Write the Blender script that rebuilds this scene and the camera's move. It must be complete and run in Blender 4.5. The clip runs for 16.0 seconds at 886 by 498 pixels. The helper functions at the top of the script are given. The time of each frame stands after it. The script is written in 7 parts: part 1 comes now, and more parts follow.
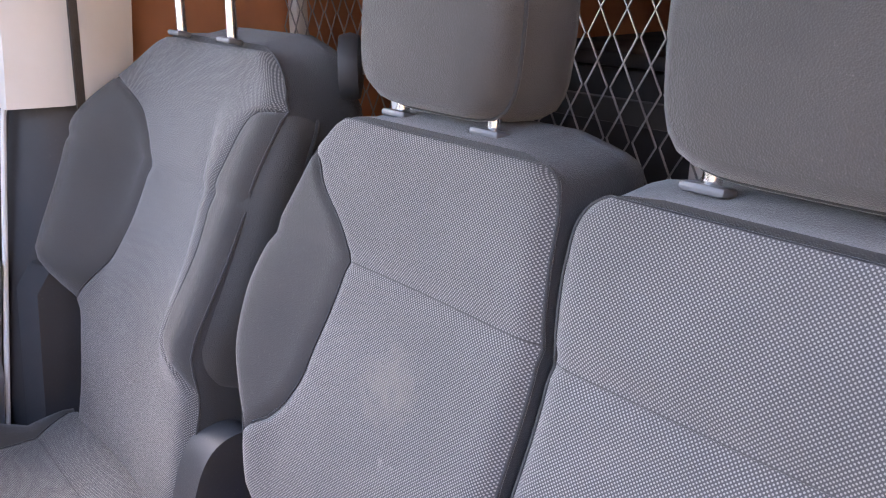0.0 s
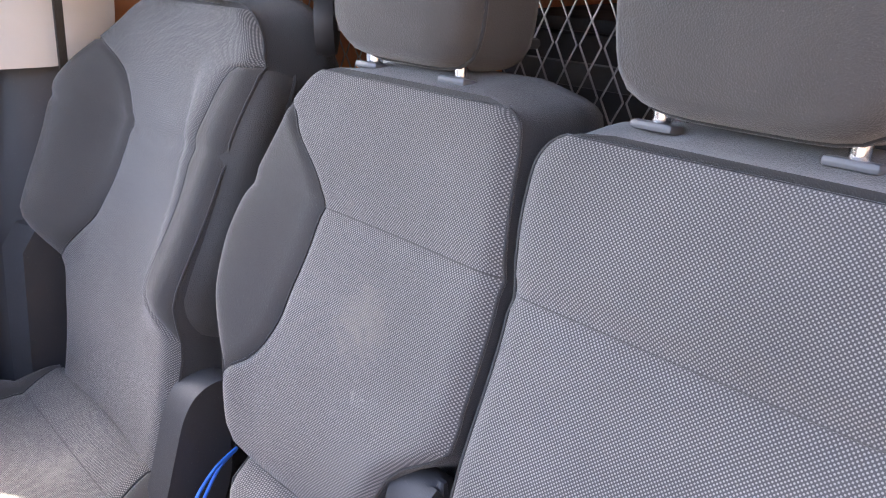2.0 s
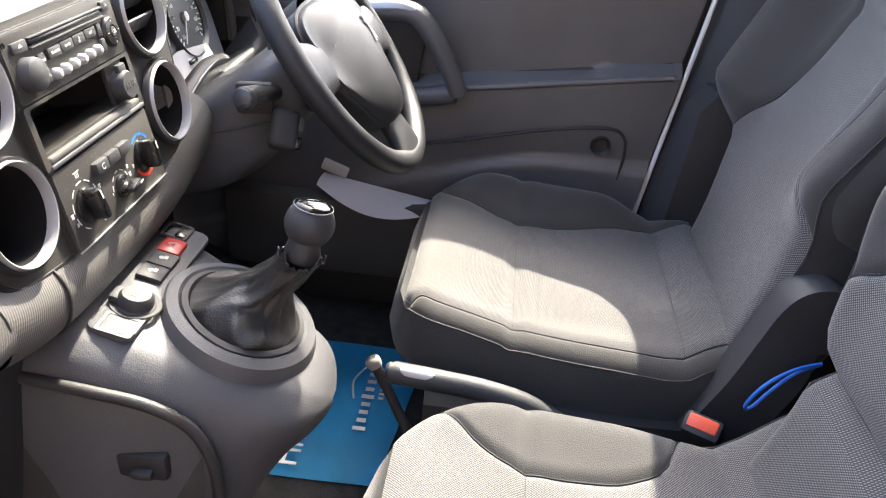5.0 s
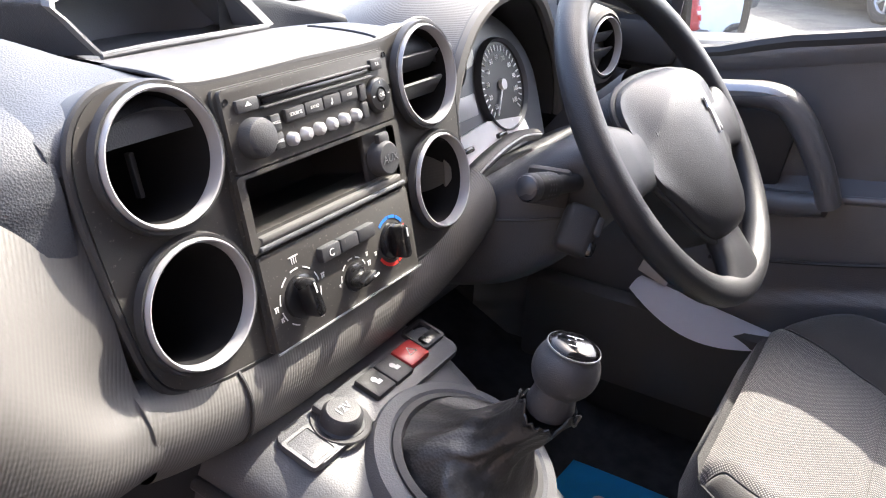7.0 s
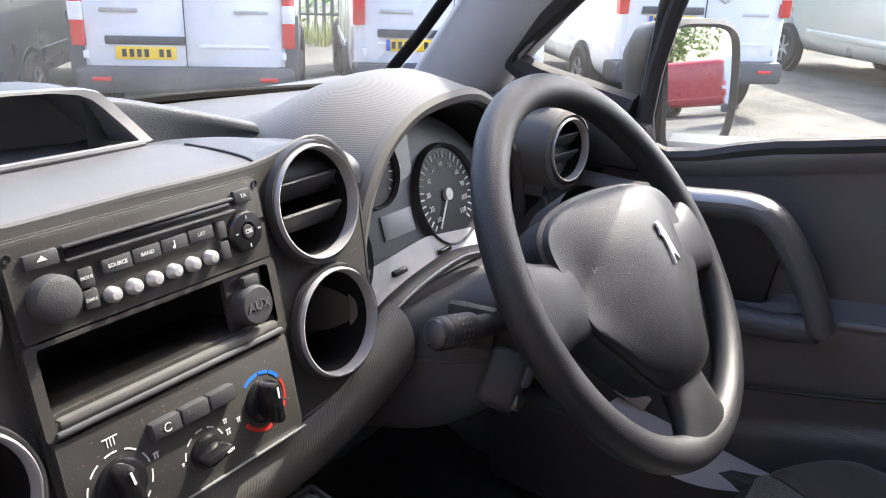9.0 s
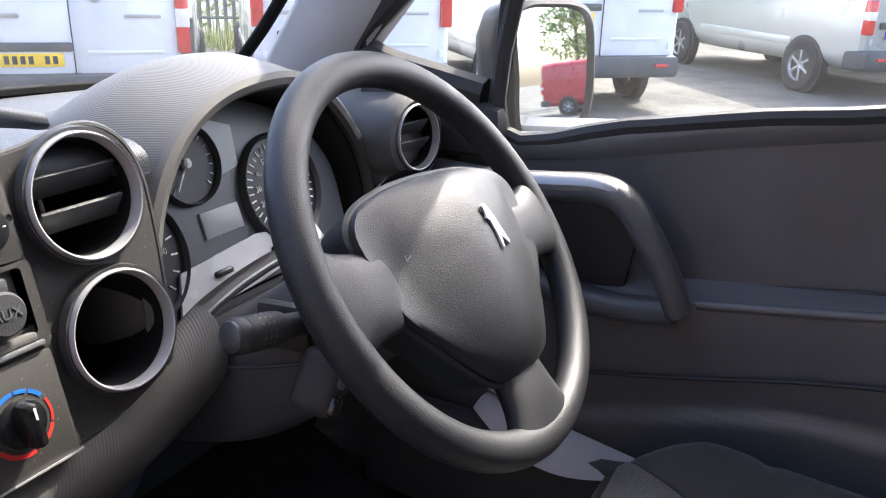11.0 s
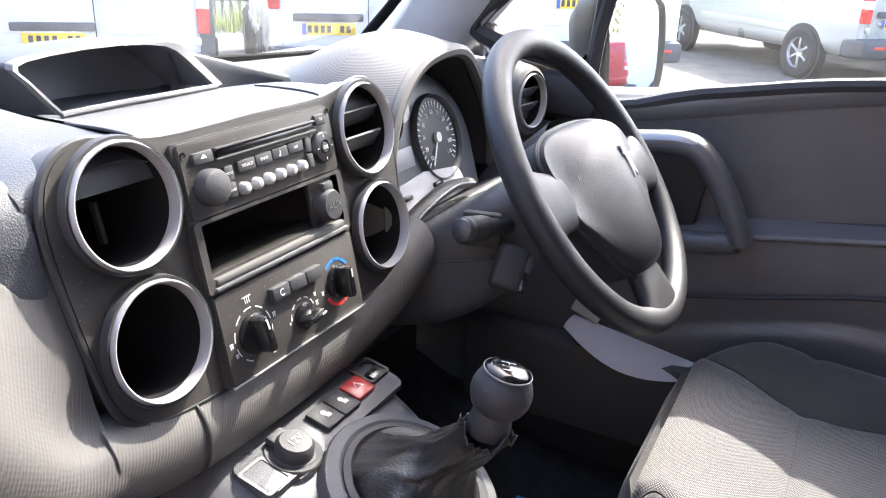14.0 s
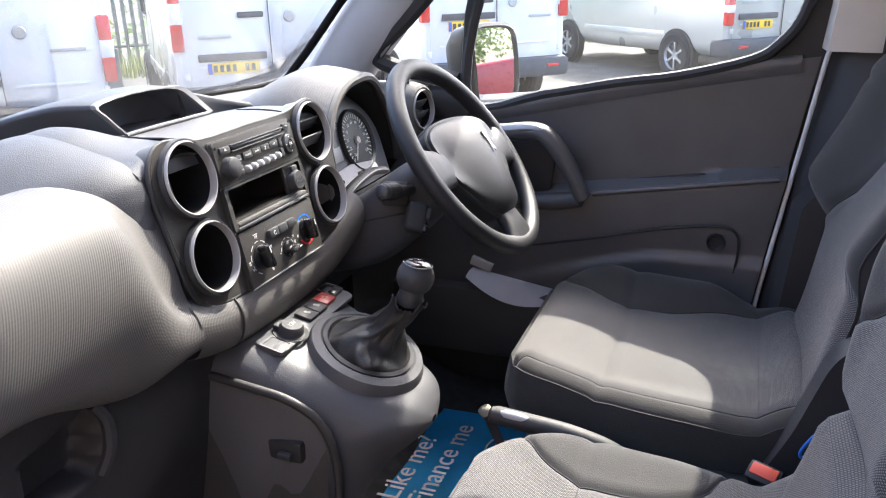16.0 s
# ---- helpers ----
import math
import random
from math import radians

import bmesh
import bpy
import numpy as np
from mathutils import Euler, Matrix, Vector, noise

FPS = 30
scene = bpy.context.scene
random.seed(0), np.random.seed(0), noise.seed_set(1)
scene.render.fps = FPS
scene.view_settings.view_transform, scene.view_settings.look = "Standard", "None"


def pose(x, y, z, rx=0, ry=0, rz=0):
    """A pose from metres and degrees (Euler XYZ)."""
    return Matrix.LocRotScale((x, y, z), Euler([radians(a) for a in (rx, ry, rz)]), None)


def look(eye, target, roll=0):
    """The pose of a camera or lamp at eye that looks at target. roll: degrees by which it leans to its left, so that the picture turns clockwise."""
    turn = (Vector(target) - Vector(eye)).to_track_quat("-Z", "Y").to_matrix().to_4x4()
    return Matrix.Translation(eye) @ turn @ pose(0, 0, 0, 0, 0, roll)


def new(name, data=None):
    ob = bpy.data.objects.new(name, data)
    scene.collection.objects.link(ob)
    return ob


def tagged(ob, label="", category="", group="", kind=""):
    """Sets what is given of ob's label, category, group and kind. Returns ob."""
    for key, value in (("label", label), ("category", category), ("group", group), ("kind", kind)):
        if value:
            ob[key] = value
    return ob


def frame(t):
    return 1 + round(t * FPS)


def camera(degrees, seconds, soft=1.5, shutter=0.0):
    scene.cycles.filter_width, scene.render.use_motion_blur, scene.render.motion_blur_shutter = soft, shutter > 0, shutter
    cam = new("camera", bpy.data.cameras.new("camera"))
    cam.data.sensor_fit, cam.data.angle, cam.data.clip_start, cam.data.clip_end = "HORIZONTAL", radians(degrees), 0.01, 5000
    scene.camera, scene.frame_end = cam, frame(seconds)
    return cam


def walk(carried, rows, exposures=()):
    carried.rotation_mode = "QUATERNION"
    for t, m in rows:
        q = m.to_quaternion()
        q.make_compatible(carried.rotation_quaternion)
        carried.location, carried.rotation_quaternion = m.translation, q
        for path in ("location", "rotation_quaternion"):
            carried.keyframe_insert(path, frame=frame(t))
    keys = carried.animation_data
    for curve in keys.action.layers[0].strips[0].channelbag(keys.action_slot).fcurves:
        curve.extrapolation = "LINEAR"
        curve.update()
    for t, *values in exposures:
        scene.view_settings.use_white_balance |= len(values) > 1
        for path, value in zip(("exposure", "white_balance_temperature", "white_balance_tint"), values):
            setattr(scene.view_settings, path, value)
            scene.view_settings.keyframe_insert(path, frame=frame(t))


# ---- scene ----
cam = camera(58.2, 16.0, soft=1.1)
PATH = [
    (0, (-0.597, 0.328, 1.073), (0.813, -0.921, 0.402), 0.2),
    (0.5, (-0.608, 0.309, 1.092), (0.758, -1.032, 0.516), -0.5),
    (1, (-0.615, 0.309, 1.109), (0.759, -1.054, 0.604), -1.1),
    (1.5, (-0.626, 0.323, 1.079), (0.729, -1.032, 0.503), -1.2),
    (2, (-0.638, 0.342, 1.054), (0.74, -0.917, 0.335), 0.5),
    (2.5, (-0.676, 0.341, 1.025), (0.857, -0.646, 0.202), 2.6),
    (3, (-0.722, 0.342, 1.016), (0.932, -0.354, 0.133), 4.9),
    (3.5, (-0.753, 0.344, 1.015), (0.968, -0.068, 0.084), 4.7),
    (4, (-0.755, 0.348, 1.019), (0.993, 0.16, 0.066), 4.0),
    (4.5, (-0.716, 0.359, 1.025), (1.037, 0.291, 0.064), 4.8),
    (5, (-0.655, 0.371, 1.009), (1.093, 0.487, 0.045), 4.5),
    (7.3, (-0.409, 0.376, 0.964), (1.12, 1.367, 0.138), 2.2),
    (7.5, (-0.393, 0.383, 0.967), (1.134, 1.39, 0.157), 2.3),
    (8, (-0.353, 0.387, 0.983), (1.187, 1.419, 0.231), 2.2),
    (8.5, (-0.314, 0.379, 0.987), (1.232, 1.42, 0.262), 2.1),
    (9, (-0.274, 0.357, 0.985), (1.285, 1.396, 0.286), 2.1),
    (9.5, (-0.225, 0.322, 0.974), (1.362, 1.326, 0.288), 1.6),
    (10, (-0.189, 0.304, 0.963), (1.429, 1.256, 0.274), 1.5),
    (12.5, (-0.218, 0.326, 0.961), (1.47, 1.145, 0.269), 1.6),
    (13, (-0.287, 0.339, 0.961), (1.371, 1.19, 0.236), 1.8),
    (13.5, (-0.375, 0.348, 0.962), (1.284, 1.202, 0.243), 2.1),
    (14, (-0.482, 0.346, 0.975), (1.179, 1.193, 0.252), 2.2),
    (14.5, (-0.612, 0.354, 0.995), (1.063, 1.183, 0.281), 1.0),
    (15, (-0.699, 0.339, 0.981), (1.025, 1.057, 0.265), -2.0),
    (15.5, (-0.785, 0.252, 1.0), (0.95, 0.941, 0.283), -1.6),
    (16, (-0.869, 0.167, 1.026), (0.893, 0.84, 0.361), -1.5),
]
EXPOSURES = [(0.0, 4.08, 6800, 20), (0.5, 4.3, 7100, 20), (1.0, 4.4, 7150, 20), (1.5, 4.3, 6950, 19), (2.0, 4.08, 6850, 18), (2.5, 3.45, 6900, 15), (3.2, 3.22, 6900, 12), (5.0, 3.45, 6700, 12), (7.5, 3.1, 6400, 15), (9.0, 2.65, 6400, 14), (10.0, 2.65, 6400, 14), (12.5, 3.22, 6150, 14), (13.1, 3.5, 6200, 14), (13.6, 3.42, 6200, 14), (14.2, 3.15, 6250, 14), (15.0, 2.75, 6300, 14), (16.0, 2.86, 6300, 14)]
walk(cam, [(t, look(eye, target, roll)) for t, eye, target, roll in PATH], EXPOSURES)

# ---- building tools ----
V = Vector


def part(name, bm, material, parent=None, label="", sharp=38.0):
    """One mesh object from a bmesh in world places, under a thing or a part."""
    bmesh.ops.recalc_face_normals(bm, faces=bm.faces)
    me = bpy.data.meshes.new(name)
    bm.to_mesh(me)
    bm.free()
    me.materials.append(material)
    me.polygons.foreach_set("use_smooth", [True] * len(me.polygons))
    me.set_sharp_from_angle(angle=radians(sharp))
    ob = new(name, me)
    if parent is not None:
        ob.parent = parent
        ob.matrix_parent_inverse = world_of(parent).inverted()
    if label:
        ob["label"] = label
    return ob


def world_of(ob):
    m = ob.matrix_basis
    return world_of(ob.parent) @ ob.matrix_parent_inverse @ m if ob.parent else m


def thing(name, at, label, category, group="", kind=""):
    ob = new(name)
    ob.empty_display_size = 0.05
    ob.matrix_basis = Matrix.Translation(at)
    return tagged(ob, label, category, group, kind)


def joined(*bms):
    out = bms[0]
    for other in bms[1:]:
        me = bpy.data.meshes.new("tmp")
        other.to_mesh(me)
        other.free()
        out.from_mesh(me)
        bpy.data.meshes.remove(me)
    return out


def moved(bm, m):
    bmesh.ops.transform(bm, matrix=m, verts=bm.verts)
    return bm


def sheet(fn, nu, nv, uv=None, wrap=False):
    """A grid of (nu + 1) x (nv + 1) places fn(u, v), with texture places in metres from uv(u, v)."""
    bm = bmesh.new()
    lay = bm.loops.layers.uv.new("UVMap")
    grid, cols = [], nu if wrap else nu + 1
    for j in range(nv + 1):
        grid.append([bm.verts.new(fn(i / nu, j / nv)) for i in range(cols)])
    for j in range(nv):
        for i in range(nu):
            k = (i + 1) % cols if wrap else i + 1
            quad = (grid[j][i], grid[j][k], grid[j + 1][k], grid[j + 1][i])
            try:
                f = bm.faces.new(quad)
            except ValueError:
                continue
            if uv:
                for loop, (a, b) in zip(f.loops, ((i, j), (i + 1, j), (i + 1, j + 1), (i, j + 1))):
                    loop[lay].uv = uv(a / nu, b / nv)
    return bm


def loft(rings, cap=True, closed=True):
    """A skin over rings of equally many places."""
    bm = bmesh.new()
    rows = [[bm.verts.new(p) for p in ring] for ring in rings]
    n = len(rows[0])
    for a, b in zip(rows, rows[1:]):
        for i in range(n if closed else n - 1):
            j = (i + 1) % n
            bm.faces.new((a[i], a[j], b[j], b[i]))
    if cap and closed:
        bm.faces.new(rows[0][::-1])
        bm.faces.new(rows[-1])
    return bm


def lathe(profile, seg=32, m=None, cap=False):
    """A turned body round z from (radius, height) pairs."""
    rings = [[(r * math.cos(2 * math.pi * i / seg), r * math.sin(2 * math.pi * i / seg), h) for i in range(seg)] for r, h in profile]
    bm = loft(rings, cap=cap)
    return moved(bm, m) if m is not None else bm


def rbox(sx, sy, sz, bevel=0.004, m=None, seg=2):
    bm = bmesh.new()
    bmesh.ops.create_cube(bm, size=1, matrix=Matrix.Diagonal((sx, sy, sz, 1)))
    if bevel:
        bmesh.ops.bevel(bm, geom=list(bm.edges), offset=bevel, segments=seg, profile=0.5, affect="EDGES")
    return moved(bm, m) if m is not None else bm


def at(x, y, z, rx=0, ry=0, rz=0):
    return pose(x, y, z, rx, ry, rz)


def tube(points, radius, seg=12, closed=False, flat=1.0):
    """A bar along places; radius may be a list; flat squeezes the section."""
    pts = [V(p) for p in points]
    n = len(pts)
    rad = radius if isinstance(radius, (list, tuple)) else [radius] * n
    up, rings = None, []
    for i, p in enumerate(pts):
        if closed:
            d = pts[(i + 1) % n] - pts[i - 1]
        else:
            d = pts[min(i + 1, n - 1)] - pts[max(i - 1, 0)]
        d.normalize()
        if up is None:
            up = V((0, 0, 1)) if abs(d.z) < 0.9 else V((0, 1, 0))
        up = (up - d * up.dot(d)).normalized()
        side = d.cross(up)
        rings.append([p + rad[i] * (math.cos(a) * side + flat * math.sin(a) * up) for a in (2 * math.pi * k / seg for k in range(seg))])
    if closed:
        rings.append(rings[0])
        bm = loft(rings, cap=False)
        bmesh.ops.remove_doubles(bm, verts=bm.verts, dist=1e-6)
        return bm
    return loft(rings)


def smooth_line(points, steps=6, closed=False):
    """A Catmull-Rom line through places."""
    p = [V(q) for q in points]
    n, out = len(p), []
    for i in range(n if closed else n - 1):
        a, b, c, d = (p[(i - 1) % n], p[i], p[(i + 1) % n], p[(i + 2) % n]) if closed else (p[max(i - 1, 0)], p[i], p[i + 1], p[min(i + 2, n - 1)])
        for k in range(steps):
            t = k / steps
            out.append(0.5 * ((2 * b) + (c - a) * t + (2 * a - 5 * b + 4 * c - d) * t * t + (3 * b - a - 3 * c + d) * t**3))
    if not closed:
        out.append(p[-1])
    return out


def prism(outline, depth, m=None, bevel=0.0, seg=2):
    """A plate: an outline of (x, y) pairs, from z = 0 down to -depth, its front edge bevelled."""
    bm = bmesh.new()
    top = [bm.verts.new((x, y, 0)) for x, y in outline]
    low = [bm.verts.new((x, y, -depth)) for x, y in outline]
    face = bm.faces.new(top)
    bm.faces.new(low[::-1])
    n = len(top)
    for i in range(n):
        bm.faces.new((low[i], low[(i + 1) % n], top[(i + 1) % n], top[i]))
    if bevel:
        bmesh.ops.bevel(bm, geom=list(face.edges), offset=bevel, segments=seg, profile=0.5, affect="EDGES")
    return moved(bm, m) if m is not None else bm


def frame_plate(outer, inner, depth, m=None):
    """A plate with a hole: two outlines of equally many (x, y) pairs."""
    rings = [[(x, y, z) for x, y in line] for line, z in ((outer, -depth), (outer, 0), (inner, 0), (inner, -depth))]
    bm = loft(rings + [rings[0]], cap=False)
    bmesh.ops.remove_doubles(bm, verts=bm.verts, dist=1e-6)
    return moved(bm, m) if m is not None else bm


def holed(outline, holes, depth, m=None):
    """A plate with any holes: outlines of (x, y) pairs, from z = 0 down to -depth."""
    bm = bmesh.new()
    edges, loops = [], []
    for line in [outline] + holes:
        vs = [bm.verts.new((x, y, 0)) for x, y in line]
        loops.append(vs)
        edges += [bm.edges.new((vs[i], vs[(i + 1) % len(vs)])) for i in range(len(vs))]
    bmesh.ops.triangle_fill(bm, use_beauty=True, edges=edges)
    for vs in loops:
        low = [bm.verts.new((v.co.x, v.co.y, -depth)) for v in vs]
        for i in range(len(vs)):
            j = (i + 1) % len(vs)
            bm.faces.new((vs[i], vs[j], low[j], low[i]))
    return moved(bm, m) if m is not None else bm


def round_rect(w, h, r, n=6, cx=0.0, cy=0.0):
    out = []
    for sx, sy, a0 in ((1, 1, 0), (-1, 1, 90), (-1, -1, 180), (1, -1, 270)):
        for k in range(n + 1):
            a = radians(a0 + 90 * k / n)
            out.append((cx + sx * (w / 2 - r) + r * math.cos(a), cy + sy * (h / 2 - r) + r * math.sin(a)))
    return out


def ring_line(r, n=40, cx=0.0, cy=0.0, ry=None):
    return [(cx + r * math.cos(2 * math.pi * k / n), cy + (ry or r) * math.sin(2 * math.pi * k / n)) for k in range(n)]


def curve_of(*pairs):
    """A smooth function through (s, value) pairs."""
    xs, ys = [p[0] for p in pairs], [p[1] for p in pairs]

    def f(s):
        if s <= xs[0]:
            return ys[0]
        if s >= xs[-1]:
            return ys[-1]
        i = max(k for k in range(len(xs) - 1) if xs[k] <= s)
        t = (s - xs[i]) / (xs[i + 1] - xs[i])
        d0 = (ys[i + 1] - ys[i - 1]) / (xs[i + 1] - xs[i - 1]) if i else (ys[1] - ys[0]) / (xs[1] - xs[0])
        d1 = (ys[i + 2] - ys[i]) / (xs[i + 2] - xs[i]) if i + 2 < len(xs) else (ys[i + 1] - ys[i]) / (xs[i + 1] - xs[i])
        w, t2, t3 = xs[i + 1] - xs[i], t * t, t**3
        return ys[i] * (2 * t3 - 3 * t2 + 1) + w * d0 * (t3 - 2 * t2 + t) + ys[i + 1] * (3 * t2 - 2 * t3) + w * d1 * (t3 - t2)

    return f


def lettering(name, text, size, m, material, parent, thick=0.0003, align="CENTER"):
    """Raised letters in the built-in font, as a mesh."""
    cu = bpy.data.curves.new(name, "FONT")
    cu.body, cu.size, cu.align_x, cu.align_y, cu.extrude, cu.resolution_u = text, size, align, "CENTER", thick, 3
    tmp = bpy.data.objects.new("tmp", cu)
    me = bpy.data.meshes.new_from_object(tmp)
    bpy.data.objects.remove(tmp)
    bpy.data.curves.remove(cu)
    bm = bmesh.new()
    bm.from_mesh(me)
    bpy.data.meshes.remove(me)
    return part(name, moved(bm, m), material, parent)

# ---- sky, sun ----
SUN = V((0.87, -0.16, 1.0)).normalized()
world = bpy.data.worlds.new("world")
scene.world = world
world.use_nodes = True
wn = world.node_tree
sky = wn.nodes.new("ShaderNodeTexSky")
sky.sky_type, sky.sun_disc = "NISHITA", False
sky.sun_elevation = math.asin(SUN.z)
sky.sun_rotation = math.atan2(SUN.x, SUN.y)
sky.air_density, sky.dust_density = 0.8, 4.0
wn.links.new(sky.outputs[0], wn.nodes["Background"].inputs[0])
wn.nodes["Background"].inputs[1].default_value = 0.15
sun = new("sun", bpy.data.lights.new("sun", "SUN"))
sun.data.energy, sun.data.angle, sun.data.color = 1.95, radians(0.5), (1.0, 0.95, 0.79)
sun.matrix_basis = look(V((0, 0, 8)) + SUN * 4, V((0, 0, 8)))


# ---- materials ----
def nodes_of(name):
    m = bpy.data.materials.new(name)
    m.use_nodes = True
    nt = m.node_tree
    return m, nt, nt.nodes["Principled BSDF"]


def node(nt, kind, **sets):
    n = nt.nodes.new(kind)
    for key, value in sets.items():
        n.inputs[key].default_value = value
    return n


def ramp_mix(nt, fac, a, b, lo=0.35, hi=0.65):
    r = nt.nodes.new("ShaderNodeValToRGB")
    r.color_ramp.elements[0].position, r.color_ramp.elements[1].position = lo, hi
    r.color_ramp.elements[0].color, r.color_ramp.elements[1].color = (*a, 1), (*b, 1)
    nt.links.new(fac, r.inputs[0])
    return r.outputs[0]


def tint(c, k):
    return tuple(min(1.0, v * k) for v in c)


def plain(name, color, rough=0.5, metal=0.0, grain=0.0, grain_size=900.0, vary=0.12, vary_size=9.0, spec=0.5, coat=0.0, dust=0.0):
    """A surface with large soft variation, fine grain relief and, where given, pale dust specks."""
    m, nt, b = nodes_of(name)
    tc = nt.nodes.new("ShaderNodeTexCoord")
    big = node(nt, "ShaderNodeTexNoise", Scale=vary_size, Detail=4.0)
    nt.links.new(tc.outputs["Object"], big.inputs["Vector"])
    col = ramp_mix(nt, big.outputs[0], tint(color, 1 - vary), tint(color, 1 + vary))
    if dust:
        sp = node(nt, "ShaderNodeTexNoise", Scale=420.0, Detail=2.0)
        nt.links.new(tc.outputs["Object"], sp.inputs["Vector"])
        r = nt.nodes.new("ShaderNodeValToRGB")
        r.color_ramp.elements[0].position, r.color_ramp.elements[1].position = 0.66, 0.76
        r.color_ramp.elements[0].color, r.color_ramp.elements[1].color = (0, 0, 0, 1), (dust, dust, dust, 1)
        nt.links.new(sp.outputs[0], r.inputs[0])
        mx = nt.nodes.new("ShaderNodeMixRGB")
        mx.inputs[2].default_value = (0.42, 0.39, 0.34, 1)
        nt.links.new(r.outputs[0], mx.inputs[0])
        nt.links.new(col, mx.inputs[1])
        col = mx.outputs[0]
    nt.links.new(col, b.inputs["Base Color"])
    b.inputs["Metallic"].default_value = metal
    b.inputs["Specular IOR Level"].default_value = spec
    b.inputs["Coat Weight"].default_value = coat
    rr = ramp_mix(nt, big.outputs[0], (rough * 0.88,) * 3, (min(1, rough * 1.12),) * 3)
    nt.links.new(rr, b.inputs["Roughness"])
    if grain:
        vor = node(nt, "ShaderNodeTexVoronoi", Scale=grain_size)
        nt.links.new(tc.outputs["Object"], vor.inputs["Vector"])
        bump = node(nt, "ShaderNodeBump", Strength=grain, Distance=0.0006)
        nt.links.new(vor.outputs["Distance"], bump.inputs["Height"])
        nt.links.new(bump.outputs[0], b.inputs["Normal"])
    return m


def uv_waves(nt, pitch_u, pitch_v, skew=0.0):
    """Two sine waves over the texture places, in metres."""
    tc = nt.nodes.new("ShaderNodeTexCoord")
    sep = nt.nodes.new("ShaderNodeSeparateXYZ")
    nt.links.new(tc.outputs["UV"], sep.inputs[0])

    def wave(source, pitch, add=None):
        k = nt.nodes.new("ShaderNodeMath")
        k.operation = "MULTIPLY"
        k.inputs[1].default_value = 2 * math.pi / pitch
        nt.links.new(source, k.inputs[0])
        out = k.outputs[0]
        if add is not None:
            s = nt.nodes.new("ShaderNodeMath")
            s.operation = "ADD"
            nt.links.new(out, s.inputs[0])
            nt.links.new(add, s.inputs[1])
            out = s.outputs[0]
        w = nt.nodes.new("ShaderNodeMath")
        w.operation = "SINE"
        nt.links.new(out, w.inputs[0])
        return w.outputs[0]

    def half(source, pitch):
        k = nt.nodes.new("ShaderNodeMath")
        k.operation = "MULTIPLY"
        k.inputs[1].default_value = skew * 2 * math.pi / pitch
        nt.links.new(source, k.inputs[0])
        return k.outputs[0]

    return wave(sep.outputs[0], pitch_u, half(sep.outputs[1], pitch_u) if skew else None), wave(sep.outputs[1], pitch_v), tc


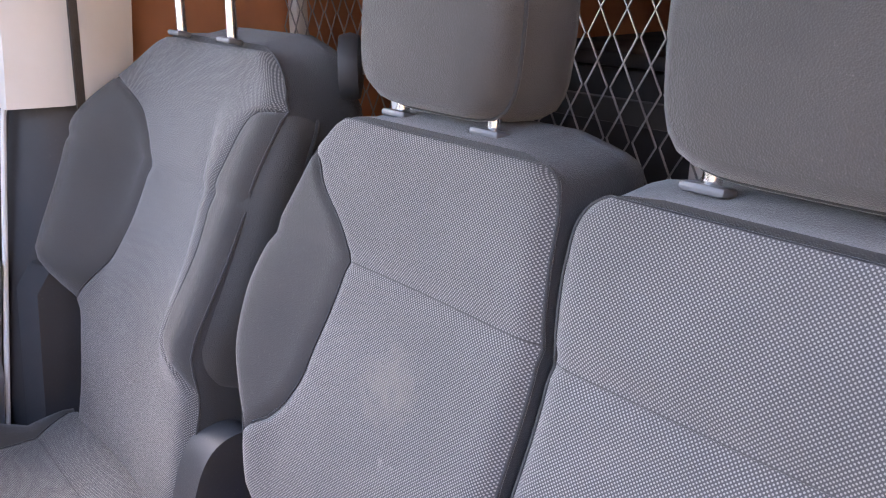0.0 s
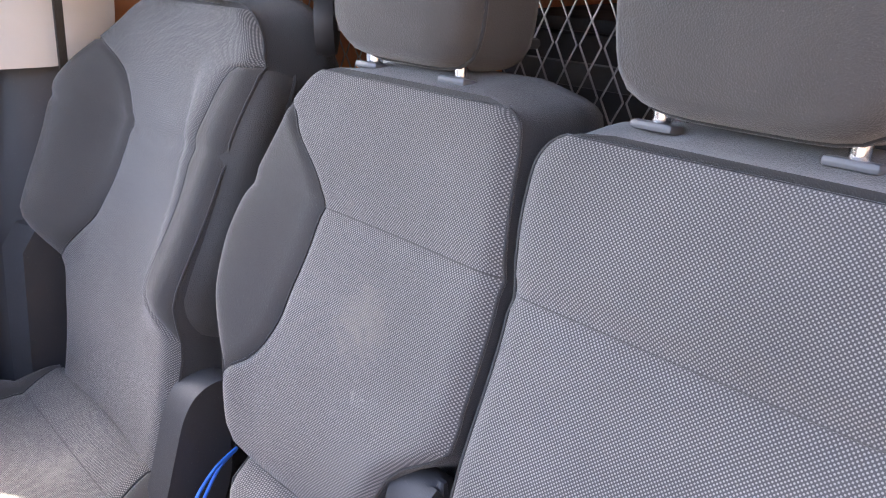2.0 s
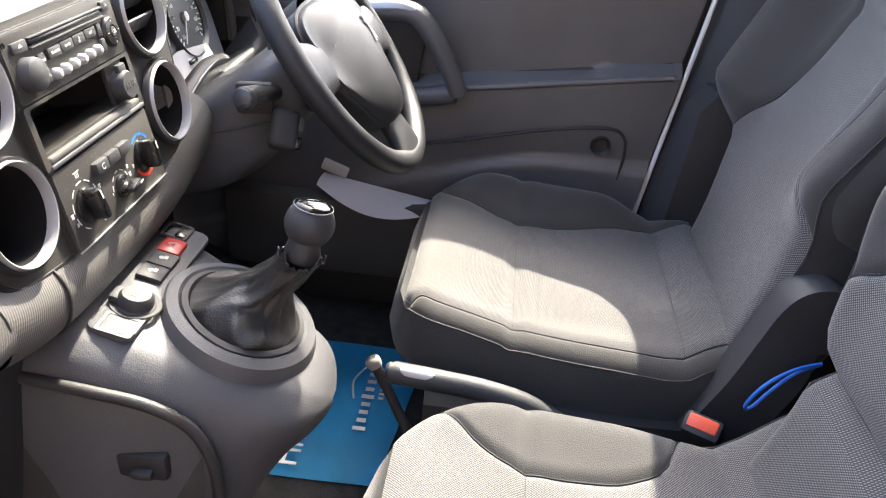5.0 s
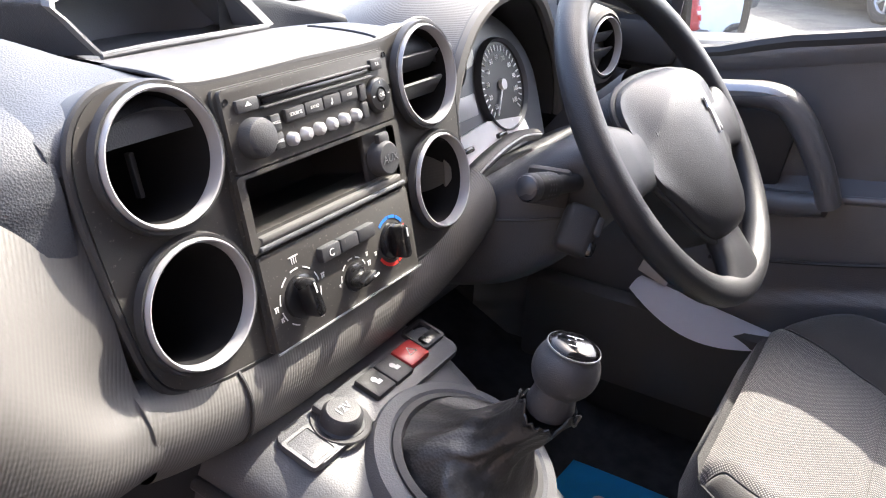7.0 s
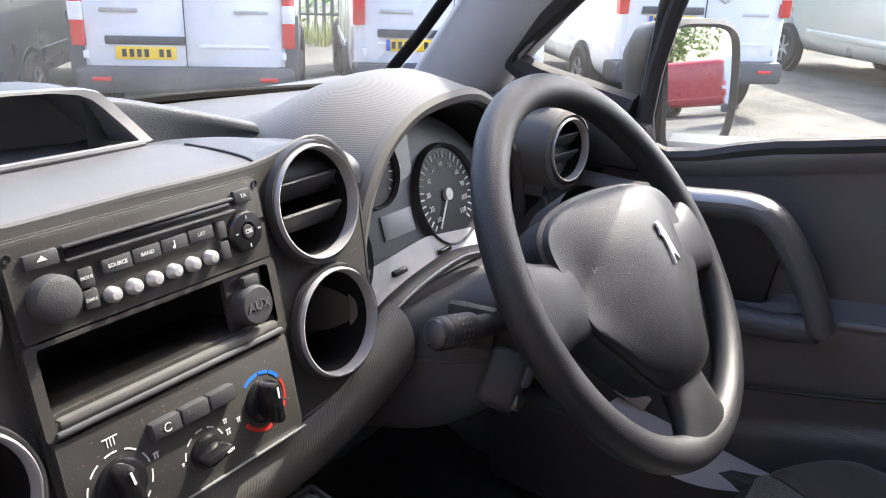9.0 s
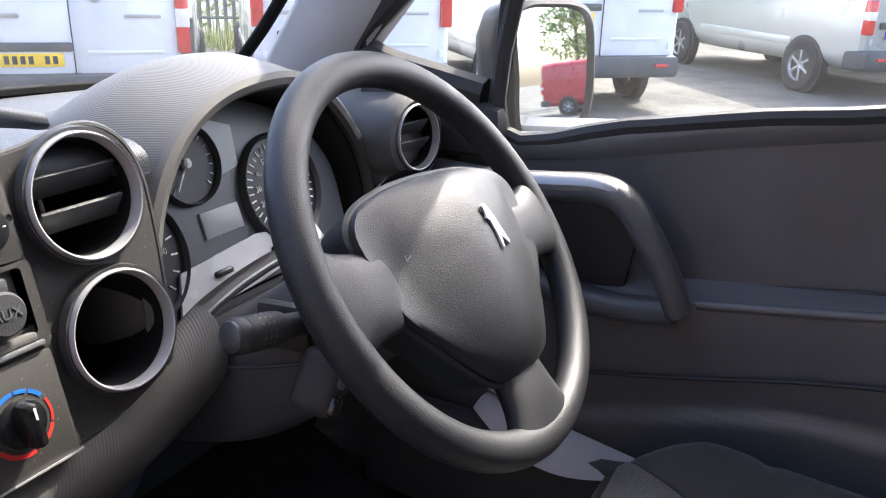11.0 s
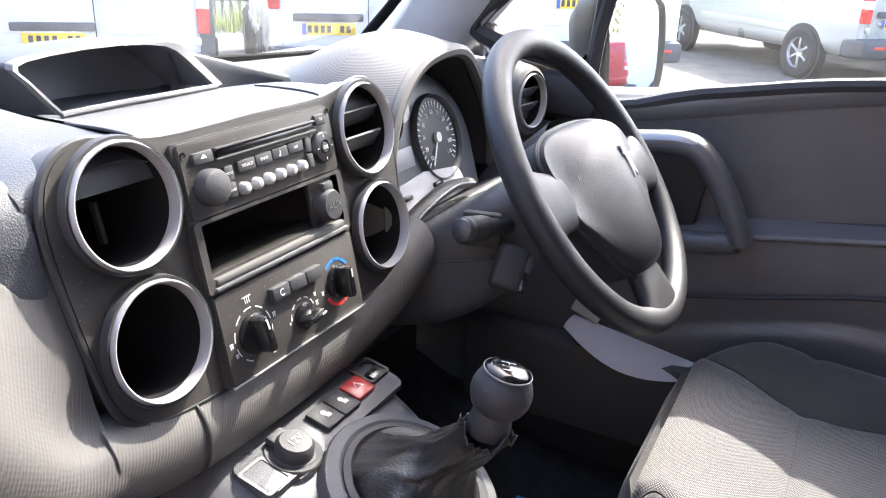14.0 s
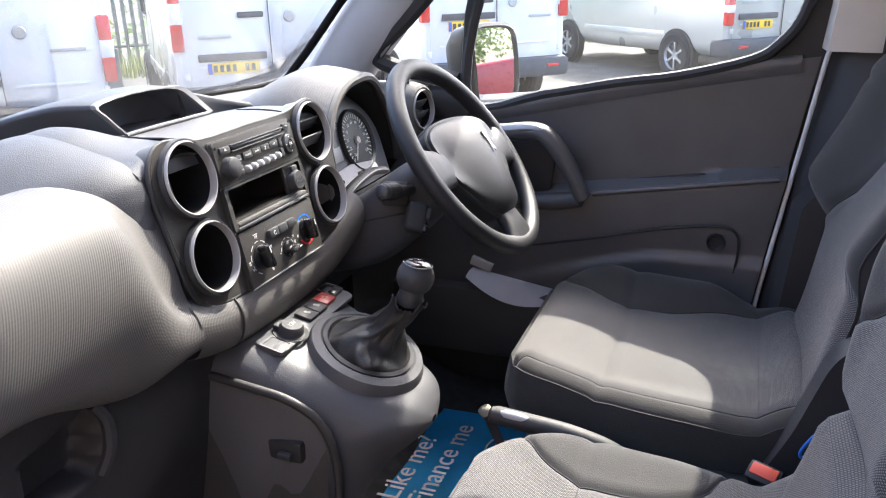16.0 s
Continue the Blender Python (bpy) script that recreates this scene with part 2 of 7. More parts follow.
def woven(name, dark, light, pitch_u=0.0034, pitch_v=0.0034, level=0.32, rough=0.85, relief=0.3):
    """Seat cloth with pale threads that show as small dots in staggered rows, a little soiled."""
    m, nt, b = nodes_of(name)
    wu, wv, tc = uv_waves(nt, pitch_u, pitch_v)
    prod = nt.nodes.new("ShaderNodeMath")
    prod.operation = "MULTIPLY"
    nt.links.new(wu, prod.inputs[0])
    nt.links.new(wv, prod.inputs[1])
    half = nt.nodes.new("ShaderNodeMapRange")
    half.inputs["From Min"].default_value, half.inputs["From Max"].default_value = level - 0.19, level + 0.19
    nt.links.new(prod.outputs[0], half.inputs[0])
    soil = node(nt, "ShaderNodeTexNoise", Scale=5.0, Detail=5.0)
    nt.links.new(tc.outputs["Object"], soil.inputs["Vector"])
    dk = ramp_mix(nt, soil.outputs[0], tint(dark, 0.9), tint(dark, 1.12))
    lt = ramp_mix(nt, soil.outputs[0], tint(light, 0.88), tint(light, 1.1))
    mix = nt.nodes.new("ShaderNodeMixRGB")
    nt.links.new(half.outputs[0], mix.inputs[0])
    nt.links.new(dk, mix.inputs[1])
    nt.links.new(lt, mix.inputs[2])
    col = mix.outputs[0]
    for (sx, sy, sz), size, tone in (((-0.149, -0.018, 0.682), 0.022, (0.50, 0.49, 0.44)), ((-0.13, -0.035, 0.74), 0.05, (0.17, 0.15, 0.12)), ((0.33, 0.13, 0.43), 0.06, (0.22, 0.21, 0.19))):
        far = nt.nodes.new("ShaderNodeVectorMath")
        far.operation = "DISTANCE"
        far.inputs[1].default_value = (sx, sy, sz)
        nt.links.new(tc.outputs["Object"], far.inputs[0])
        rag = node(nt, "ShaderNodeTexNoise", Scale=90.0, Detail=4.0)
        nt.links.new(tc.outputs["Object"], rag.inputs["Vector"])
        sm = nt.nodes.new("ShaderNodeMath")
        sm.operation = "MULTIPLY_ADD"
        sm.inputs[1].default_value = size * 1.4
        nt.links.new(rag.outputs[0], sm.inputs[0])
        nt.links.new(far.outputs["Value"], sm.inputs[2])
        near = nt.nodes.new("ShaderNodeMapRange")
        near.inputs["From Min"].default_value, near.inputs["From Max"].default_value = size * 0.9, size * 1.5
        near.inputs["To Min"].default_value, near.inputs["To Max"].default_value = 0.32, 0.0
        nt.links.new(sm.outputs[0], near.inputs[0])
        spot = nt.nodes.new("ShaderNodeMixRGB")
        spot.inputs[2].default_value = (*tone, 1)
        nt.links.new(near.outputs[0], spot.inputs[0])
        nt.links.new(col, spot.inputs[1])
        col = spot.outputs[0]
    nt.links.new(col, b.inputs["Base Color"])
    b.inputs["Roughness"].default_value = rough
    b.inputs["Specular IOR Level"].default_value = 0.25
    b.inputs["Sheen Weight"].default_value = 0.15
    bump = node(nt, "ShaderNodeBump", Strength=relief, Distance=0.0006)
    nt.links.new(half.outputs[0], bump.inputs["Height"])
    nt.links.new(bump.outputs[0], b.inputs["Normal"])
    return m


def cloth(name, color):
    m = plain(name, color, rough=0.9, grain=0.6, grain_size=800, vary=0.12, spec=0.2, dust=0.06)
    m.node_tree.nodes["Principled BSDF"].inputs["Sheen Weight"].default_value = 0.2
    return m


def ribbed(name, color, pitch=0.0026, rough=0.55, relief=0.8):
    """Moulded trim with a fine woven-looking relief."""
    m, nt, b = nodes_of(name)
    wu, wv, tc = uv_waves(nt, pitch, pitch * 1.6, skew=0.35)
    prod = nt.nodes.new("ShaderNodeMath")
    prod.operation = "MULTIPLY_ADD"
    prod.inputs[1].default_value = 0.45
    nt.links.new(wv, prod.inputs[0])
    nt.links.new(wu, prod.inputs[2])
    big = node(nt, "ShaderNodeTexNoise", Scale=6.0, Detail=4.0)
    nt.links.new(tc.outputs["Object"], big.inputs["Vector"])
    nt.links.new(ramp_mix(nt, big.outputs[0], tint(color, 0.92), tint(color, 1.08)), b.inputs["Base Color"])
    b.inputs["Roughness"].default_value = rough
    b.inputs["Specular IOR Level"].default_value = 0.4
    bump = node(nt, "ShaderNodeBump", Strength=relief, Distance=0.0004)
    nt.links.new(prod.outputs[0], bump.inputs["Height"])
    nt.links.new(bump.outputs[0], b.inputs["Normal"])
    return m


def clear_glass(name, tone=(0.93, 0.97, 0.96), haze=0.0):
    """Thin window glass: mostly clear with a faint sheen."""
    m = bpy.data.materials.new(name)
    m.use_nodes = True
    nt = m.node_tree
    nt.nodes.clear()
    out = nt.nodes.new("ShaderNodeOutputMaterial")
    tr = nt.nodes.new("ShaderNodeBsdfTransparent")
    tr.inputs[0].default_value = (*tone, 1)
    gl = nt.nodes.new("ShaderNodeBsdfGlossy")
    gl.inputs["Roughness"].default_value = 0.03
    fr = nt.nodes.new("ShaderNodeFresnel")
    fr.inputs[0].default_value = 1.12
    mx = nt.nodes.new("ShaderNodeMixShader")
    nt.links.new(fr.outputs[0], mx.inputs[0])
    nt.links.new(tr.outputs[0], mx.inputs[1])
    nt.links.new(gl.outputs[0], mx.inputs[2])
    last = mx.outputs[0]
    if haze:
        df = nt.nodes.new("ShaderNodeBsdfTranslucent")
        df.inputs[0].default_value = (0.8, 0.8, 0.78, 1)
        tc = nt.nodes.new("ShaderNodeTexCoord")
        nz = node(nt, "ShaderNodeTexNoise", Scale=14.0, Detail=6.0, Roughness=0.7)
        nt.links.new(tc.outputs["Object"], nz.inputs["Vector"])
        rp = nt.nodes.new("ShaderNodeMapRange")
        rp.inputs["From Min"].default_value, rp.inputs["From Max"].default_value = 0.3, 0.8
        rp.inputs["To Min"].default_value, rp.inputs["To Max"].default_value = haze * 0.5, haze * 1.5
        nt.links.new(nz.outputs[0], rp.inputs[0])
        m2 = nt.nodes.new("ShaderNodeMixShader")
        nt.links.new(rp.outputs[0], m2.inputs[0])
        nt.links.new(last, m2.inputs[1])
        nt.links.new(df.outputs[0], m2.inputs[2])
        last = m2.outputs[0]
    nt.links.new(last, out.inputs[0])
    return m


M_CENTRE = woven("grey woven seat cloth", (0.053, 0.052, 0.055), (0.218, 0.212, 0.200), pitch_u=0.0031, pitch_v=0.0031)
M_BOLSTER = cloth("charcoal bolster cloth", (0.050, 0.049, 0.048))
M_SIDE = cloth("dark seat side cloth", (0.036, 0.036, 0.037))
M_HEADREST = cloth("headrest cloth", (0.060, 0.057, 0.054))
M_PLASTIC = plain("black grained plastic", (0.040, 0.041, 0.045), 0.55, spec=0.4, grain=0.25, vary=0.1, dust=0.12)
M_DARK = plain("deep black plastic", (0.025, 0.025, 0.027), 0.6, grain=0.2)
M_THROAT = plain("matt black duct", (0.009, 0.009, 0.010), 0.8, spec=0.15)
M_STACK = plain("anthracite panel", (0.054, 0.052, 0.049), 0.42, grain=0.08, grain_size=1400, dust=0.3, spec=0.35)
M_DASH = plain("slate soft dash skin", (0.055, 0.06, 0.07), 0.55, spec=0.35, grain=0.5, grain_size=750, vary=0.08, dust=0.08)
M_RIB = ribbed("grey woven-look dash trim", (0.098, 0.095, 0.092), pitch=0.0028, relief=0.22)
M_DOOR = plain("dark door trim", (0.104, 0.104, 0.109), 0.34, spec=0.65, grain=0.5, grain_size=650, vary=0.08)
M_CONSOLE = plain("grey console plastic", (0.070, 0.071, 0.077), 0.48, grain=0.3, grain_size=700, vary=0.1, dust=0.1)
M_DOORLOW = plain("grey-brown door trim", (0.062, 0.060, 0.058), 0.6, grain=0.3, vary=0.1)
M_SILVER = plain("satin silver plastic", (0.38, 0.38, 0.39), 0.36, metal=0.25, vary=0.05, grain=0.05)
M_CHROME = plain("polished metal", (0.75, 0.75, 0.76), 0.15, metal=1.0, vary=0.04)
M_GLOSS = plain("gloss black", (0.01, 0.01, 0.011), 0.26, vary=0.05, coat=0.1)
M_WHEEL = plain("black moulded wheel skin", (0.018, 0.019, 0.022), 0.46, spec=0.4, grain=0.38, grain_size=1000, vary=0.08)
M_LEATHER = plain("black gaiter leather", (0.020, 0.0195, 0.0195), 0.46, grain=0.5, grain_size=420)
M_RED = plain("red switch plastic", (0.33, 0.025, 0.022), 0.35, vary=0.08)
M_BUCKLE = plain("orange-red buckle button", (0.75, 0.09, 0.04), 0.4, vary=0.05)
M_BLUE = plain("blue elastic cord", (0.02, 0.16, 0.65), 0.6)
M_WHITE = plain("white print", (0.75, 0.75, 0.74), 0.5, vary=0.03)
M_PRINTRED = plain("red print", (0.7, 0.04, 0.03), 0.5, vary=0.03)
M_PRINTBLUE = plain("blue print", (0.02, 0.18, 0.7), 0.5, vary=0.03)
M_PAPER = plain("white paper", (0.86, 0.84, 0.88), 0.7, vary=0.03)
M_MAT = plain("blue printed paper mat", (0.016, 0.40, 0.80), 0.6, vary=0.08, vary_size=14, grain=0.1)
M_CARPET = plain("black carpet", (0.034, 0.034, 0.036), 0.95, grain=0.8, grain_size=500, vary=0.25, vary_size=40, spec=0.1)
M_CREAM = plain("pale grey pillar trim", (0.62, 0.58, 0.53), 0.55, grain=0.15, vary=0.04)
M_BODY = plain("white body paint", (0.78, 0.79, 0.80), 0.25, coat=0.6, vary=0.03)
M_PLY = plain("brown plywood", (0.46, 0.19, 0.09), 0.55, vary=0.22, vary_size=4, grain=0.1)
M_WIRE = plain("galvanised mesh", (0.34, 0.33, 0.32), 0.4, metal=0.7, vary=0.2, vary_size=30)
M_HEADLINE = plain("grey headliner", (0.5, 0.48, 0.45), 0.9, grain=0.2)
M_PILLAR = plain("light grey pillar trim", (0.40, 0.40, 0.41), 0.6, grain=0.2, vary=0.05)
M_GLASS = clear_glass("window glass", haze=0.014)
M_SCREEN = clear_glass("windscreen glass", haze=0.022)

# ---- the cab: x to the driver's side, y to the front, z up; the cab floor lies at 0.12 ----
FLOOR, GROUND = 0.12, -0.55

floor = tagged(part("floor", joined(rbox(1.5, 1.75, 0.03, 0, at(0, 0.30, FLOOR - 0.015)), rbox(1.5, 0.02, 0.62, 0, at(0, 1.27, 0.42)), rbox(0.02, 0.5, 0.64, 0, at(0.745, 1.02, 0.44)), rbox(0.02, 0.5, 0.64, 0, at(-0.745, 1.02, 0.44)), rbox(1.36, 0.5, 0.02, 0, at(0, 0.93, 0.22, 26))), M_CARPET),
               "black carpeted cab floor and front bulkhead", "floor", kind="structure")
roof = tagged(part("ceiling", joined(rbox(1.42, 0.98, 0.03, 0.01, at(0, -0.10, 1.505)), rbox(1.3, 0.08, 0.03, 0.01, at(0, 0.40, 1.478, -12))), M_HEADLINE), "pale grey headliner of the cab roof", "ceiling", kind="structure")
tagged(part("roof_skin", rbox(1.56, 3.2, 0.02, 0.008, at(0, -1.18, 1.55)), M_BODY), "white painted van roof", "roof", kind="structure")


def pillar(name, pts, r, material, label, flat=0.55):
    return tagged(part(name, tube(smooth_line(pts, 5), r, 10, flat=flat), material), label, "pillar", kind="structure")


# front pillars, between windscreen and side window, with the small fixed pane behind them on the driver's side
for side in (1, -1):
    rows = []
    for y, z, x in ((1.12, 0.70, 0.775), (1.045, 0.79, 0.75), (0.96, 0.885, 0.725), (0.86, 0.99, 0.705), (0.65, 1.21, 0.712), (0.44, 1.45, 0.716)):
        ring = []
        for q, d in ((-0.068, 0.03), (-0.066, -0.004), (-0.045, -0.018), (0.0, -0.024), (0.045, -0.016), (0.068, 0.006), (0.07, 0.04)):
            ring.append((side * (x + d), y + q * 0.70, z + q * 0.70))
        rows.append(ring)
    tagged(part("pillar_front", loft(rows), M_PILLAR, sharp=60), "light grey windscreen pillar trim", "pillar", kind="structure")
    tagged(part("side_rail", rbox(0.10, 0.98, 0.08, 0.02, at(side * 0.665, -0.08, 1.452 - 0.015 * side)), M_HEADLINE), "pale roof rail over the door", "rail", kind="structure")
tagged(part("windscreen_header", rbox(1.22, 0.05, 0.04, 0.012, at(0, 0.45, 1.462)), M_HEADLINE), "pale trim over the windscreen", "trim", kind="structure")


def pane(name, corners, material, label, bow=0.0):
    a, b, c, d = (V(p) for p in corners)
    n = (b - a).cross(d - a).normalized()
    bm = sheet(lambda u, v: (a * (1 - u) + b * u) * (1 - v) + (d * (1 - u) + c * u) * v + n * bow * math.sin(math.pi * u), 16, 4)
    bmesh.ops.solidify(bm, geom=list(bm.faces), thickness=0.004)
    ob = tagged(part(name, bm, material), label, "window", kind="structure")
    ob.visible_shadow = False
    return ob


pane("windscreen", [(-0.785, 1.235, 0.722), (0.785, 1.235, 0.722), (0.70, 0.475, 1.465), (-0.70, 0.475, 1.465)], M_SCREEN, "dusty raked windscreen of the van", bow=-0.10)
tagged(part("windscreen_seal", tube(smooth_line([(-0.74, 1.17, 0.800), (-0.4, 1.27, 0.786), (0, 1.290, 0.786), (0.4, 1.265, 0.786), (0.70, 1.175, 0.785), (0.735, 1.115, 0.835), (0.694, 0.89, 1.06), (0.704, 0.46, 1.48)], 6), 0.009, 8), plain("matt seal rubber", (0.012, 0.012, 0.012), 0.9, spec=0.1)), "black windscreen edge band", "trim", kind="structure")

# driver's door, closed: a trim panel with a rising sill, a grab handle, a ledge and a lower pocket
door = thing("door_1", (0.72, 0.5, 0.2), "closed dark grey driver door with silver-topped grab handle", "door", kind="structure")
def steps_of(a, b, n):
    return [a + (b - a) * k / n for k in range(n + 1)]


SILL = curve_of((-0.02, 0.872), (0.14, 0.85), (0.41, 0.802), (0.67, 0.752), (0.95, 0.74))


def door_face(y, z):
    """How far the trim stands from the middle, along the door."""
    x = 0.735
    up = SILL(y)
    ledge = 0.596 + (0.44 - y) * 0.15
    if z > ledge:
        t = (z - ledge) / (up - ledge)
        x += 0.016 - 0.020 * t**3 - 0.006 * math.sin(math.pi * t)
    else:
        t = min(1.0, (ledge - z) / 0.012)
        x += 0.016 - 0.040 * t ** 0.6 + 0.010 * min(1.0, (ledge - z) / 0.16)
        low = 0.47 - 0.35 * max(0.0, y - 0.30) ** 1.2
        if z < low:
            x -= 0.012 * min(1.0, (low - z) / 0.012)
    return x


def door_at(u, v):
    y = 0.065 + u * 0.945
    z = 0.20 + v * (SILL(y) - 0.20)
    y0 = y + (0.052 - (z - 0.37) * 0.15) * (1 - u)
    return (door_face(y0, z), y0, z)


bm = sheet(door_at, 60, 70, uv=lambda u, v: (u * 0.9, v * 0.65))
part("trim_panel", bm, M_DOOR, door, sharp=50)
part("sill_cap", loft([[(0.7265, y, SILL(y) - 0.012), (0.727, y, SILL(y) - 0.003), (0.730, y, SILL(y) + 0.002), (0.737, y, SILL(y) + 0.004), (0.75, y, SILL(y) + 0.004), (0.775, y, SILL(y) - 0.004), (0.775, y, SILL(y) - 0.03), (0.735, y, SILL(y) - 0.03)] for y in [0.075 + k * 0.05 for k in range(19)]]), M_DOOR, door)
part("outer_skin", loft([[(0.80, y, 0.1), (0.83, y, 0.45), (0.80, y, SILL(y) - 0.03), (0.785, y, SILL(y)), (0.775, y, SILL(y) - 0.01), (0.775, y, 0.1)] for y in (0.14, 0.5, 1.0)]), M_BODY, door, "white painted outer skin")
# door window with its black frame
wf = [(0.735, 0.71, 0.755), (0.735, 0.55, 0.778), (0.735, 0.40, 0.805), (0.735, 0.29, 0.820), (0.735, 0.16, 0.852), (0.733, 0.112, 0.885), (0.727, 0.08, 0.935), (0.716, 0.060, 1.03), (0.694, 0.047, 1.15), (0.668, 0.030, 1.36), (0.66, 0.05, 1.40), (0.655, 0.12, 1.418), (0.655, 0.3, 1.425), (0.662, 0.40, 1.41), (0.675, 0.49, 1.27), (0.698, 0.585, 1.10), (0.720, 0.68, 0.97)]
part("window_seal", tube(smooth_line(wf, 4, closed=True), 0.011, 8, closed=True), M_DARK, door)
rear = wf[4:11]
part("frame_rear", loft([[V(p) + V((0.004, 0, 0)), V(p) + V((0.016, 0, 0)), V(p) + V((0.016, -0.10, -0.05)), V(p) + V((0.004, -0.10, -0.05))] for p in rear]), M_DARK, door)
front = wf[-4:-1]
part("frame_front", loft([[V(p) + V((0.004, 0, 0)), V(p) + V((0.016, 0, 0)), V(p) + V((0.016, 0.085, 0.03)), V(p) + V((0.004, 0.085, 0.03))] for p in front]), M_DARK, door)
part("window_pane", (lambda b: (bmesh.ops.contextual_create(b, geom=[b.verts.new(p) for p in wf]), b)[1])(bmesh.new()), M_GLASS, door).visible_shadow = False
part("quarter_bar", tube([(0.74, 0.724, 0.755), (0.73, 0.706, 0.93), (0.69, 0.63, 1.20)], 0.0095, 8, flat=1.3), M_DARK, door, "black upright bar of the side window")
part("quarter_frame", tube(smooth_line([(0.735, 0.735, 0.80), (0.735, 0.80, 0.812), (0.735, 0.895, 0.832), (0.728, 0.912, 0.865), (0.705, 0.80, 0.965), (0.67, 0.60, 1.17)], 4), 0.019, 8), M_DARK, door)
part("quarter_pane", (lambda b: (bmesh.ops.contextual_create(b, geom=[b.verts.new(p) for p in ((0.738, 0.73, 0.80), (0.735, 0.895, 0.832), (0.71, 0.80, 0.975), (0.68, 0.64, 1.13))]), b)[1])(bmesh.new()), M_GLASS, door).visible_shadow = False
part("mirror_cover", rbox(0.04, 0.20, 0.07, 0.02, at(0.725, 0.80, 0.755)), M_DARK, door)
# grab handle: an arch that starts high at the front and runs down to the ledge at the rear
gp = smooth_line([(0.712, 0.80, 0.698), (0.690, 0.70, 0.700), (0.680, 0.62, 0.708), (0.676, 0.555, 0.714), (0.675, 0.52, 0.698), (0.678, 0.478, 0.635), (0.686, 0.455, 0.580)], 6)
part("grab_handle", tube(gp, [0.019 + 0.004 * math.sin(3.1 * i / len(gp)) for i in range(len(gp))], 14, flat=0.8), M_DOOR, door)
gp2 = [p + V((-0.012, 0, 0.008)) for p in gp[6:-14]]
part("grab_inlay", tube(gp2, [0.003 + 0.010 * math.sin(math.pi * (0.1 + 0.85 * i / len(gp2))) for i in range(len(gp2))], 10, flat=0.9), M_SILVER, door, "satin silver strip on the handle")
part("handle_recess", rbox(0.012, 0.17, 0.115, 0.005, at(0.738, 0.61, 0.635, 8)), M_DARK, door)
part("handle_base", tube(smooth_line([(0.70, 0.462, 0.575), (0.71, 0.53, 0.560), (0.72, 0.64, 0.565), (0.73, 0.76, 0.60)], 5), 0.018, 10), M_DOOR, door)
ledge_run = [(y, 0.596 + (0.44 - y) * 0.15) for y in steps_of(0.09, 0.44, 12)]
part("ledge_lip", tube([(door_face(y, z - 0.014) + 0.001, y, z - 0.013) for y, z in ledge_run], 0.006, 10), M_DOOR, door)
part("ledge_groove", tube([(door_face(y, z) - 0.0005, y, z + 0.001) for y, z in ledge_run], 0.003, 6), M_DARK, door)
part("speaker_boss", lathe([(0.0, -0.004), (0.011, -0.004), (0.013, 0.0), (0.017, 0.003), (0.018, 0.0), (0.019, -0.006)], 28, at(0.714, 0.193, 0.499) @ pose(0, 0, 0, 0, -90, 0)), M_DARK, door)
part("pocket_outline", tube(smooth_line([(0.705, 0.60, 0.455), (0.708, 0.45, 0.485), (0.709, 0.30, 0.520), (0.710, 0.19, 0.535), (0.711, 0.155, 0.520), (0.711, 0.150, 0.480), (0.711, 0.155, 0.44)], 5), 0.0028, 6), M_DARK, door)
part("pocket_flap", rbox(0.05, 0.52, 0.16, 0.015, at(0.680, 0.62, 0.285, 0, 0, 0)), M_DOORLOW, door)
part("door_edge", tube([(0.722, 0.122, 0.28), (0.722, 0.105, 0.40), (0.722, 0.055, 0.73), (0.718, 0.036, 0.86), (0.705, 0.015, 0.95)], 0.0045, 8), M_BODY, door, "white painted door edge")

# rear door pillar with belt, pale upper trim and dark lower trim
tagged(part("pillar_lower_trim", joined(loft([[(0.725, 0.10 + dy, z), (0.76, 0.11 + dy, z), (0.76, -0.22 + dy, z), (0.675, -0.20 + dy, z), (0.665, 0.0 + dy, z), (0.685, 0.06 + dy, z)] for z, dy in ((0.12, 0.02), (0.40, -0.005), (0.6, -0.035), (0.89, -0.085))]),
                                   loft([[(0.645, 0.075 + dy, z), (0.70, 0.09 + dy, z), (0.70, -0.1 + dy, z), (0.645, -0.1 + dy, z)] for z, dy in ((0.12, 0.02), (0.60, -0.025), (0.635, -0.05), (0.65, -0.10))])), M_PLASTIC), "dark plastic lower pillar trim", "pillar", kind="structure")
tagged(part("pillar_upper_trim", joined(loft([[(0.675 - ix, 0.045 + dy, z), (0.735 - ix, 0.050 + dy, z), (0.735 - ix, -0.14 + dy, z), (0.665 - ix, -0.135 + dy, z), (0.655 - ix, -0.03 + dy, z)] for z, dy, ix in ((0.875, -0.005, 0.0), (0.95, -0.012, 0.005), (1.1, -0.02, 0.02), (1.46, -0.04, 0.07))])), M_CREAM), "pale upper pillar trim with belt guide", "pillar", kind="structure")
tagged(part("door_jamb", loft([[(0.762, 0.24 + dy, z), (0.775, 0.24 + dy, z), (0.775, -0.14, z), (0.762, -0.14, z)] for z, dy in ((0.08, 0.0), (0.45, 0.0), (0.79, -0.04), (0.855, -0.12), (0.93, -0.17), (1.02, -0.22))]), M_DARK), "dark door jamb behind the trim", "pillar", kind="structure")
tagged(part("side_sill", rbox(0.10, 1.3, 0.15, 0.02, at(0.755, 0.45, 0.14)), M_DARK), "black carpeted sill under the driver door", "sill", kind="structure")

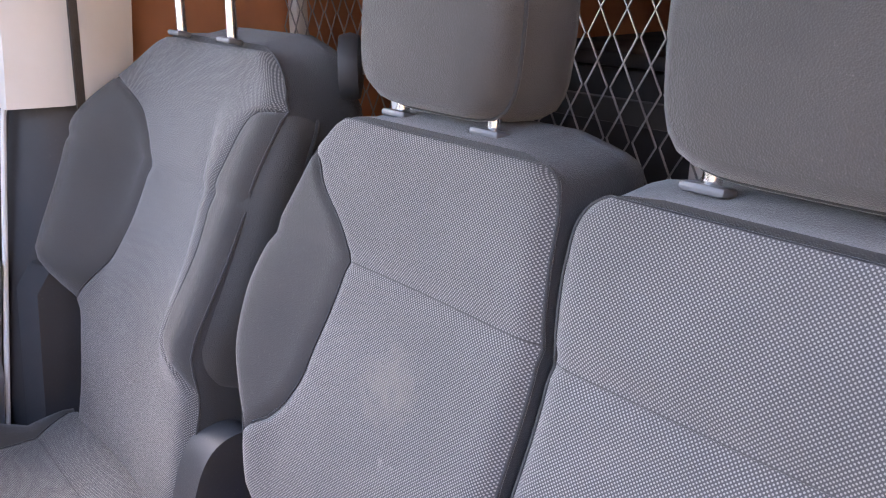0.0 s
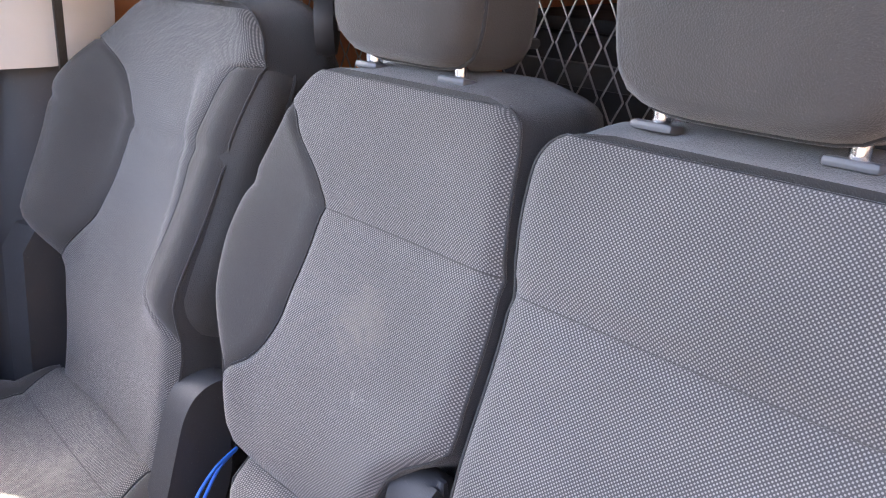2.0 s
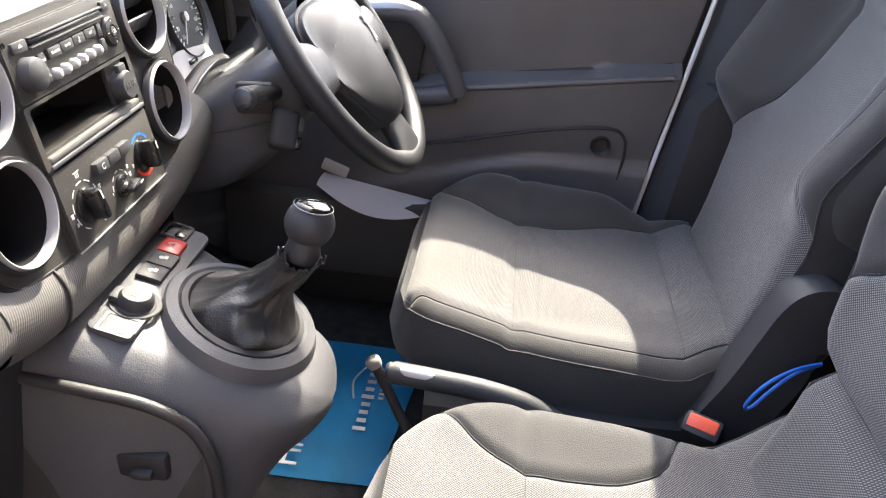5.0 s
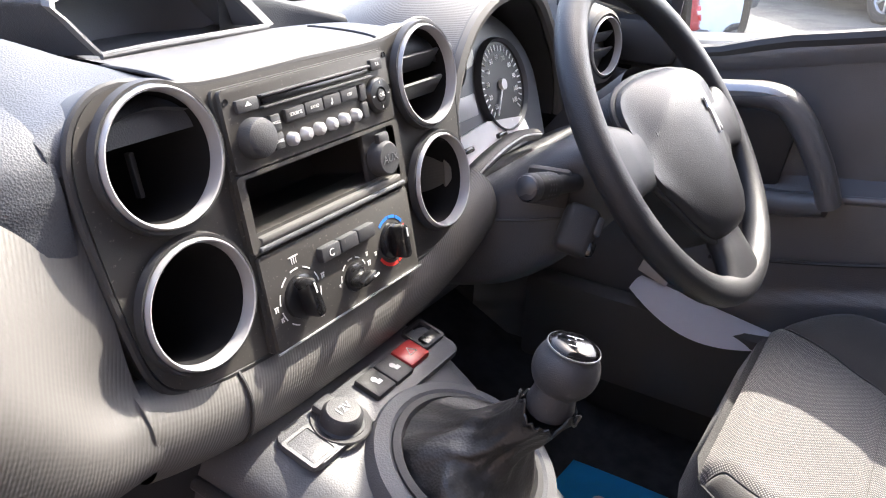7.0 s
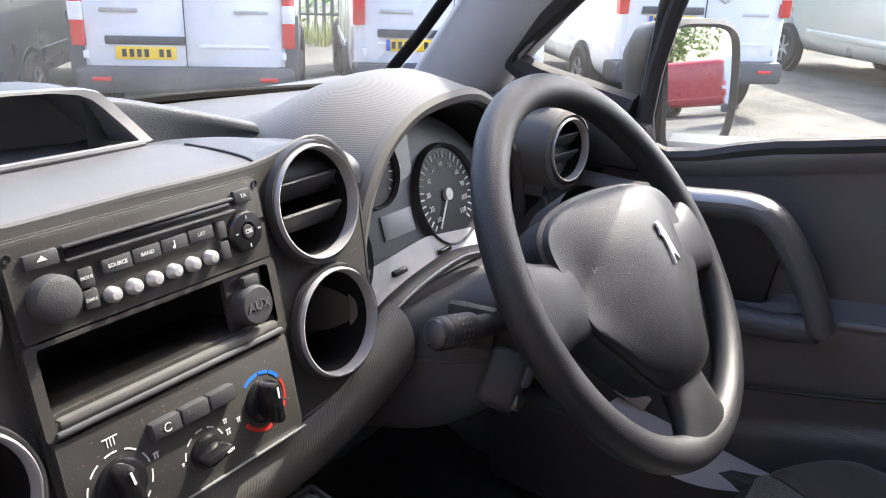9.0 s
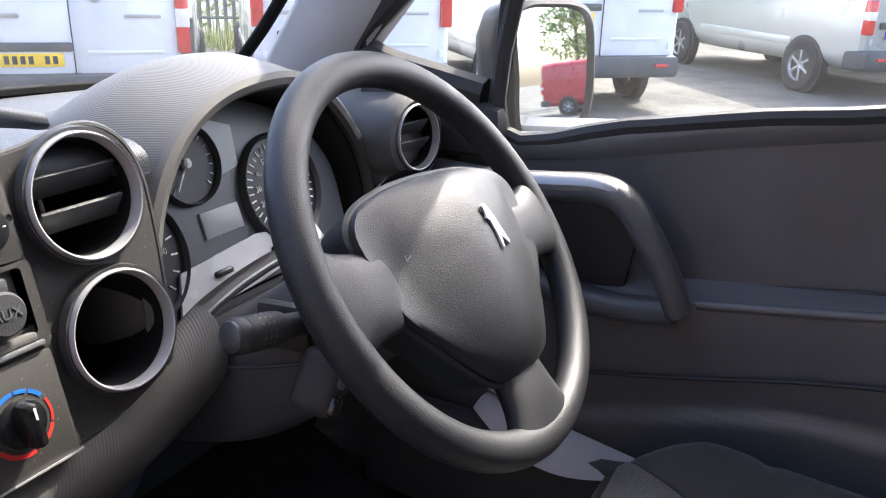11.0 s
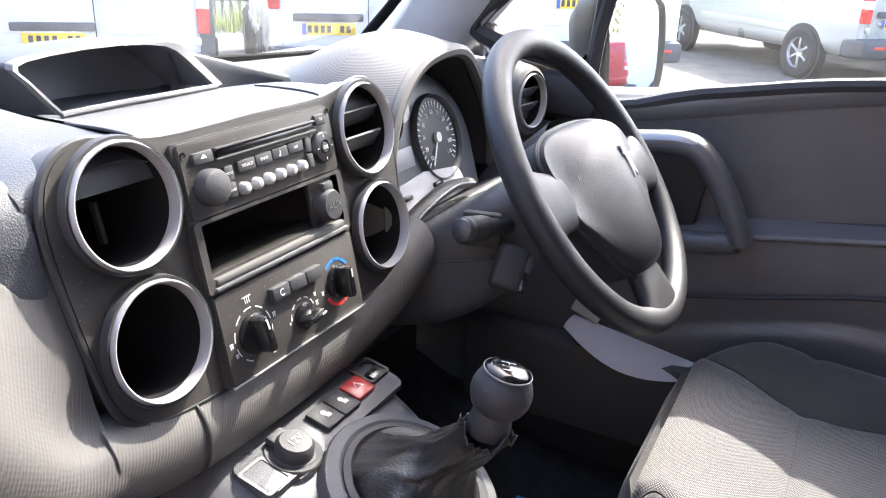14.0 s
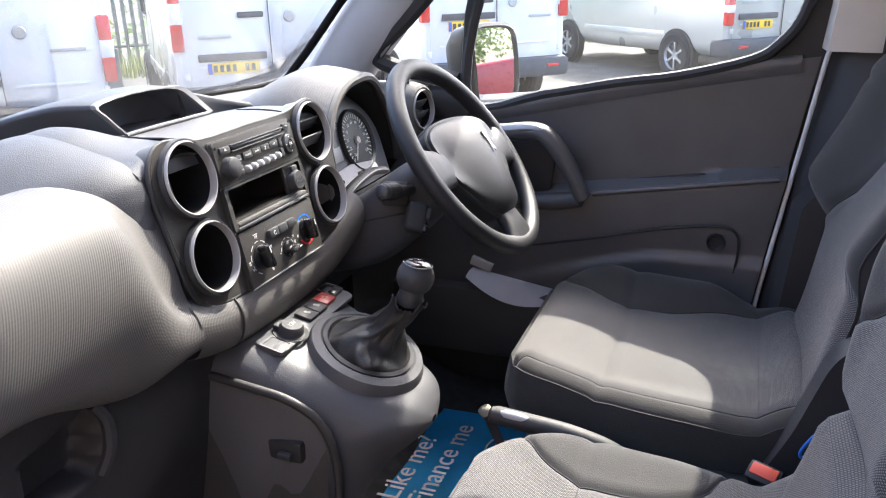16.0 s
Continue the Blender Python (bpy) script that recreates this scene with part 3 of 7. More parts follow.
belt = thing("seat_belt", (0.64, -0.06, 0.3), "grey seat belt webbing hanging on the door pillar", "seat belt")
part("webbing", loft([[(0.618 - 0.02 * t, -0.012 - 0.04 * t, 0.35 + 0.85 * t), (0.650 - 0.02 * t, -0.034 - 0.04 * t, 0.35 + 0.85 * t), (0.651 - 0.02 * t, -0.032 - 0.04 * t, 0.35 + 0.85 * t), (0.619 - 0.02 * t, -0.010 - 0.04 * t, 0.35 + 0.85 * t)] for t in (0, 0.3, 0.6, 1)]), M_BOLSTER, belt)
part("anchor", tube(smooth_line([(0.645, -0.04, 0.78), (0.625, -0.02, 0.775), (0.622, -0.01, 0.745), (0.640, -0.02, 0.74)], 5), 0.004, 8), M_CHROME, belt)
part("guide", lathe([(0, 0.012), (0.02, 0.01), (0.026, 0)], 20, at(0.63, -0.10, 1.22) @ pose(0, 0, 0, 0, -90, 0)), M_CREAM, belt)

# passenger side body round the open doorway
tagged(part("doorway_sill", rbox(0.10, 1.2, 0.12, 0.02, at(-0.75, 0.45, 0.08)), M_BODY), "white painted door sill", "sill", kind="structure")
tagged(part("pillar_rear_left", rbox(0.10, 0.22, 1.44, 0.02, at(-0.73, -0.36, 0.83, 0, 4, 0)), M_CREAM), "pale trim of the rear doorway pillar", "pillar", kind="structure")

# load space behind the seats: ply-lined walls, dark floor
tagged(part("load_floor", rbox(1.5, 2.1, 0.03, 0, at(0, -1.50, 0.13)), M_DARK), "dark load floor behind the seats", "floor", kind="structure")
for sx, name, y1 in ((0.69, "wall_right", -0.125), (-0.69, "wall_left", -0.42)):
    tagged(part(name, rbox(0.012, y1 + 2.51, 1.40, 0, at(sx, (y1 - 2.51) / 2, 0.84)), M_PLY), "brown plywood lining of the load space", "wall", kind="structure")
    tagged(part(name + "_skin", rbox(0.012, y1 + 2.60, 1.44, 0, at(sx * 1.08, (y1 - 2.60) / 2, 0.83)), M_BODY), "white van side behind the lining", "wall", kind="structure")
rear_m = at(0, -2.55, 0.80, 90)
wall_rear = tagged(part("wall_rear", prism(round_rect(1.44, 1.46, 0.02, 3), 0.03, rear_m), M_PLY), "closed rear doors lined with brown plywood", "wall", kind="structure")
tagged(part("load_box", rbox(1.24, 0.7, 0.74, 0.02, at(0.0, -1.35, 0.515)), M_DARK), "black bulk standing in the load space", "box")
part("lid", rbox(1.26, 0.72, 0.03, 0.008, at(0.0, -1.35, 0.90)), M_DARK, bpy.data.objects["load_box"])
part("side_rail", rbox(1.25, 0.02, 0.05, 0.006, at(0.0, -0.995, 0.80)), M_BOLSTER, bpy.data.objects["load_box"])

# partition: a tube frame with diamond mesh
partition = thing("mesh_partition", (0, -0.42, 0.14), "galvanised diamond mesh partition behind the seats", "partition", kind="structure")
PY = -0.42
part("frame_bar", rbox(1.36, 0.02, 0.03, 0.006, at(0, PY, 1.485)), M_CREAM, partition)
part("frame_bar", rbox(1.36, 0.02, 0.03, 0.006, at(0, PY, 0.16)), M_CREAM, partition)
for x, w in ((0.30, 0.03), (0.245, 0.022), (-0.16, 0.03), (-0.62, 0.03), (0.645, 0.03)):
    part("post", rbox(w, 0.025, 1.34, 0.006, at(x, PY - 0.015, 0.83)), M_CREAM if w == 0.03 else M_BOLSTER, partition)
part("catch_plate", rbox(0.045, 0.012, 0.20, 0.004, at(0.062, -0.205, 0.885)), M_HEADLINE, partition, "pale steel catch plate")
part("stop_disc", lathe([(0, 0.012), (0.020, 0.012), (0.034, 0.009), (0.037, 0.0), (0.034, -0.012), (0.0, -0.014)], 28, at(0.134, -0.185, 0.968) @ pose(0, 0, 0, 90, 0, -40)), M_DARK, partition, "round black stop")
part("stop_rod", tube([(0.134, -0.185, 0.968), (0.09, -0.20, 0.967), (0.055, -0.205, 0.967), (0.03, -0.30, 0.95), (0.02, PY + 0.01, 0.94)], 0.007, 8), M_BOLSTER, partition)


def strand(x0, z0, x1, z1, bm):
    """One flat strand of the mesh."""
    a, b = V((x0, PY, z0)), V((x1, PY, z1))
    d = (b - a).normalized()
    s, t = V((d.z, 0, -d.x)) * 0.0008, V((0, 0.0010, 0))
    ring = [[bm.verts.new(p + s * i + t * j) for i, j in ((1, 1), (-1, 1), (-1, -1), (1, -1))] for p in (a, b)]
    for i in range(4):
        bm.faces.new((ring[0][i], ring[0][(i + 1) % 4], ring[1][(i + 1) % 4], ring[1][i]))


bm = bmesh.new()
CW, CH = 0.036, 0.058
for i in range(-18, 19):
    for j in range(8, 24):
        cx, cz = i * CW, 0.16 + j * CH
        for dx, dz in ((1, 1), (-1, 1), (1, -1), (-1, -1)):
            strand(cx + dx * CW / 2, cz, cx + dx * CW * 0.06, cz + dz * CH / 2, bm)
part("mesh", bm, M_WIRE, partition)["kind"] = "stuff"

# ---- seats ----
def pad(owner, o, along, normal, L, R, top, base, aL=None, aR=None, s0=0.0, edge=0.035, deep=0.10, crease=(), names=("centre_panel", "bolster", "shell"), mats=None, n=(34, 60), rise=0.0):
    """A padded part of a seat: x runs across, s along it, d out of it. L, R: its borders; aL, aR: seams of the bolsters; base(x, s): its relief."""
    o, along, normal = V(o), V(along).normalized(), V(normal).normalized()
    mats = mats or (M_CENTRE, M_BOLSTER, M_SIDE)

    def depth(x, s):
        near = min(x - L(s), R(s) - x, top - s, (s - s0) + edge * 0.5)
        d = base(x, s)
        if near < edge:
            d += -edge + math.sqrt(max(0.0, edge**2 - (edge - max(near, 0)) ** 2))
        for a in (aL, aR):
            if a is not None:
                d -= 0.007 * math.exp(-(((x - a(s)) / 0.006) ** 2))
        for c in crease:
            d -= 0.005 * math.exp(-(((s - c(x)) / 0.009) ** 2))
        return d

    def place(x, s, d):
        return o + V((x, 0, 0)) + along * s + normal * d

    def rows(v):
        return s0 + (top - s0) * (1 - (1 - v) ** 1.7)

    e, es = edge * 0.5, edge * 0.16

    def Li(s):
        return L(s) + es

    def Ri(s):
        return R(s) - es

    def inrow(v):
        return min(rows(v), top - e)

    def strip(lo, hi, cols):
        return sheet(lambda u, v: (lambda s, x: place(x, s, depth(x, s)))(inrow(v), lo(inrow(v)) * (1 - u) + hi(inrow(v)) * u), cols, n[1],
                     uv=lambda u, v: (lo(inrow(v)) * (1 - u) + hi(inrow(v)) * u, inrow(v)))

    inL = (lambda s: max(Li(s), min(aL(s), Ri(s)))) if aL else Li
    inR = (lambda s: min(Ri(s), max(aR(s), Li(s)))) if aR else Ri
    part(names[0], strip(inL, inR, n[0]), mats[0], owner, sharp=80)
    for c in crease:
        line = []
        for k in range(41):
            x = inL(c(0.0)) + (inR(c(0.0)) - inL(c(0.0))) * k / 40
            if s0 <= c(x) <= top:
                line.append(place(x, c(x), depth(x, c(x)) + 0.0004))
        if len(line) > 4:
            part("seam", tube(line, 0.0009, 6), mats[1], owner, "sewn seam across the cover")
    for a in (aL, aR):
        if a:
            line = [(a(inrow(k / 60)), inrow(k / 60)) for k in range(61)]
            line = [place(x, s, depth(x, s) + 0.0016) for x, s in line if Li(s) + 0.002 < x < Ri(s) - 0.002]
            if len(line) > 4:
                part("seam", tube(line, 0.0013, 6), mats[2], owner, "sewn seam along the bolster")
    if aL:
        part(names[1], strip(Li, inL, 18), mats[1], owner, "plain charcoal cloth bolster", sharp=80)
    if aR:
        part(names[1], strip(inR, Ri, 18), mats[1], owner, "plain charcoal cloth bolster", sharp=80)
    ring = [(R(rows(k / 40)), rows(k / 40)) for k in range(41)] + [(L(rows(1 - k / 40)), rows(1 - k / 40)) for k in range(41)]
    lap = [(Ri(inrow(k / 40)), inrow(k / 40)) for k in range(41)] + [(Li(inrow(1 - k / 40)), inrow(1 - k / 40)) for k in range(41)]
    rings = [[place(x, s, depth(x, s) + 0.0004) for x, s in lap], [place((x + a) / 2, (s + b) / 2, depth((x + a) / 2, (s + b) / 2)) for (x, s), (a, b) in zip(lap, ring)]]
    part("seam", tube(rings[0], 0.0017, 6), mats[2], owner, "sewn edge of the cover")
    for f, drop in ((0.0, 0.0), (0.002, 0.25), (0.004, 0.5), (0.0, 0.8), (-0.012, 0.95), (-0.03, 1.0)):
        mid = 0.5 * (L(top * 0.5) + R(top * 0.5))
        rings.append([place(x + f * (1 if x > mid else -1), s + (f if s > top * 0.9 else 0) + rise * drop * ramp(s, top * 0.8, top * 0.97), depth(x, s) * (1 - drop) - deep * drop) for x, s in ring])
    bm = loft(rings, cap=False)
    bm.verts.ensure_lookup_table()
    bm.faces.new(bm.verts[-len(ring):])
    part(names[2], bm, mats[2], owner, "dark cloth sides and back", sharp=60)
    return place


def bump(x, c, w):
    return math.exp(-(((x - c) / w) ** 2))


def ramp(x, a, b):
    t = min(1.0, max(0.0, (x - a) / (b - a)))
    return t * t * (3 - 2 * t)


M_COLLAR = plain("grey collar plastic", (0.105, 0.108, 0.115), 0.45)


def headrest(owner, cx, cy, cz, w, h, d, lean=8.0, post_gap=0.15, post_len=0.06, offset=0.0):
    """A padded headrest with a sewn front edge, on two chrome posts."""
    m = at(cx, cy, cz, lean)
    rings = []
    for k in range(15):
        t = k / 14
        y = d * (0.5 - t)
        e = math.sin(math.pi * t) ** 0.26 if 0 < t < 1 else 0.0
        sx, sz = w / 2 * (0.86 + 0.14 * e), h / 2 * (0.84 + 0.16 * e)
        rr = []
        for i in range(48):
            a = 2 * math.pi * i / 48
            c, s = math.cos(a), math.sin(a)
            q = 1 / (abs(c) ** 5.0 + abs(s) ** 5.0) ** (1 / 5.0)
            rr.append(m @ V((sx * q * c * (1 - 0.06 * ((s * q < -0.1) * abs(s * q))), y + 0.012 * e * (s * q), sz * q * s)))
        rings.append(rr)
    hr = part("headrest", loft(rings), M_HEADREST, owner, "charcoal cloth headrest", sharp=70)
    line = []
    for i in range(48):
        a = 2 * math.pi * i / 48
        c, s = math.cos(a), math.sin(a)
        q = 1 / (abs(c) ** 5.0 + abs(s) ** 5.0) ** (1 / 5.0)
        line.append(m @ V((w / 2 * q * c * 0.988 * (1 - 0.06 * ((s * q < -0.1) * abs(s * q))), d * 0.25 + 0.01 * s * q, h / 2 * q * s * 0.985)))
    part("piping", tube(line, 0.0022, 6, closed=True), M_SIDE, hr)
    for sx in (-1, 1):
        x = cx + offset + sx * post_gap / 2
        p0, p1 = V((x, cy + 0.020, cz - h / 2 + 0.03)), V((x, cy + 0.022, cz - h / 2 - post_len))
        part("post", tube([p0, p1], 0.0065, 12), M_CHROME, hr, "chrome post")
        part("post_collar", rbox(0.034, 0.020, 0.007, 0.003, at(x, p1.y + 0.004, p1.z + 0.003, 12)), M_COLLAR, hr, "grey plastic post collar")
    return hr


def hinge_plate(owner, outline, x, depth):
    """A thick moulded cover over the hinge: an outline of (y, z) pairs, its broad side towards the passenger at x."""
    line = [(-p.x, p.y) for p in smooth_line([(y, z, 0) for y, z in outline], 5, closed=True)]
    m = Matrix(((0, 0, -1, x), (-1, 0, 0, 0), (0, 1, 0, 0), (0, 0, 0, 1)))
    return part("hinge_cover", prism(line, depth, m, bevel=0.013, seg=5), M_PLASTIC, owner, "black plastic hinge cover")


def buckle(cx, cy, cz, rx, ry, rz, parent_label):
    b = thing("belt_buckle", (cx, cy, cz), parent_label, "seat belt buckle", "seat belt buckles")
    m = at(cx, cy, cz, rx, ry, rz)
    part("housing", joined(rbox(0.046, 0.028, 0.060, 0.005, m), rbox(0.030, 0.016, 0.11, 0.004, m @ at(0, 0, -0.07))), M_DARK, b)
    part("release_button", rbox(0.036, 0.017, 0.008, 0.002, m @ at(0, -0.002, 0.028)), M_BUCKLE, b, "orange-red release button")
    return b


# driver's seat
DX = 0.388
driver = thing("driver_seat", (DX, 0.25, FLOOR), "grey woven driver seat with charcoal bolsters and headrest", "seat", "front seats")
A = math.atan(0.34)
AL, NO = (0, -math.sin(A), math.cos(A)), (0, math.cos(A), math.sin(A))
W = curve_of((0, 0.17), (0.06, 0.175), (0.14, 0.185), (0.185, 0.198), (0.215, 0.232), (0.25, 0.252), (0.33, 0.262), (0.44, 0.25), (0.52, 0.218), (0.56, 0.185), (0.59, 0.13), (0.605, 0.07))
WI = curve_of((0, 0.185), (0.10, 0.198), (0.185, 0.205), (0.24, 0.207), (0.30, 0.211), (0.36, 0.219), (0.41, 0.229), (0.47, 0.238), (0.52, 0.234), (0.555, 0.21), (0.587, 0.16), (0.605, 0.09))
SEAM = curve_of((0.0, 0.28), (0.165, 0.26), (0.19, 0.18), (0.25, 0.128), (0.31, 0.108), (0.37, 0.098), (0.412, 0.092), (0.45, 0.102), (0.49, 0.135), (0.515, 0.19), (0.53, 0.25), (0.6, 0.28))
SEAM_IN = curve_of((0.0, 0.28), (0.185, 0.26), (0.197, 0.225), (0.208, 0.172), (0.235, 0.148), (0.275, 0.144), (0.347, 0.155), (0.42, 0.163), (0.46, 0.176), (0.50, 0.180), (0.515, 0.187), (0.524, 0.21), (0.534, 0.27), (0.6, 0.28))
on_driver = pad(driver, (DX, 0.056, 0.425), AL, NO, lambda s: -WI(s), W, 0.605,
    lambda x, s: (0.060 * ramp(x, 0.11, 0.21) if x > 0 else 0.030 * ramp(-x, 0.085, 0.150)) * ramp(s, 0.17, 0.25) * (1 - ramp(s, 0.42, 0.56)) - 0.010 * bump(x, 0, 0.12) + 0.022 * bump(s, 0.20, 0.12) + 0.012 * bump(s, 0.5, 0.08),
    lambda s: -SEAM_IN(s), SEAM, edge=0.035, deep=0.115, crease=(lambda x: 0.410 + 0.04 * abs(x),), rise=0.03)


def flank(u, v):
    """The bolster's cheek towards the middle seat, swelling out and running back from its front edge."""
    s = 0.196 + 0.330 * u
    back = 0.094 - 0.062 * ramp(s, 0.22, 0.53)
    swell = (math.sin(math.pi * u) ** 0.45) if 0 < u < 1 else 0.0
    rim = 0.030 * ramp(s, 0.17, 0.25) * (1 - ramp(s, 0.42, 0.56)) + 0.022 * bump(s, 0.20, 0.12) + 0.012 * bump(s, 0.5, 0.08) - 0.012
    return on_driver(-WI(s) + 0.014 * (1 - v) ** 3 - swell * (0.010 * min(1.0, v * 4) + 0.010 * math.sin(math.pi * v)), s, rim - (back + 0.012) * v)


cheek = part("bolster", sheet(flank, 40, 14), M_BOLSTER, driver, "plain charcoal cloth bolster", sharp=80)
part("piping", tube([flank(k / 40, 1.0) for k in range(41)], 0.0028, 6), M_SIDE, cheek)
headrest(driver, DX - 0.014, -0.155, 1.152, 0.25, 0.195, 0.105, lean=6, post_gap=0.14, post_len=0.070)
# its cushion
CW_ = curve_of((0, 0.205), (0.08, 0.235), (0.25, 0.245), (0.36, 0.235), (0.42, 0.21), (0.445, 0.165), (0.452, 0.12))
CN = curve_of((0, 0.205), (0.08, 0.222), (0.25, 0.218), (0.36, 0.200), (0.41, 0.175), (0.44, 0.135), (0.452, 0.09))
CS = curve_of((0, 0.18), (0.1, 0.165), (0.27, 0.135), (0.36, 0.155), (0.42, 0.19), (0.46, 0.26))
pad(driver, (DX, 0.045, 0.410), (0, 1, 0.05), (0, -0.05, 1), lambda s: -CN(s), CW_, 0.452,
    lambda x, s: (0.042 if x > 0 else 0.006) * ramp(abs(x), 0.13, 0.21) * ramp(s, 0.03, 0.16) * (1 - ramp(s, 0.33, 0.45)) + 0.012 * bump(s, 0.38, 0.08) + 0.03 * (1 - ramp(s, 0.0, 0.09)),
    lambda s: -CN(s) + 0.040 - 0.06 * ramp(s, 0.405, 0.445), CS, edge=0.040, deep=0.10, crease=(lambda x: 0.285, lambda x: 0.060), names=("cushion_centre", "cushion_bolster", "cushion_side"))
part("cushion_base", rbox(0.38, 0.38, 0.17, 0.02, at(DX + 0.01, 0.25, 0.225)), M_DARK, driver)
part("side_valance", loft([[(DX - 0.242, 0.06 + 0.39 * t, 0.345 - 0.01 * t), (DX - 0.246, 0.06 + 0.39 * t, 0.30), (DX - 0.235, 0.06 + 0.39 * t, 0.215), (DX - 0.21, 0.06 + 0.39 * t, 0.21), (DX - 0.21, 0.06 + 0.39 * t, 0.345)] for t in (0, 0.25, 0.5, 0.75, 0.96)]), M_DARK, driver)
hinge_plate(driver, [(0.125, 0.30), (0.095, 0.365), (0.066, 0.43), (0.046, 0.49), (0.030, 0.535), (0.010, 0.560), (-0.018, 0.568), (-0.040, 0.558), (-0.046, 0.525), (-0.025, 0.49), (-0.022, 0.44), (0.005, 0.37), (0.045, 0.30)], 0.146, 0.05)

# middle seat
middle = thing("middle_seat", (-0.09, 0.2, FLOOR), "grey woven middle passenger seat with one charcoal bolster", "seat", "front seats")
A = math.atan(0.337)
AL2, NO2 = (0, -math.sin(A), math.cos(A)), (0, math.cos(A), math.sin(A))
MB = (0, 0.05, 0.43)
ML = curve_of((0, -0.235), (0.11, -0.230), (0.14, -0.205), (0.19, -0.199), (0.225, -0.220), (0.245, -0.248), (0.262, -0.267), (0.3, -0.267), (0.40, -0.266), (0.47, -0.255), (0.505, -0.247), (0.527, -0.230), (0.541, -0.17))
MR = curve_of((0, 0.0), (0.12, 0.005), (0.15, 0.036), (0.195, 0.045), (0.222, 0.047), (0.25, 0.060), (0.29, 0.080), (0.34, 0.088), (0.43, 0.082), (0.48, 0.070), (0.506, 0.056), (0.529, 0.030), (0.541, -0.03))
MS = curve_of((0, 0.2), (0.20, 0.09), (0.218, 0.036), (0.239, 0.008), (0.28, -0.012), (0.314, -0.016), (0.36, -0.024), (0.399, -0.029), (0.418, -0.024), (0.437, -0.007), (0.463, 0.027), (0.493, 0.060), (0.507, 0.13))
pad(middle, MB, AL2, NO2, ML, MR, 0.541,
    lambda x, s: 0.026 * ramp(x, -0.02, 0.08) * ramp(s, 0.10, 0.24) * (1 - ramp(s, 0.34, 0.47)) + 0.026 - 0.006 * bump(x, -0.12, 0.1) + 0.014 * bump(s, 0.22, 0.12) + 0.006 * bump(s, 0.45, 0.06) + 0.014 * (1 - ramp(s, 0.112 - 0.05 * x, 0.126 - 0.05 * x)) - 0.010 * bump(s, 0.130 - 0.05 * x, 0.012),
    None, MS, edge=0.026, deep=0.10, crease=(lambda x: 0.404, lambda x: 0.127 - 0.05 * x), rise=0.032)
headrest(middle, -0.074, -0.160, 1.034, 0.190, 0.174, 0.10, lean=8, post_gap=0.12, post_len=0.008)
ML2 = curve_of((0, -0.20), (0.1, -0.25), (0.2, -0.285), (0.42, -0.285), (0.455, -0.26), (0.472, -0.20))
MR2 = curve_of((0, 0.06), (0.08, 0.055), (0.2, 0.062), (0.33, 0.066), (0.39, 0.046), (0.44, 0.0), (0.472, -0.08))
MC = curve_of((0, 0.15), (0.13, 0.10), (0.155, 0.0), (0.20, -0.040), (0.25, -0.050), (0.31, -0.048), (0.36, -0.025), (0.40, 0.018), (0.48, 0.08))
pad(middle, (0, 0.0, 0.425), (0, 1, 0.02), (0, -0.02, 1), ML2, MR2, 0.472,
    lambda x, s: 0.009 * ramp(x, -0.05, 0.02) * ramp(s, 0.12, 0.22) * (1 - ramp(s, 0.34, 0.45)) + 0.010 * bump(s, 0.40, 0.08) + 0.075 * (1 - ramp(s, 0.0, 0.115)),
    None, MC, edge=0.05, deep=0.10, crease=(lambda x: 0.31, lambda x: 0.105), names=("cushion_centre", "cushion_bolster", "cushion_side"))
part("cushion_base", rbox(0.26, 0.34, 0.20, 0.02, at(-0.11, 0.24, 0.24)), M_DARK, middle)
hinge_plate(middle, [(0.075, 0.34), (0.048, 0.42), (0.033, 0.49), (0.023, 0.555), (0.012, 0.610), (0.004, 0.635), (-0.012, 0.648), (-0.030, 0.645), (-0.040, 0.622), (-0.036, 0.57), (-0.028, 0.49), (-0.01, 0.40), (0.0, 0.34)], -0.250, 0.045)

# outer passenger seat, sharing its line with the middle one
PX = -0.468
outer = thing("passenger_seat", (PX, 0.2, FLOOR), "grey woven outer passenger seat with wide headrest", "seat", "front seats")
PL = curve_of((0, -0.165), (0.2, -0.178), (0.44, -0.178), (0.495, -0.165), (0.52, -0.13), (0.531, -0.08))
PR = curve_of((0, 0.17), (0.13, 0.182), (0.25, 0.194), (0.40, 0.196), (0.47, 0.205), (0.505, 0.203), (0.522, 0.175), (0.531, 0.10))
pad(outer, (PX, 0.05, 0.43), AL2, NO2, PL, PR, 0.531, lambda x, s: 0.026 + 0.016 * bump(s, 0.2, 0.13) + 0.008 * bump(s, 0.45, 0.06), None, None, edge=0.026, deep=0.10, crease=(lambda x: 0.398,), rise=0.032)
headrest(outer, PX + 0.066, -0.160, 1.030, 0.204, 0.178, 0.10, lean=8, post_gap=0.133, post_len=0.008)
pad(outer, (PX, 0.0, 0.415), (0, 1, 0.02), (0, -0.02, 1), lambda s: -0.18 + 0.15 * ramp(s, 0.43, 0.48) ** 2, lambda s: 0.175 - 0.15 * ramp(s, 0.43, 0.48) ** 2, 0.482, lambda x, s: 0.01 * bump(s, 0.4, 0.08), None, None, edge=0.05, deep=0.1, crease=(lambda x: 0.31,), names=("cushion_centre", "cushion_bolster", "cushion_side"), n=(10, 20))
part("cushion_base", rbox(0.30, 0.34, 0.20, 0.02, at(PX, 0.24, 0.24)), M_DARK, outer)

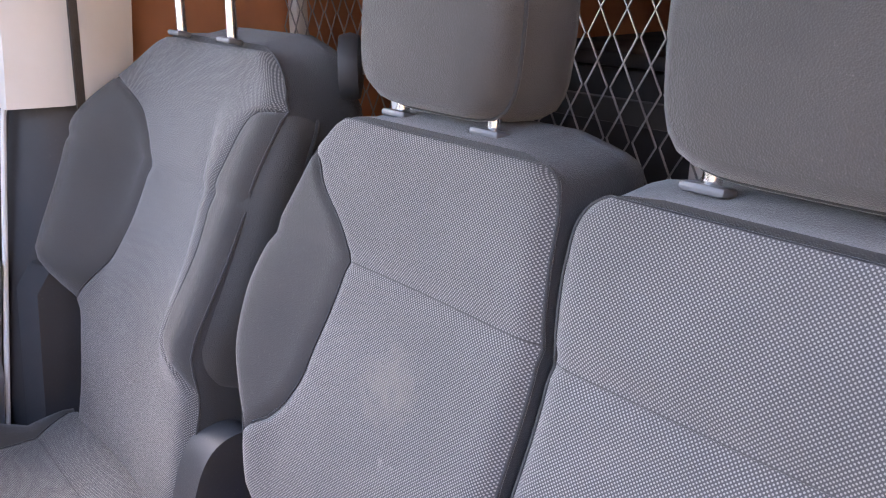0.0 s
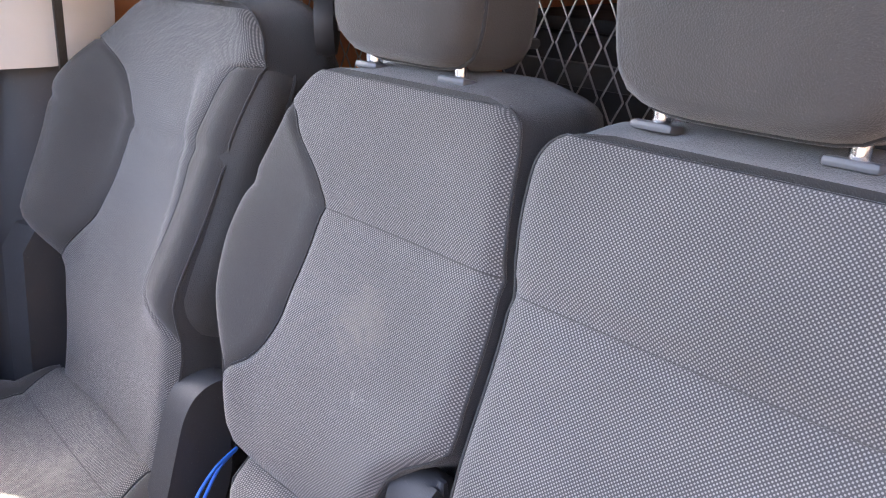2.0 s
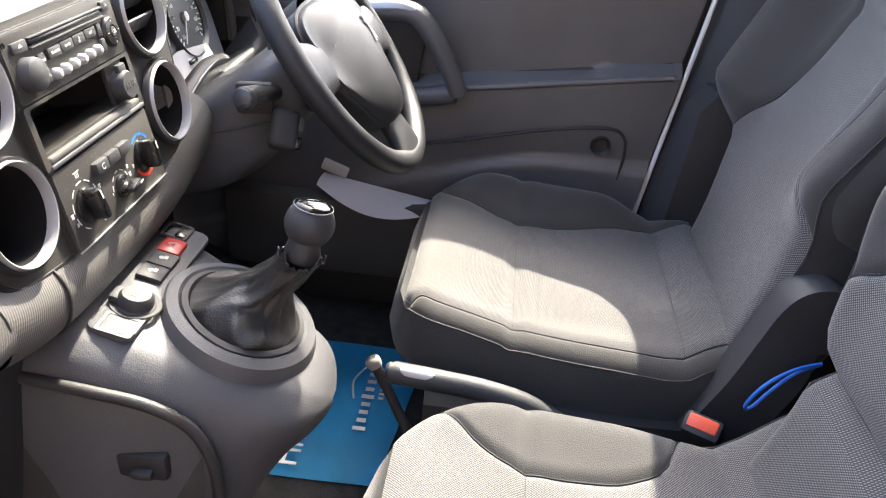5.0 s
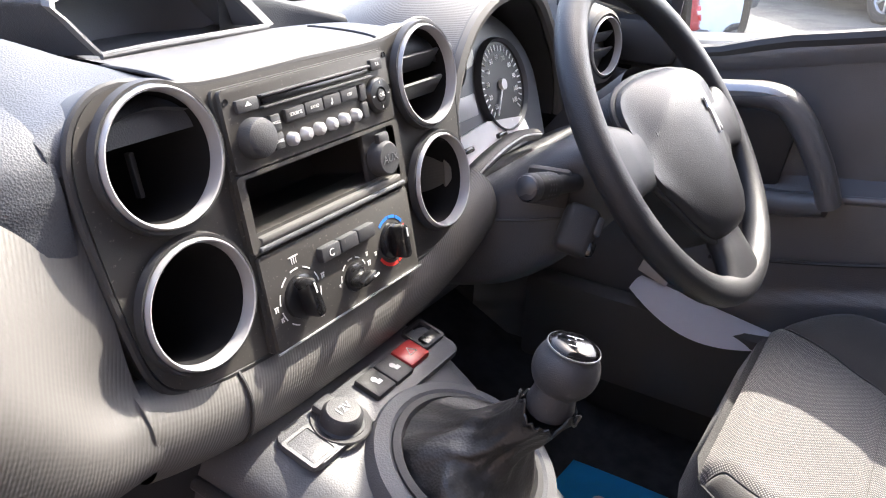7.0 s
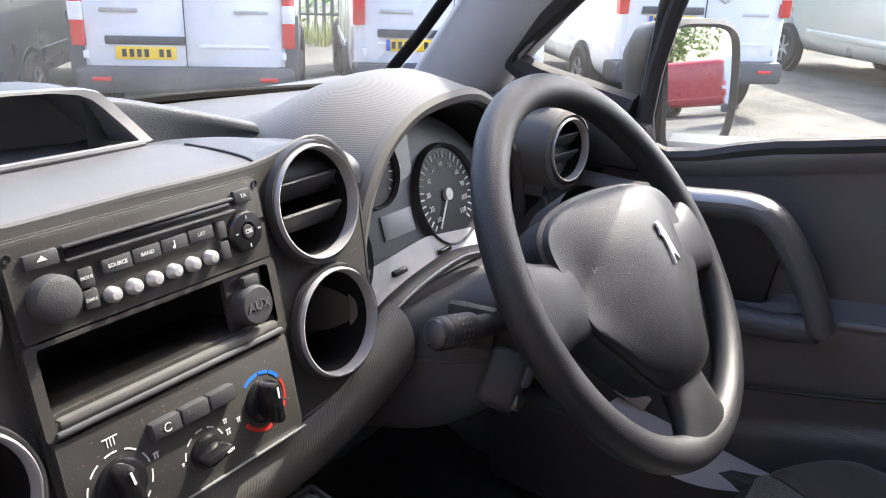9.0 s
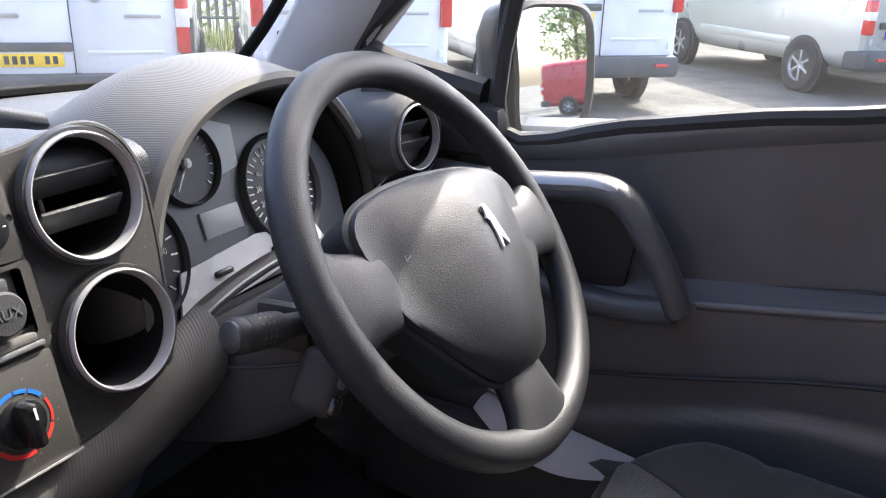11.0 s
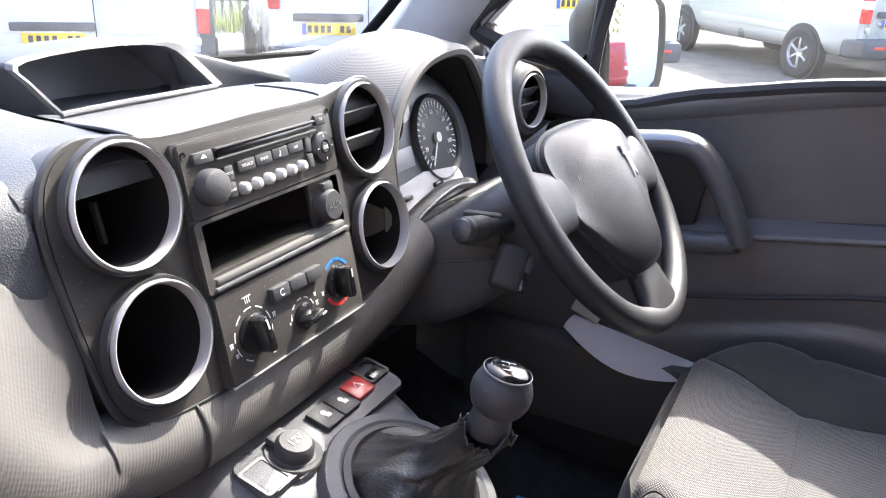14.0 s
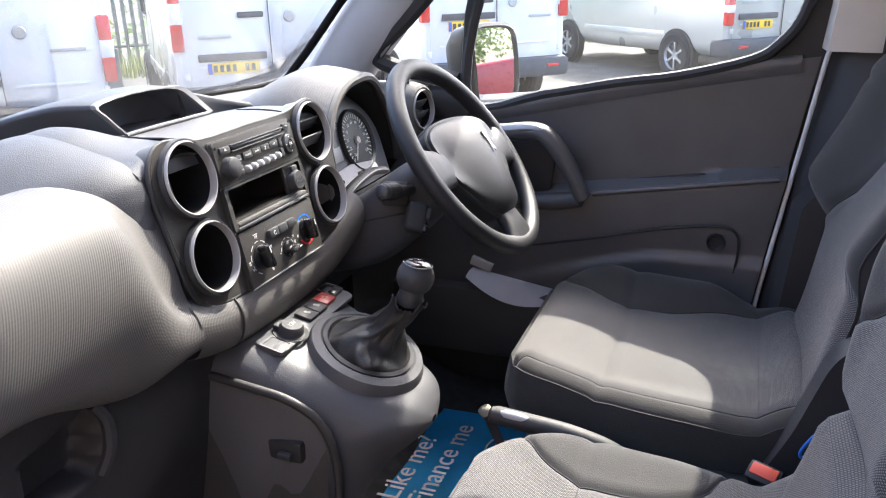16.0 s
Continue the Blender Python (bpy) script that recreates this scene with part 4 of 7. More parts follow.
buckle(0.122, 0.088, 0.366, -38, 0, 62, "black belt buckle with red button by the driver seat")
buckle(-0.234, 0.044, 0.487, -25, 0, 62, "black belt buckle with red button by the middle seat")
cord = thing("blue_cord", (0.093, 0.02, 0.44), "loop of bright blue cord by the seat hinge", "cord")
part("loop", tube(smooth_line([(0.122, -0.02, 0.486), (0.112, 0.012, 0.480), (0.104, 0.040, 0.462), (0.100, 0.056, 0.438), (0.101, 0.056, 0.426), (0.106, 0.046, 0.428), (0.113, 0.030, 0.446), (0.120, 0.006, 0.470), (0.123, -0.02, 0.484)], 6), 0.0022, 8), M_BLUE, cord)

# ---- dashboard ----
DA, DN = V((0, 0.21, 0.978)).normalized(), V((0, -0.978, 0.21)).normalized()
DO = V((0.007, 0.764, 0.803))
FACE = Matrix(((1, 0, 0, DO.x), (0, DA.y, DN.y, DO.y), (0, DA.z, DN.z, DO.z), (0, 0, 0, 1)))  # x across, y up the face, z out of it


def on(x, h, d=0.0, rx=0, ry=0, rz=0):
    return FACE @ at(x, h, d, rx, ry, rz)


dash = thing("dashboard", (0, 0.9, 0.5), "dark slate dashboard with grey woven-look trim", "dashboard", kind="structure")


def swept(xs, lines, nv=40):
    """A skin whose section in (y, z) changes from x to x; each section is a smooth line."""
    rows = []
    for x in xs:
        line = smooth_line([(x, y, z) for y, z in lines(x)], 8)
        rows.append(line)
    bm = bmesh.new()
    lay = bm.loops.layers.uv.new("UVMap")
    vs = [[bm.verts.new(p) for p in row] for row in rows]
    for a in range(len(vs) - 1):
        run = 0.0
        for k in range(len(vs[a]) - 1):
            step = (rows[a][k + 1] - rows[a][k]).length
            f = bm.faces.new((vs[a][k], vs[a + 1][k], vs[a + 1][k + 1], vs[a][k + 1]))
            for loop, (xx, rr) in zip(f.loops, ((xs[a], run), (xs[a + 1], run), (xs[a + 1], run + step), (xs[a], run + step))):
                loop[lay].uv = (xx, rr)
            run += step
    return bm


def steps(a, b, n):
    return [a + (b - a) * k / n for k in range(n + 1)]


def mixp(p, q, t):
    return [(a[0] * (1 - t) + b[0] * t, a[1] * (1 - t) + b[1] * t) for a, b in zip(p, q)]


# upper shell on the passenger side, rolling down to an open shelf
def upper_left(x):
    t = ramp(x, -0.42, -0.21)
    far = [(1.26, 0.69), (1.16, 0.735), (1.08, 0.776), (1.01, 0.803), (0.96, 0.804), (0.935, 0.792), (0.92, 0.778), (0.905, 0.765), (0.885, 0.757), (0.86, 0.752), (0.85, 0.72), (0.845, 0.68), (0.84, 0.65)]
    near = [(1.26, 0.69), (1.16, 0.735), (1.05, 0.808), (0.95, 0.855), (0.89, 0.857), (0.832, 0.844), (0.795, 0.834), (0.774, 0.818), (0.7665, 0.80), (0.765, 0.785), (0.763, 0.76), (0.772, 0.72), (0.79, 0.69)]
    return mixp(far, near, t)


part("upper_shell", swept(steps(-0.74, -0.197, 30), upper_left), M_DASH, dash, sharp=60)


# grey bulging panel in front of the passenger
def bulge(x):
    t, low = ramp(x, -0.31, -0.200), ramp(x, -0.46, -0.26)
    e = ramp(x, -0.45, -0.74)
    far = [(0.92, 0.775), (0.87, 0.812), (0.82, 0.832), (0.770, 0.831), (0.728, 0.811), (0.705, 0.772), (0.699, 0.712), (0.710, 0.674), (0.74, 0.660)]
    near = [(0.86, 0.775), (0.825, 0.797), (0.798, 0.803), (0.774, 0.786), (0.756, 0.74), (0.742, 0.680), (0.7245, 0.652), (0.7245, 0.622), (0.76, 0.597)]
    return [(y + 0.06 * e, z - 0.03 * e) for y, z in mixp(far, near, t)[:7] + mixp(far, near, max(t, low))[7:]]


part("passenger_panel", swept(steps(-0.74, -0.1895, 44), bulge), M_RIB, dash, "grey woven-look moulded panel", sharp=60)


def lid(u, v):
    """The glovebox lid: a gently bowed face with a sunken pull."""
    x, z = -0.70 + 0.585 * u, 0.28 + 0.375 * v
    y = 0.765 + 0.05 * (1 - v) ** 2 + 0.02 * ramp(0.5 - u, 0.40, 0.5)
    inside = min(x + 0.418, -0.318 - x + 0.25 * (z - 0.57), z - 0.528, 0.606 - z + 0.12 * (x + 0.36))
    return (x, y + 0.035 * ramp(inside, -0.002, 0.010), z)


glove = part("glovebox_lid", sheet(lid, 110, 80), M_DARK, dash, "black grained glovebox lid", sharp=50)
part("pull_edge", tube(smooth_line([(-0.322, 0.768, 0.610), (-0.313, 0.763, 0.590), (-0.314, 0.764, 0.555), (-0.326, 0.77, 0.528)], 5), 0.0075, 8), M_PLASTIC, glove, "rounded edge of the pull")
part("lid_gap", tube([(-0.70, 0.762, 0.645), (-0.42, 0.758, 0.645), (-0.16, 0.762, 0.60)], 0.003, 6), M_DARK, glove)


# lower border of the centre stack: a grey band that curves under it
def band(x):
    w = abs(x) / 0.21
    z = 0.628 + 0.03 * w**3
    return [(0.752, z + 0.024), (0.742, z + 0.022), (0.730, z + 0.013), (0.722, z - 0.005), (0.725, z - 0.03), (0.738, z - 0.048), (0.76, z - 0.055)]


part("lower_band", swept(steps(-0.1935, 0.235, 30), band), M_RIB, dash, "grey woven-look lower band", sharp=60)
part("band_joint", tube(smooth_line([(-0.115, y - 0.001, z) for y, z in band(-0.115)], 5), 0.0016, 6), M_DARK, dash)


# middle top, with a silver-grey flat over the radio, and the hooded tray behind it
def mid_top(x):
    k = ramp(-x, -0.10, 0.10)
    up = 0.031 * ramp(-x, 0.07, 0.15)
    return [(1.26, 0.785 - 0.095 * k), (1.16, 0.79 - 0.055 * k), (1.05, 0.80 - 0.010 * k + 0.6 * up), (0.96, 0.820 + 1.15 * up), (0.90, 0.832 + 0.9 * up), (0.86, 0.838 + 0.3 * up), (0.825, 0.8395), (0.797, 0.839), (0.783, 0.8365), (0.773, 0.829), (0.771, 0.815)]


part("top_plate", swept(steps(-0.095, 0.115, 14), mid_top), plain("grey sheen top plate", (0.085, 0.085, 0.088), 0.5, spec=0.3, grain=0.25, grain_size=1300, vary=0.05), dash, "smooth grey plate over the radio", sharp=60)
for sx in (-1, 1):
    part("shoulder", swept(steps(0.010 + sx * 0.107, 0.010 + sx * 0.210, 10), lambda x: [(y, z - 0.010 * ramp(abs(x), 0.16, 0.215) - 0.002) for y, z in mid_top(x)]), M_DASH, dash, sharp=60)
    part("plate_joint", tube(smooth_line([(0.010 + sx * 0.106, y, z + 0.0005) for y, z in mid_top(0)[5:]], 4), 0.0014, 6), M_DARK, dash)

# hooded tray: an opening with a broad pale lip, whose skin runs back into the shell
M_LIP = plain("pale tray rim", (0.125, 0.128, 0.135), 0.42, grain=0.2)
# tray inside: lightened and blued in colour for the skylight that falls in
M_TRAY = plain("tray lining with painted skylight", (0.085, 0.095, 0.115), 0.55, grain=0.2)
LIP = [V(p) for p in ((-0.060, 0.905, 0.833), (-0.066, 0.912, 0.843), (-0.074, 0.922, 0.858), (-0.080, 0.929, 0.867), (-0.078, 0.932, 0.871), (-0.068, 0.934, 0.8735), (-0.045, 0.936, 0.8755), (-0.010, 0.937, 0.877), (0.025, 0.937, 0.877), (0.055, 0.935, 0.8755), (0.074, 0.932, 0.8725), (0.083, 0.929, 0.868), (0.089, 0.924, 0.861), (0.098, 0.915, 0.848), (0.107, 0.905, 0.834))]


def lip_at(u, grow, back, drop=0.0):
    k = u * (len(LIP) - 1)
    p = LIP[min(int(k), len(LIP) - 2)].lerp(LIP[min(int(k), len(LIP) - 2) + 1], k - min(int(k), len(LIP) - 2))
    return V((0.015 + (p.x - 0.015) * grow, p.y + back, 0.825 + (p.z - 0.825) * grow - drop))


def hood(u, v):
    return lip_at(u, 1.06 + 0.08 * ramp(v, 0, 0.25) + 0.22 * v, 0.006 + 0.20 * v, 0.055 * v**1.4)


def rim_wide(u):
    return 0.075 * ramp(u, 0.62, 0.80)


part("tray_hood", sheet(hood, 48, 12), M_DASH, dash, "slate hood over the tray", sharp=60)
part("tray_lining", sheet(lambda u, v: lip_at(u, 0.99 - 0.06 * v, 0.002 + 0.055 * v, 0.003 * v), 48, 5), M_TRAY, dash, sharp=60)
part("tray_lip", loft([[lip_at(k / 56, g, b) for g, b in ((1.0, 0.0), (1.010, -0.003), (1.045 + rim_wide(k / 56), -0.002), (1.06 + rim_wide(k / 56), 0.003), (1.05 + rim_wide(k / 56), 0.010), (1.0, 0.008))] for k in range(57)]), M_LIP, dash, "pale rim round the tray", sharp=50)
part("tray_back", sheet(lambda u, v: lip_at(u, 0.93, 0.056, 0.002) * v + V((0.015, 0.985, 0.81)) * (1 - v), 40, 3), M_TRAY, dash)
part("tray_floor", rbox(0.18, 0.13, 0.004, 0.001, at(0.015, 0.970, 0.826)), M_TRAY, dash)
part("tray_front_lip", tube(smooth_line([(-0.064, 0.905, 0.8335), (-0.02, 0.902, 0.8350), (0.05, 0.900, 0.8350), (0.110, 0.904, 0.8335)], 5), 0.0030, 8), M_LIP, dash)
# low fin that carries the hood's line over to the instruments
fin = curve_of((0.080, 0.868), (0.12, 0.862), (0.16, 0.852), (0.20, 0.841), (0.25, 0.826))
fin_y = curve_of((0.080, 0.936), (0.12, 0.947), (0.16, 0.951), (0.20, 0.946), (0.25, 0.925))
part("tray_fin", swept(steps(0.080, 0.250, 16), lambda x: [(fin_y(x) + 0.12, fin(x) - 0.055), (fin_y(x) + 0.06, fin(x) - 0.014), (fin_y(x) + 0.018, fin(x) - 0.001), (fin_y(x) + 0.002, fin(x) - 0.001), (fin_y(x) - 0.003, fin(x) - 0.008), (fin_y(x) - 0.003, 0.815), (fin_y(x) - 0.010, 0.808)]), M_DASH, dash, "slate fin beside the tray", sharp=60)

# right part of the top, up to the windscreen pillar, and the instrument hood
part("upper_right", swept(steps(0.215, 0.76, 40), lambda x: [(1.275, 0.782), (1.16, 0.785), (1.05, 0.792), (0.97, 0.795), (0.945, 0.792), (0.935, 0.785), (0.93, 0.775), (0.928, 0.765), (0.93, 0.75), (0.93, 0.70)] if -0.168 < x - 0.375 < 0.215 else [(1.275, 0.782), (1.16, 0.785), (1.05, 0.792), (0.97, 0.795), (0.92, 0.795), (0.87, 0.79), (0.83, 0.78), (0.80, 0.765), (0.79, 0.745), (0.79, 0.70)]), plain("dusty dash top", (0.068, 0.07, 0.077), 0.6, grain=0.3, grain_size=1100, dust=0.2), dash, sharp=60)

# instrument hood: an arch whose front edge leans out to the driver
HX, HW = 0.375, 0.165


def arch_at(a, grow, y):
    """A place on an arch: a from 0 (left foot) over the top to 1 (right foot)."""
    t = math.pi * a
    c, s = -math.cos(t), math.sin(t)
    if c < 0:
        return V((0.372 - (0.174 + grow) * abs(c) ** 0.85, y, 0.668 + (0.180 + grow) * s**0.9))
    return V((0.372 + (0.225 + grow) * c, y, 0.660 + 0.008 * s + (0.180 + grow) * s))


def hood_front(u):
    """Where the hood's front edge stands: it steps back towards the door."""
    return 0.752 + 0.035 * math.sin(math.pi * min(u, 0.5)) + 0.038 * ramp(u, 0.45, 0.8)


def hood_outer(u, v):
    g = 0.012 + 0.012 * math.sin(math.pi * min(1, v * 1.5)) - 0.05 * max(0.0, v - 0.35)
    y0 = hood_front(u)
    p = arch_at(u, g, y0 + v * 0.30)
    p.z -= 0.05 * max(0.0, v - 0.25)
    return p


part("instrument_hood", sheet(hood_outer, 48, 16, uv=lambda u, v: (u * 0.62, v * 0.3)), M_RIB, dash, "grey woven-look instrument hood", sharp=60)


def hood_inner(u, v):
    y0 = hood_front(u)
    return arch_at(u, -0.004 - 0.02 * v, y0 + 0.004 + v * 0.11)


part("hood_lining", sheet(hood_inner, 48, 8), M_DARK, dash)
part("hood_edge", tube([arch_at(k / 48, 0.005, hood_front(k / 48) - 0.002) for k in range(49)], 0.0085, 8), M_RIB, dash)

# instruments
cluster = thing("instrument_cluster", (HX, 0.86, 0.72), "instrument cluster with round dials under a clear cover", "instrument cluster")
CL = at(HX - 0.045, 0.852, 0.766, 72)  # local z looks out at the driver
M_CLUS = plain("grey cluster face", (0.075, 0.08, 0.09), 0.45, vary=0.06)
part("face", prism([(0.03 + 0.185 * math.cos(a), -0.055 + 0.12 * math.sin(a)) for a in steps(0, math.pi, 24)] + [(-0.152, -0.125), (0.21, -0.125)], 0.01, CL), M_CLUS, cluster)
M_DIAL = plain("black dial face", (0.012, 0.012, 0.013), 0.5)


def dial(cx, cy, r, marks, needle, text=()):
    d = part("dial", joined(lathe([(0, 0.002), (r * 0.93, 0.002), (r, 0.006), (r, 0)], 40, CL @ at(cx, cy, 0))), M_DIAL, cluster)
    part("rim", lathe([(r * 0.95, 0.004), (r, 0.009), (r * 1.04, 0.004), (r * 1.04, 0)], 40, CL @ at(cx, cy, 0)), M_CLUS, d)
    bits = []
    for k in range(marks):
        a = radians(225 - 270 * k / (marks - 1))
        bits.append(rbox(r * 0.13, r * 0.028, 0.0006, 0, CL @ at(cx + r * 0.80 * math.cos(a), cy + r * 0.80 * math.sin(a), 0.0028, 0, 0, math.degrees(a))))
    part("scale", joined(*bits), M_WHITE, d)
    part("needle", joined(rbox(r * 0.8, r * 0.035, 0.001, 0, CL @ at(cx + r * 0.36 * math.cos(radians(needle)), cy + r * 0.36 * math.sin(radians(needle)), 0.005, 0, 0, needle)), lathe([(0, 0.008), (r * 0.12, 0.007), (r * 0.12, 0.002)], 16, CL @ at(cx, cy, 0))), M_WHITE, d)
    for k, word in enumerate(text):
        a = radians(225 - 270 * k / (len(text) - 1))
        lettering("figure", word, r * 0.15, CL @ at(cx + r * 0.60 * math.cos(a), cy + r * 0.60 * math.sin(a), 0.003), M_WHITE, d)
    return d


dial(0.119, -0.041, 0.057, 29, 232, ("10", "20", "30", "40", "50", "60", "70", "80", "90", "100", "110"))
dial(0.002, 0.009, 0.039, 17, 230)
dial(-0.088, -0.060, 0.058, 15, 140, ("10", "20", "30", "40", "50", "60", "70"))
part("warning_window", prism([(0.030, -0.014), (0.068, -0.006), (0.074, 0.034), (0.010, 0.056), (-0.02, 0.050)], 0.002, CL @ at(0, 0, 0.0015)), M_GLOSS, cluster)
part("trip_display", rbox(0.052, 0.026, 0.003, 0.001, CL @ at(0.026, -0.052, 0.001)), plain("grey display", (0.33, 0.34, 0.36), 0.4), cluster)
part("display_apron", prism([(-0.060, -0.128), (0.05, -0.122), (0.160, -0.108), (0.150, -0.088), (0.06, -0.076), (-0.045, -0.084)], 0.003, CL @ at(0, 0, 0.006)), plain("pale apron", (0.62, 0.63, 0.65), 0.3), cluster)
for x in (0.003, 0.085):
    part("trip_button", rbox(0.022, 0.0065, 0.008, 0.002, CL @ at(x, -0.098, 0.007)), M_GLOSS, cluster)


part("cowl", tube(smooth_line([(0.222, 0.764, 0.664), (0.262, 0.766, 0.679), (0.32, 0.772, 0.686), (0.38, 0.777, 0.687), (0.44, 0.781, 0.676)], 6), 0.010, 10, flat=0.7), M_DARK, cluster, "black lower cowl")
part("bright_line", tube(smooth_line([(0.222, 0.753, 0.668), (0.262, 0.755, 0.684), (0.32, 0.761, 0.691), (0.38, 0.766, 0.691), (0.44, 0.772, 0.678)], 6), 0.0012, 6), M_SILVER, cluster, "fine bright trim line")


# centre stack
stack = thing("centre_stack", (0, 0.75, 0.72), "anthracite centre console stack with four round vents", "console panel")
half = [(0.0, 0.036), (0.10, 0.036), (0.16, 0.046), (0.19, 0.036), (0.205, 0.010), (0.206, -0.03), (0.200, -0.09), (0.192, -0.128), (0.176, -0.146), (0.15, -0.153), (0.08, -0.158), (0.0, -0.160)]
half = [(x * 0.955, h) for x, h in half]
outline = half + [(-x, h) for x, h in half[-2:0:-1]]
outline = [(p.x, p.y) for p in smooth_line([(x, h, 0) for x, h in outline], 4, closed=True)]
HOLES = [ring_line(0.0408, 40, sx * 0.1435, h) for sx in (-1, 1) for h in (0.0, -0.096)]
part("panel", holed(outline, HOLES + [round_rect(0.172, 0.040, 0.003, cy=-0.050)], 0.03, FACE), M_STACK, stack)
part("panel_rim", tube([FACE @ V((x * 1.012, h * 1.012, -0.003)) for x, h in outline], 0.0032, 8, closed=True), M_DARK, stack)
part("centre_plate", holed(round_rect(0.186, 0.190, 0.004, cy=-0.064), [round_rect(0.172, 0.040, 0.003, cy=-0.050)], 0.01, FACE @ at(0, 0, 0.0035)), M_STACK, stack)


def vent(x, h, r, open_bowl, owner=stack, m=None, tilt=0.0):
    """A round outlet: silver ring, dark throat and, where it has them, two flaps."""
    m = (on(x, h, 0.007) if m is None else m)
    v = part("vent", lathe([(r * 0.895, -0.004), (r * 0.88, -0.03), (r * 0.86, -0.08), (r * 0.5, -0.10), (0, -0.10)], 44, m), M_THROAT, owner, "black vent throat")
    part("vent_ring", lathe([(r * 0.896, -0.010), (r * 0.908, 0.002), (r * 0.925, 0.0055), (r * 0.950, 0.006), (r * 0.985, 0.003), (r, -0.004)], 56, m), M_SILVER, v, "satin silver ring")
    part("vent_collar", lathe([(r * 1.0, 0.003), (r * 1.04, 0.003), (r * 1.07, -0.003)], 56, m), M_DARK, v)
    if not open_bowl:
        for off, rot in ((0.27, -18), (-0.27, -18)):
            w = r * 1.45
            part("flap", rbox(w, 0.020, 0.0035, 0.0015, m @ at(0, r * off, -0.010, 60 + rot, 0, 0)), M_PLASTIC, v)
        part("flap_stem", rbox(0.004, r * 0.8, 0.006, 0.001, m @ at(-r * 0.45, 0, -0.022)), M_DARK, v)
    return v


VX = 0.1435
vent(VX, 0.0, 0.0445, False)
vent(VX, -0.096, 0.0440, True)
lv = vent(-VX, 0.0, 0.0445, True)
part("flap", sheet(lambda u, v: on(-VX, 0.0) @ V(((u - 0.5) * 0.062, 0.024 + 0.006 * math.sin(math.pi * u) - 0.006 * v, 0.004 - 0.028 * v)), 12, 3), M_PLASTIC, lv, "single folded flap")
part("flap_stem", rbox(0.004, 0.03, 0.006, 0.001, on(-VX + 0.004, -0.012, -0.03)), M_DARK, lv)
vent(-VX, -0.096, 0.0440, True)

# radio
radio = thing("car_radio", (0, 0.75, 0.80), "black car radio with CD slot and round silver keys", "car radio")
part("front", prism(round_rect(0.180, 0.056, 0.003, cy=0.002), 0.02, on(0, 0, 0.0075), bevel=0.0015), M_STACK, radio)
part("slot", rbox(0.118, 0.0045, 0.003, 0.001, on(0.003, 0.0165, 0.0082)), M_GLOSS, radio)
part("slot_lip", rbox(0.122, 0.0022, 0.005, 0.001, on(0.003, 0.0125, 0.0095)), M_PLASTIC, radio, "slot lip")
part("slot_lip", rbox(0.122, 0.0022, 0.005, 0.001, on(0.003, 0.0205, 0.0095)), M_PLASTIC, radio, "slot lip")
for x, h in ((-0.087, 0.022), (0.087, 0.026), (0.087, 0.0)):
    part("screw_hole", lathe([(0.0024, 0.0005), (0.002, -0.001), (0, -0.001)], 12, on(x, h, 0.008)), M_DARK, radio)


def key(x, h, w, t, word="", size=0.0055, d=0.008):
    k = part("key", rbox(w, t, 0.005, 0.0012, on(x, h, d)), M_PLASTIC, radio)
    if word:
        lettering("key_print", word, size, on(x, h, d + 0.0027), M_WHITE, k, 0.0001)
    return k


k0 = key(-0.0700, 0.0170, 0.020, 0.009)
part("eject_mark", prism([(-0.003, 0), (0.003, 0), (0, 0.003)], 0.0003, on(-0.070, 0.0165, 0.0108)), M_WHITE, k0)
key(0.0735, 0.0205, 0.015, 0.009, "TA", 0.004)
for i, word in enumerate(("SOURCE", "BAND", "", "LIST")):
    k = key(-0.0275 + 0.0205 * i, 0.0025 + 0.0005 * i, 0.0198, 0.0095, word, 0.0034)
    if i == 2:
        part("note_mark", joined(rbox(0.0008, 0.004, 0.0003, 0, on(0.0135 - 0.0008, 0.0035, 0.0108)), lathe([(0, 0.0003), (0.001, 0.0003), (0.001, 0)], 10, on(0.0135 - 0.0015, 0.0015, 0.0106))), M_WHITE, k)
for i in range(6):
    b = part("round_key", lathe([(0, 0.0070), (0.0028, 0.0067), (0.0047, 0.0046), (0.0051, 0.0)], 20, on(-0.0345 + 0.0145 * i, -0.0145 + 0.0003 * i, 0.0075)), M_SILVER, radio, "silver domed key")
for h, word in ((0.0002, "MODE"), (-0.0128, "DARK")):
    key(-0.0480, h, 0.0095, 0.0118, word, 0.0028)
part("volume_knob", lathe([(0, 0.013), (0.010, 0.0125), (0.0128, 0.011), (0.0138, 0.0085), (0.014, 0.0), (0.0152, -0.001)], 36, on(-0.0695, -0.0055, 0.007)), M_PLASTIC, radio, "round volume knob")
okk = part("menu_ring", lathe([(0.0055, 0.002), (0.0065, 0.0045), (0.0125, 0.004), (0.0145, 0.0015), (0.0148, 0)], 36, on(0.0705, -0.0035, 0.008)), M_GLOSS, radio)
part("ok_key", lathe([(0, 0.005), (0.0045, 0.0048), (0.0052, 0.002)], 24, on(0.0705, -0.0035, 0.008)), M_PLASTIC, okk)
lettering("key_print", "OK", 0.0045, on(0.0705, -0.0035, 0.0133), M_WHITE, okk, 0.0001)
for a in range(0, 360, 90):
    part("ring_mark", rbox(0.002, 0.0008, 0.0003, 0, on(0.0705 + 0.0098 * math.cos(radians(a)), -0.0035 + 0.0098 * math.sin(radians(a)), 0.0125, 0, 0, a)), M_WHITE, okk)
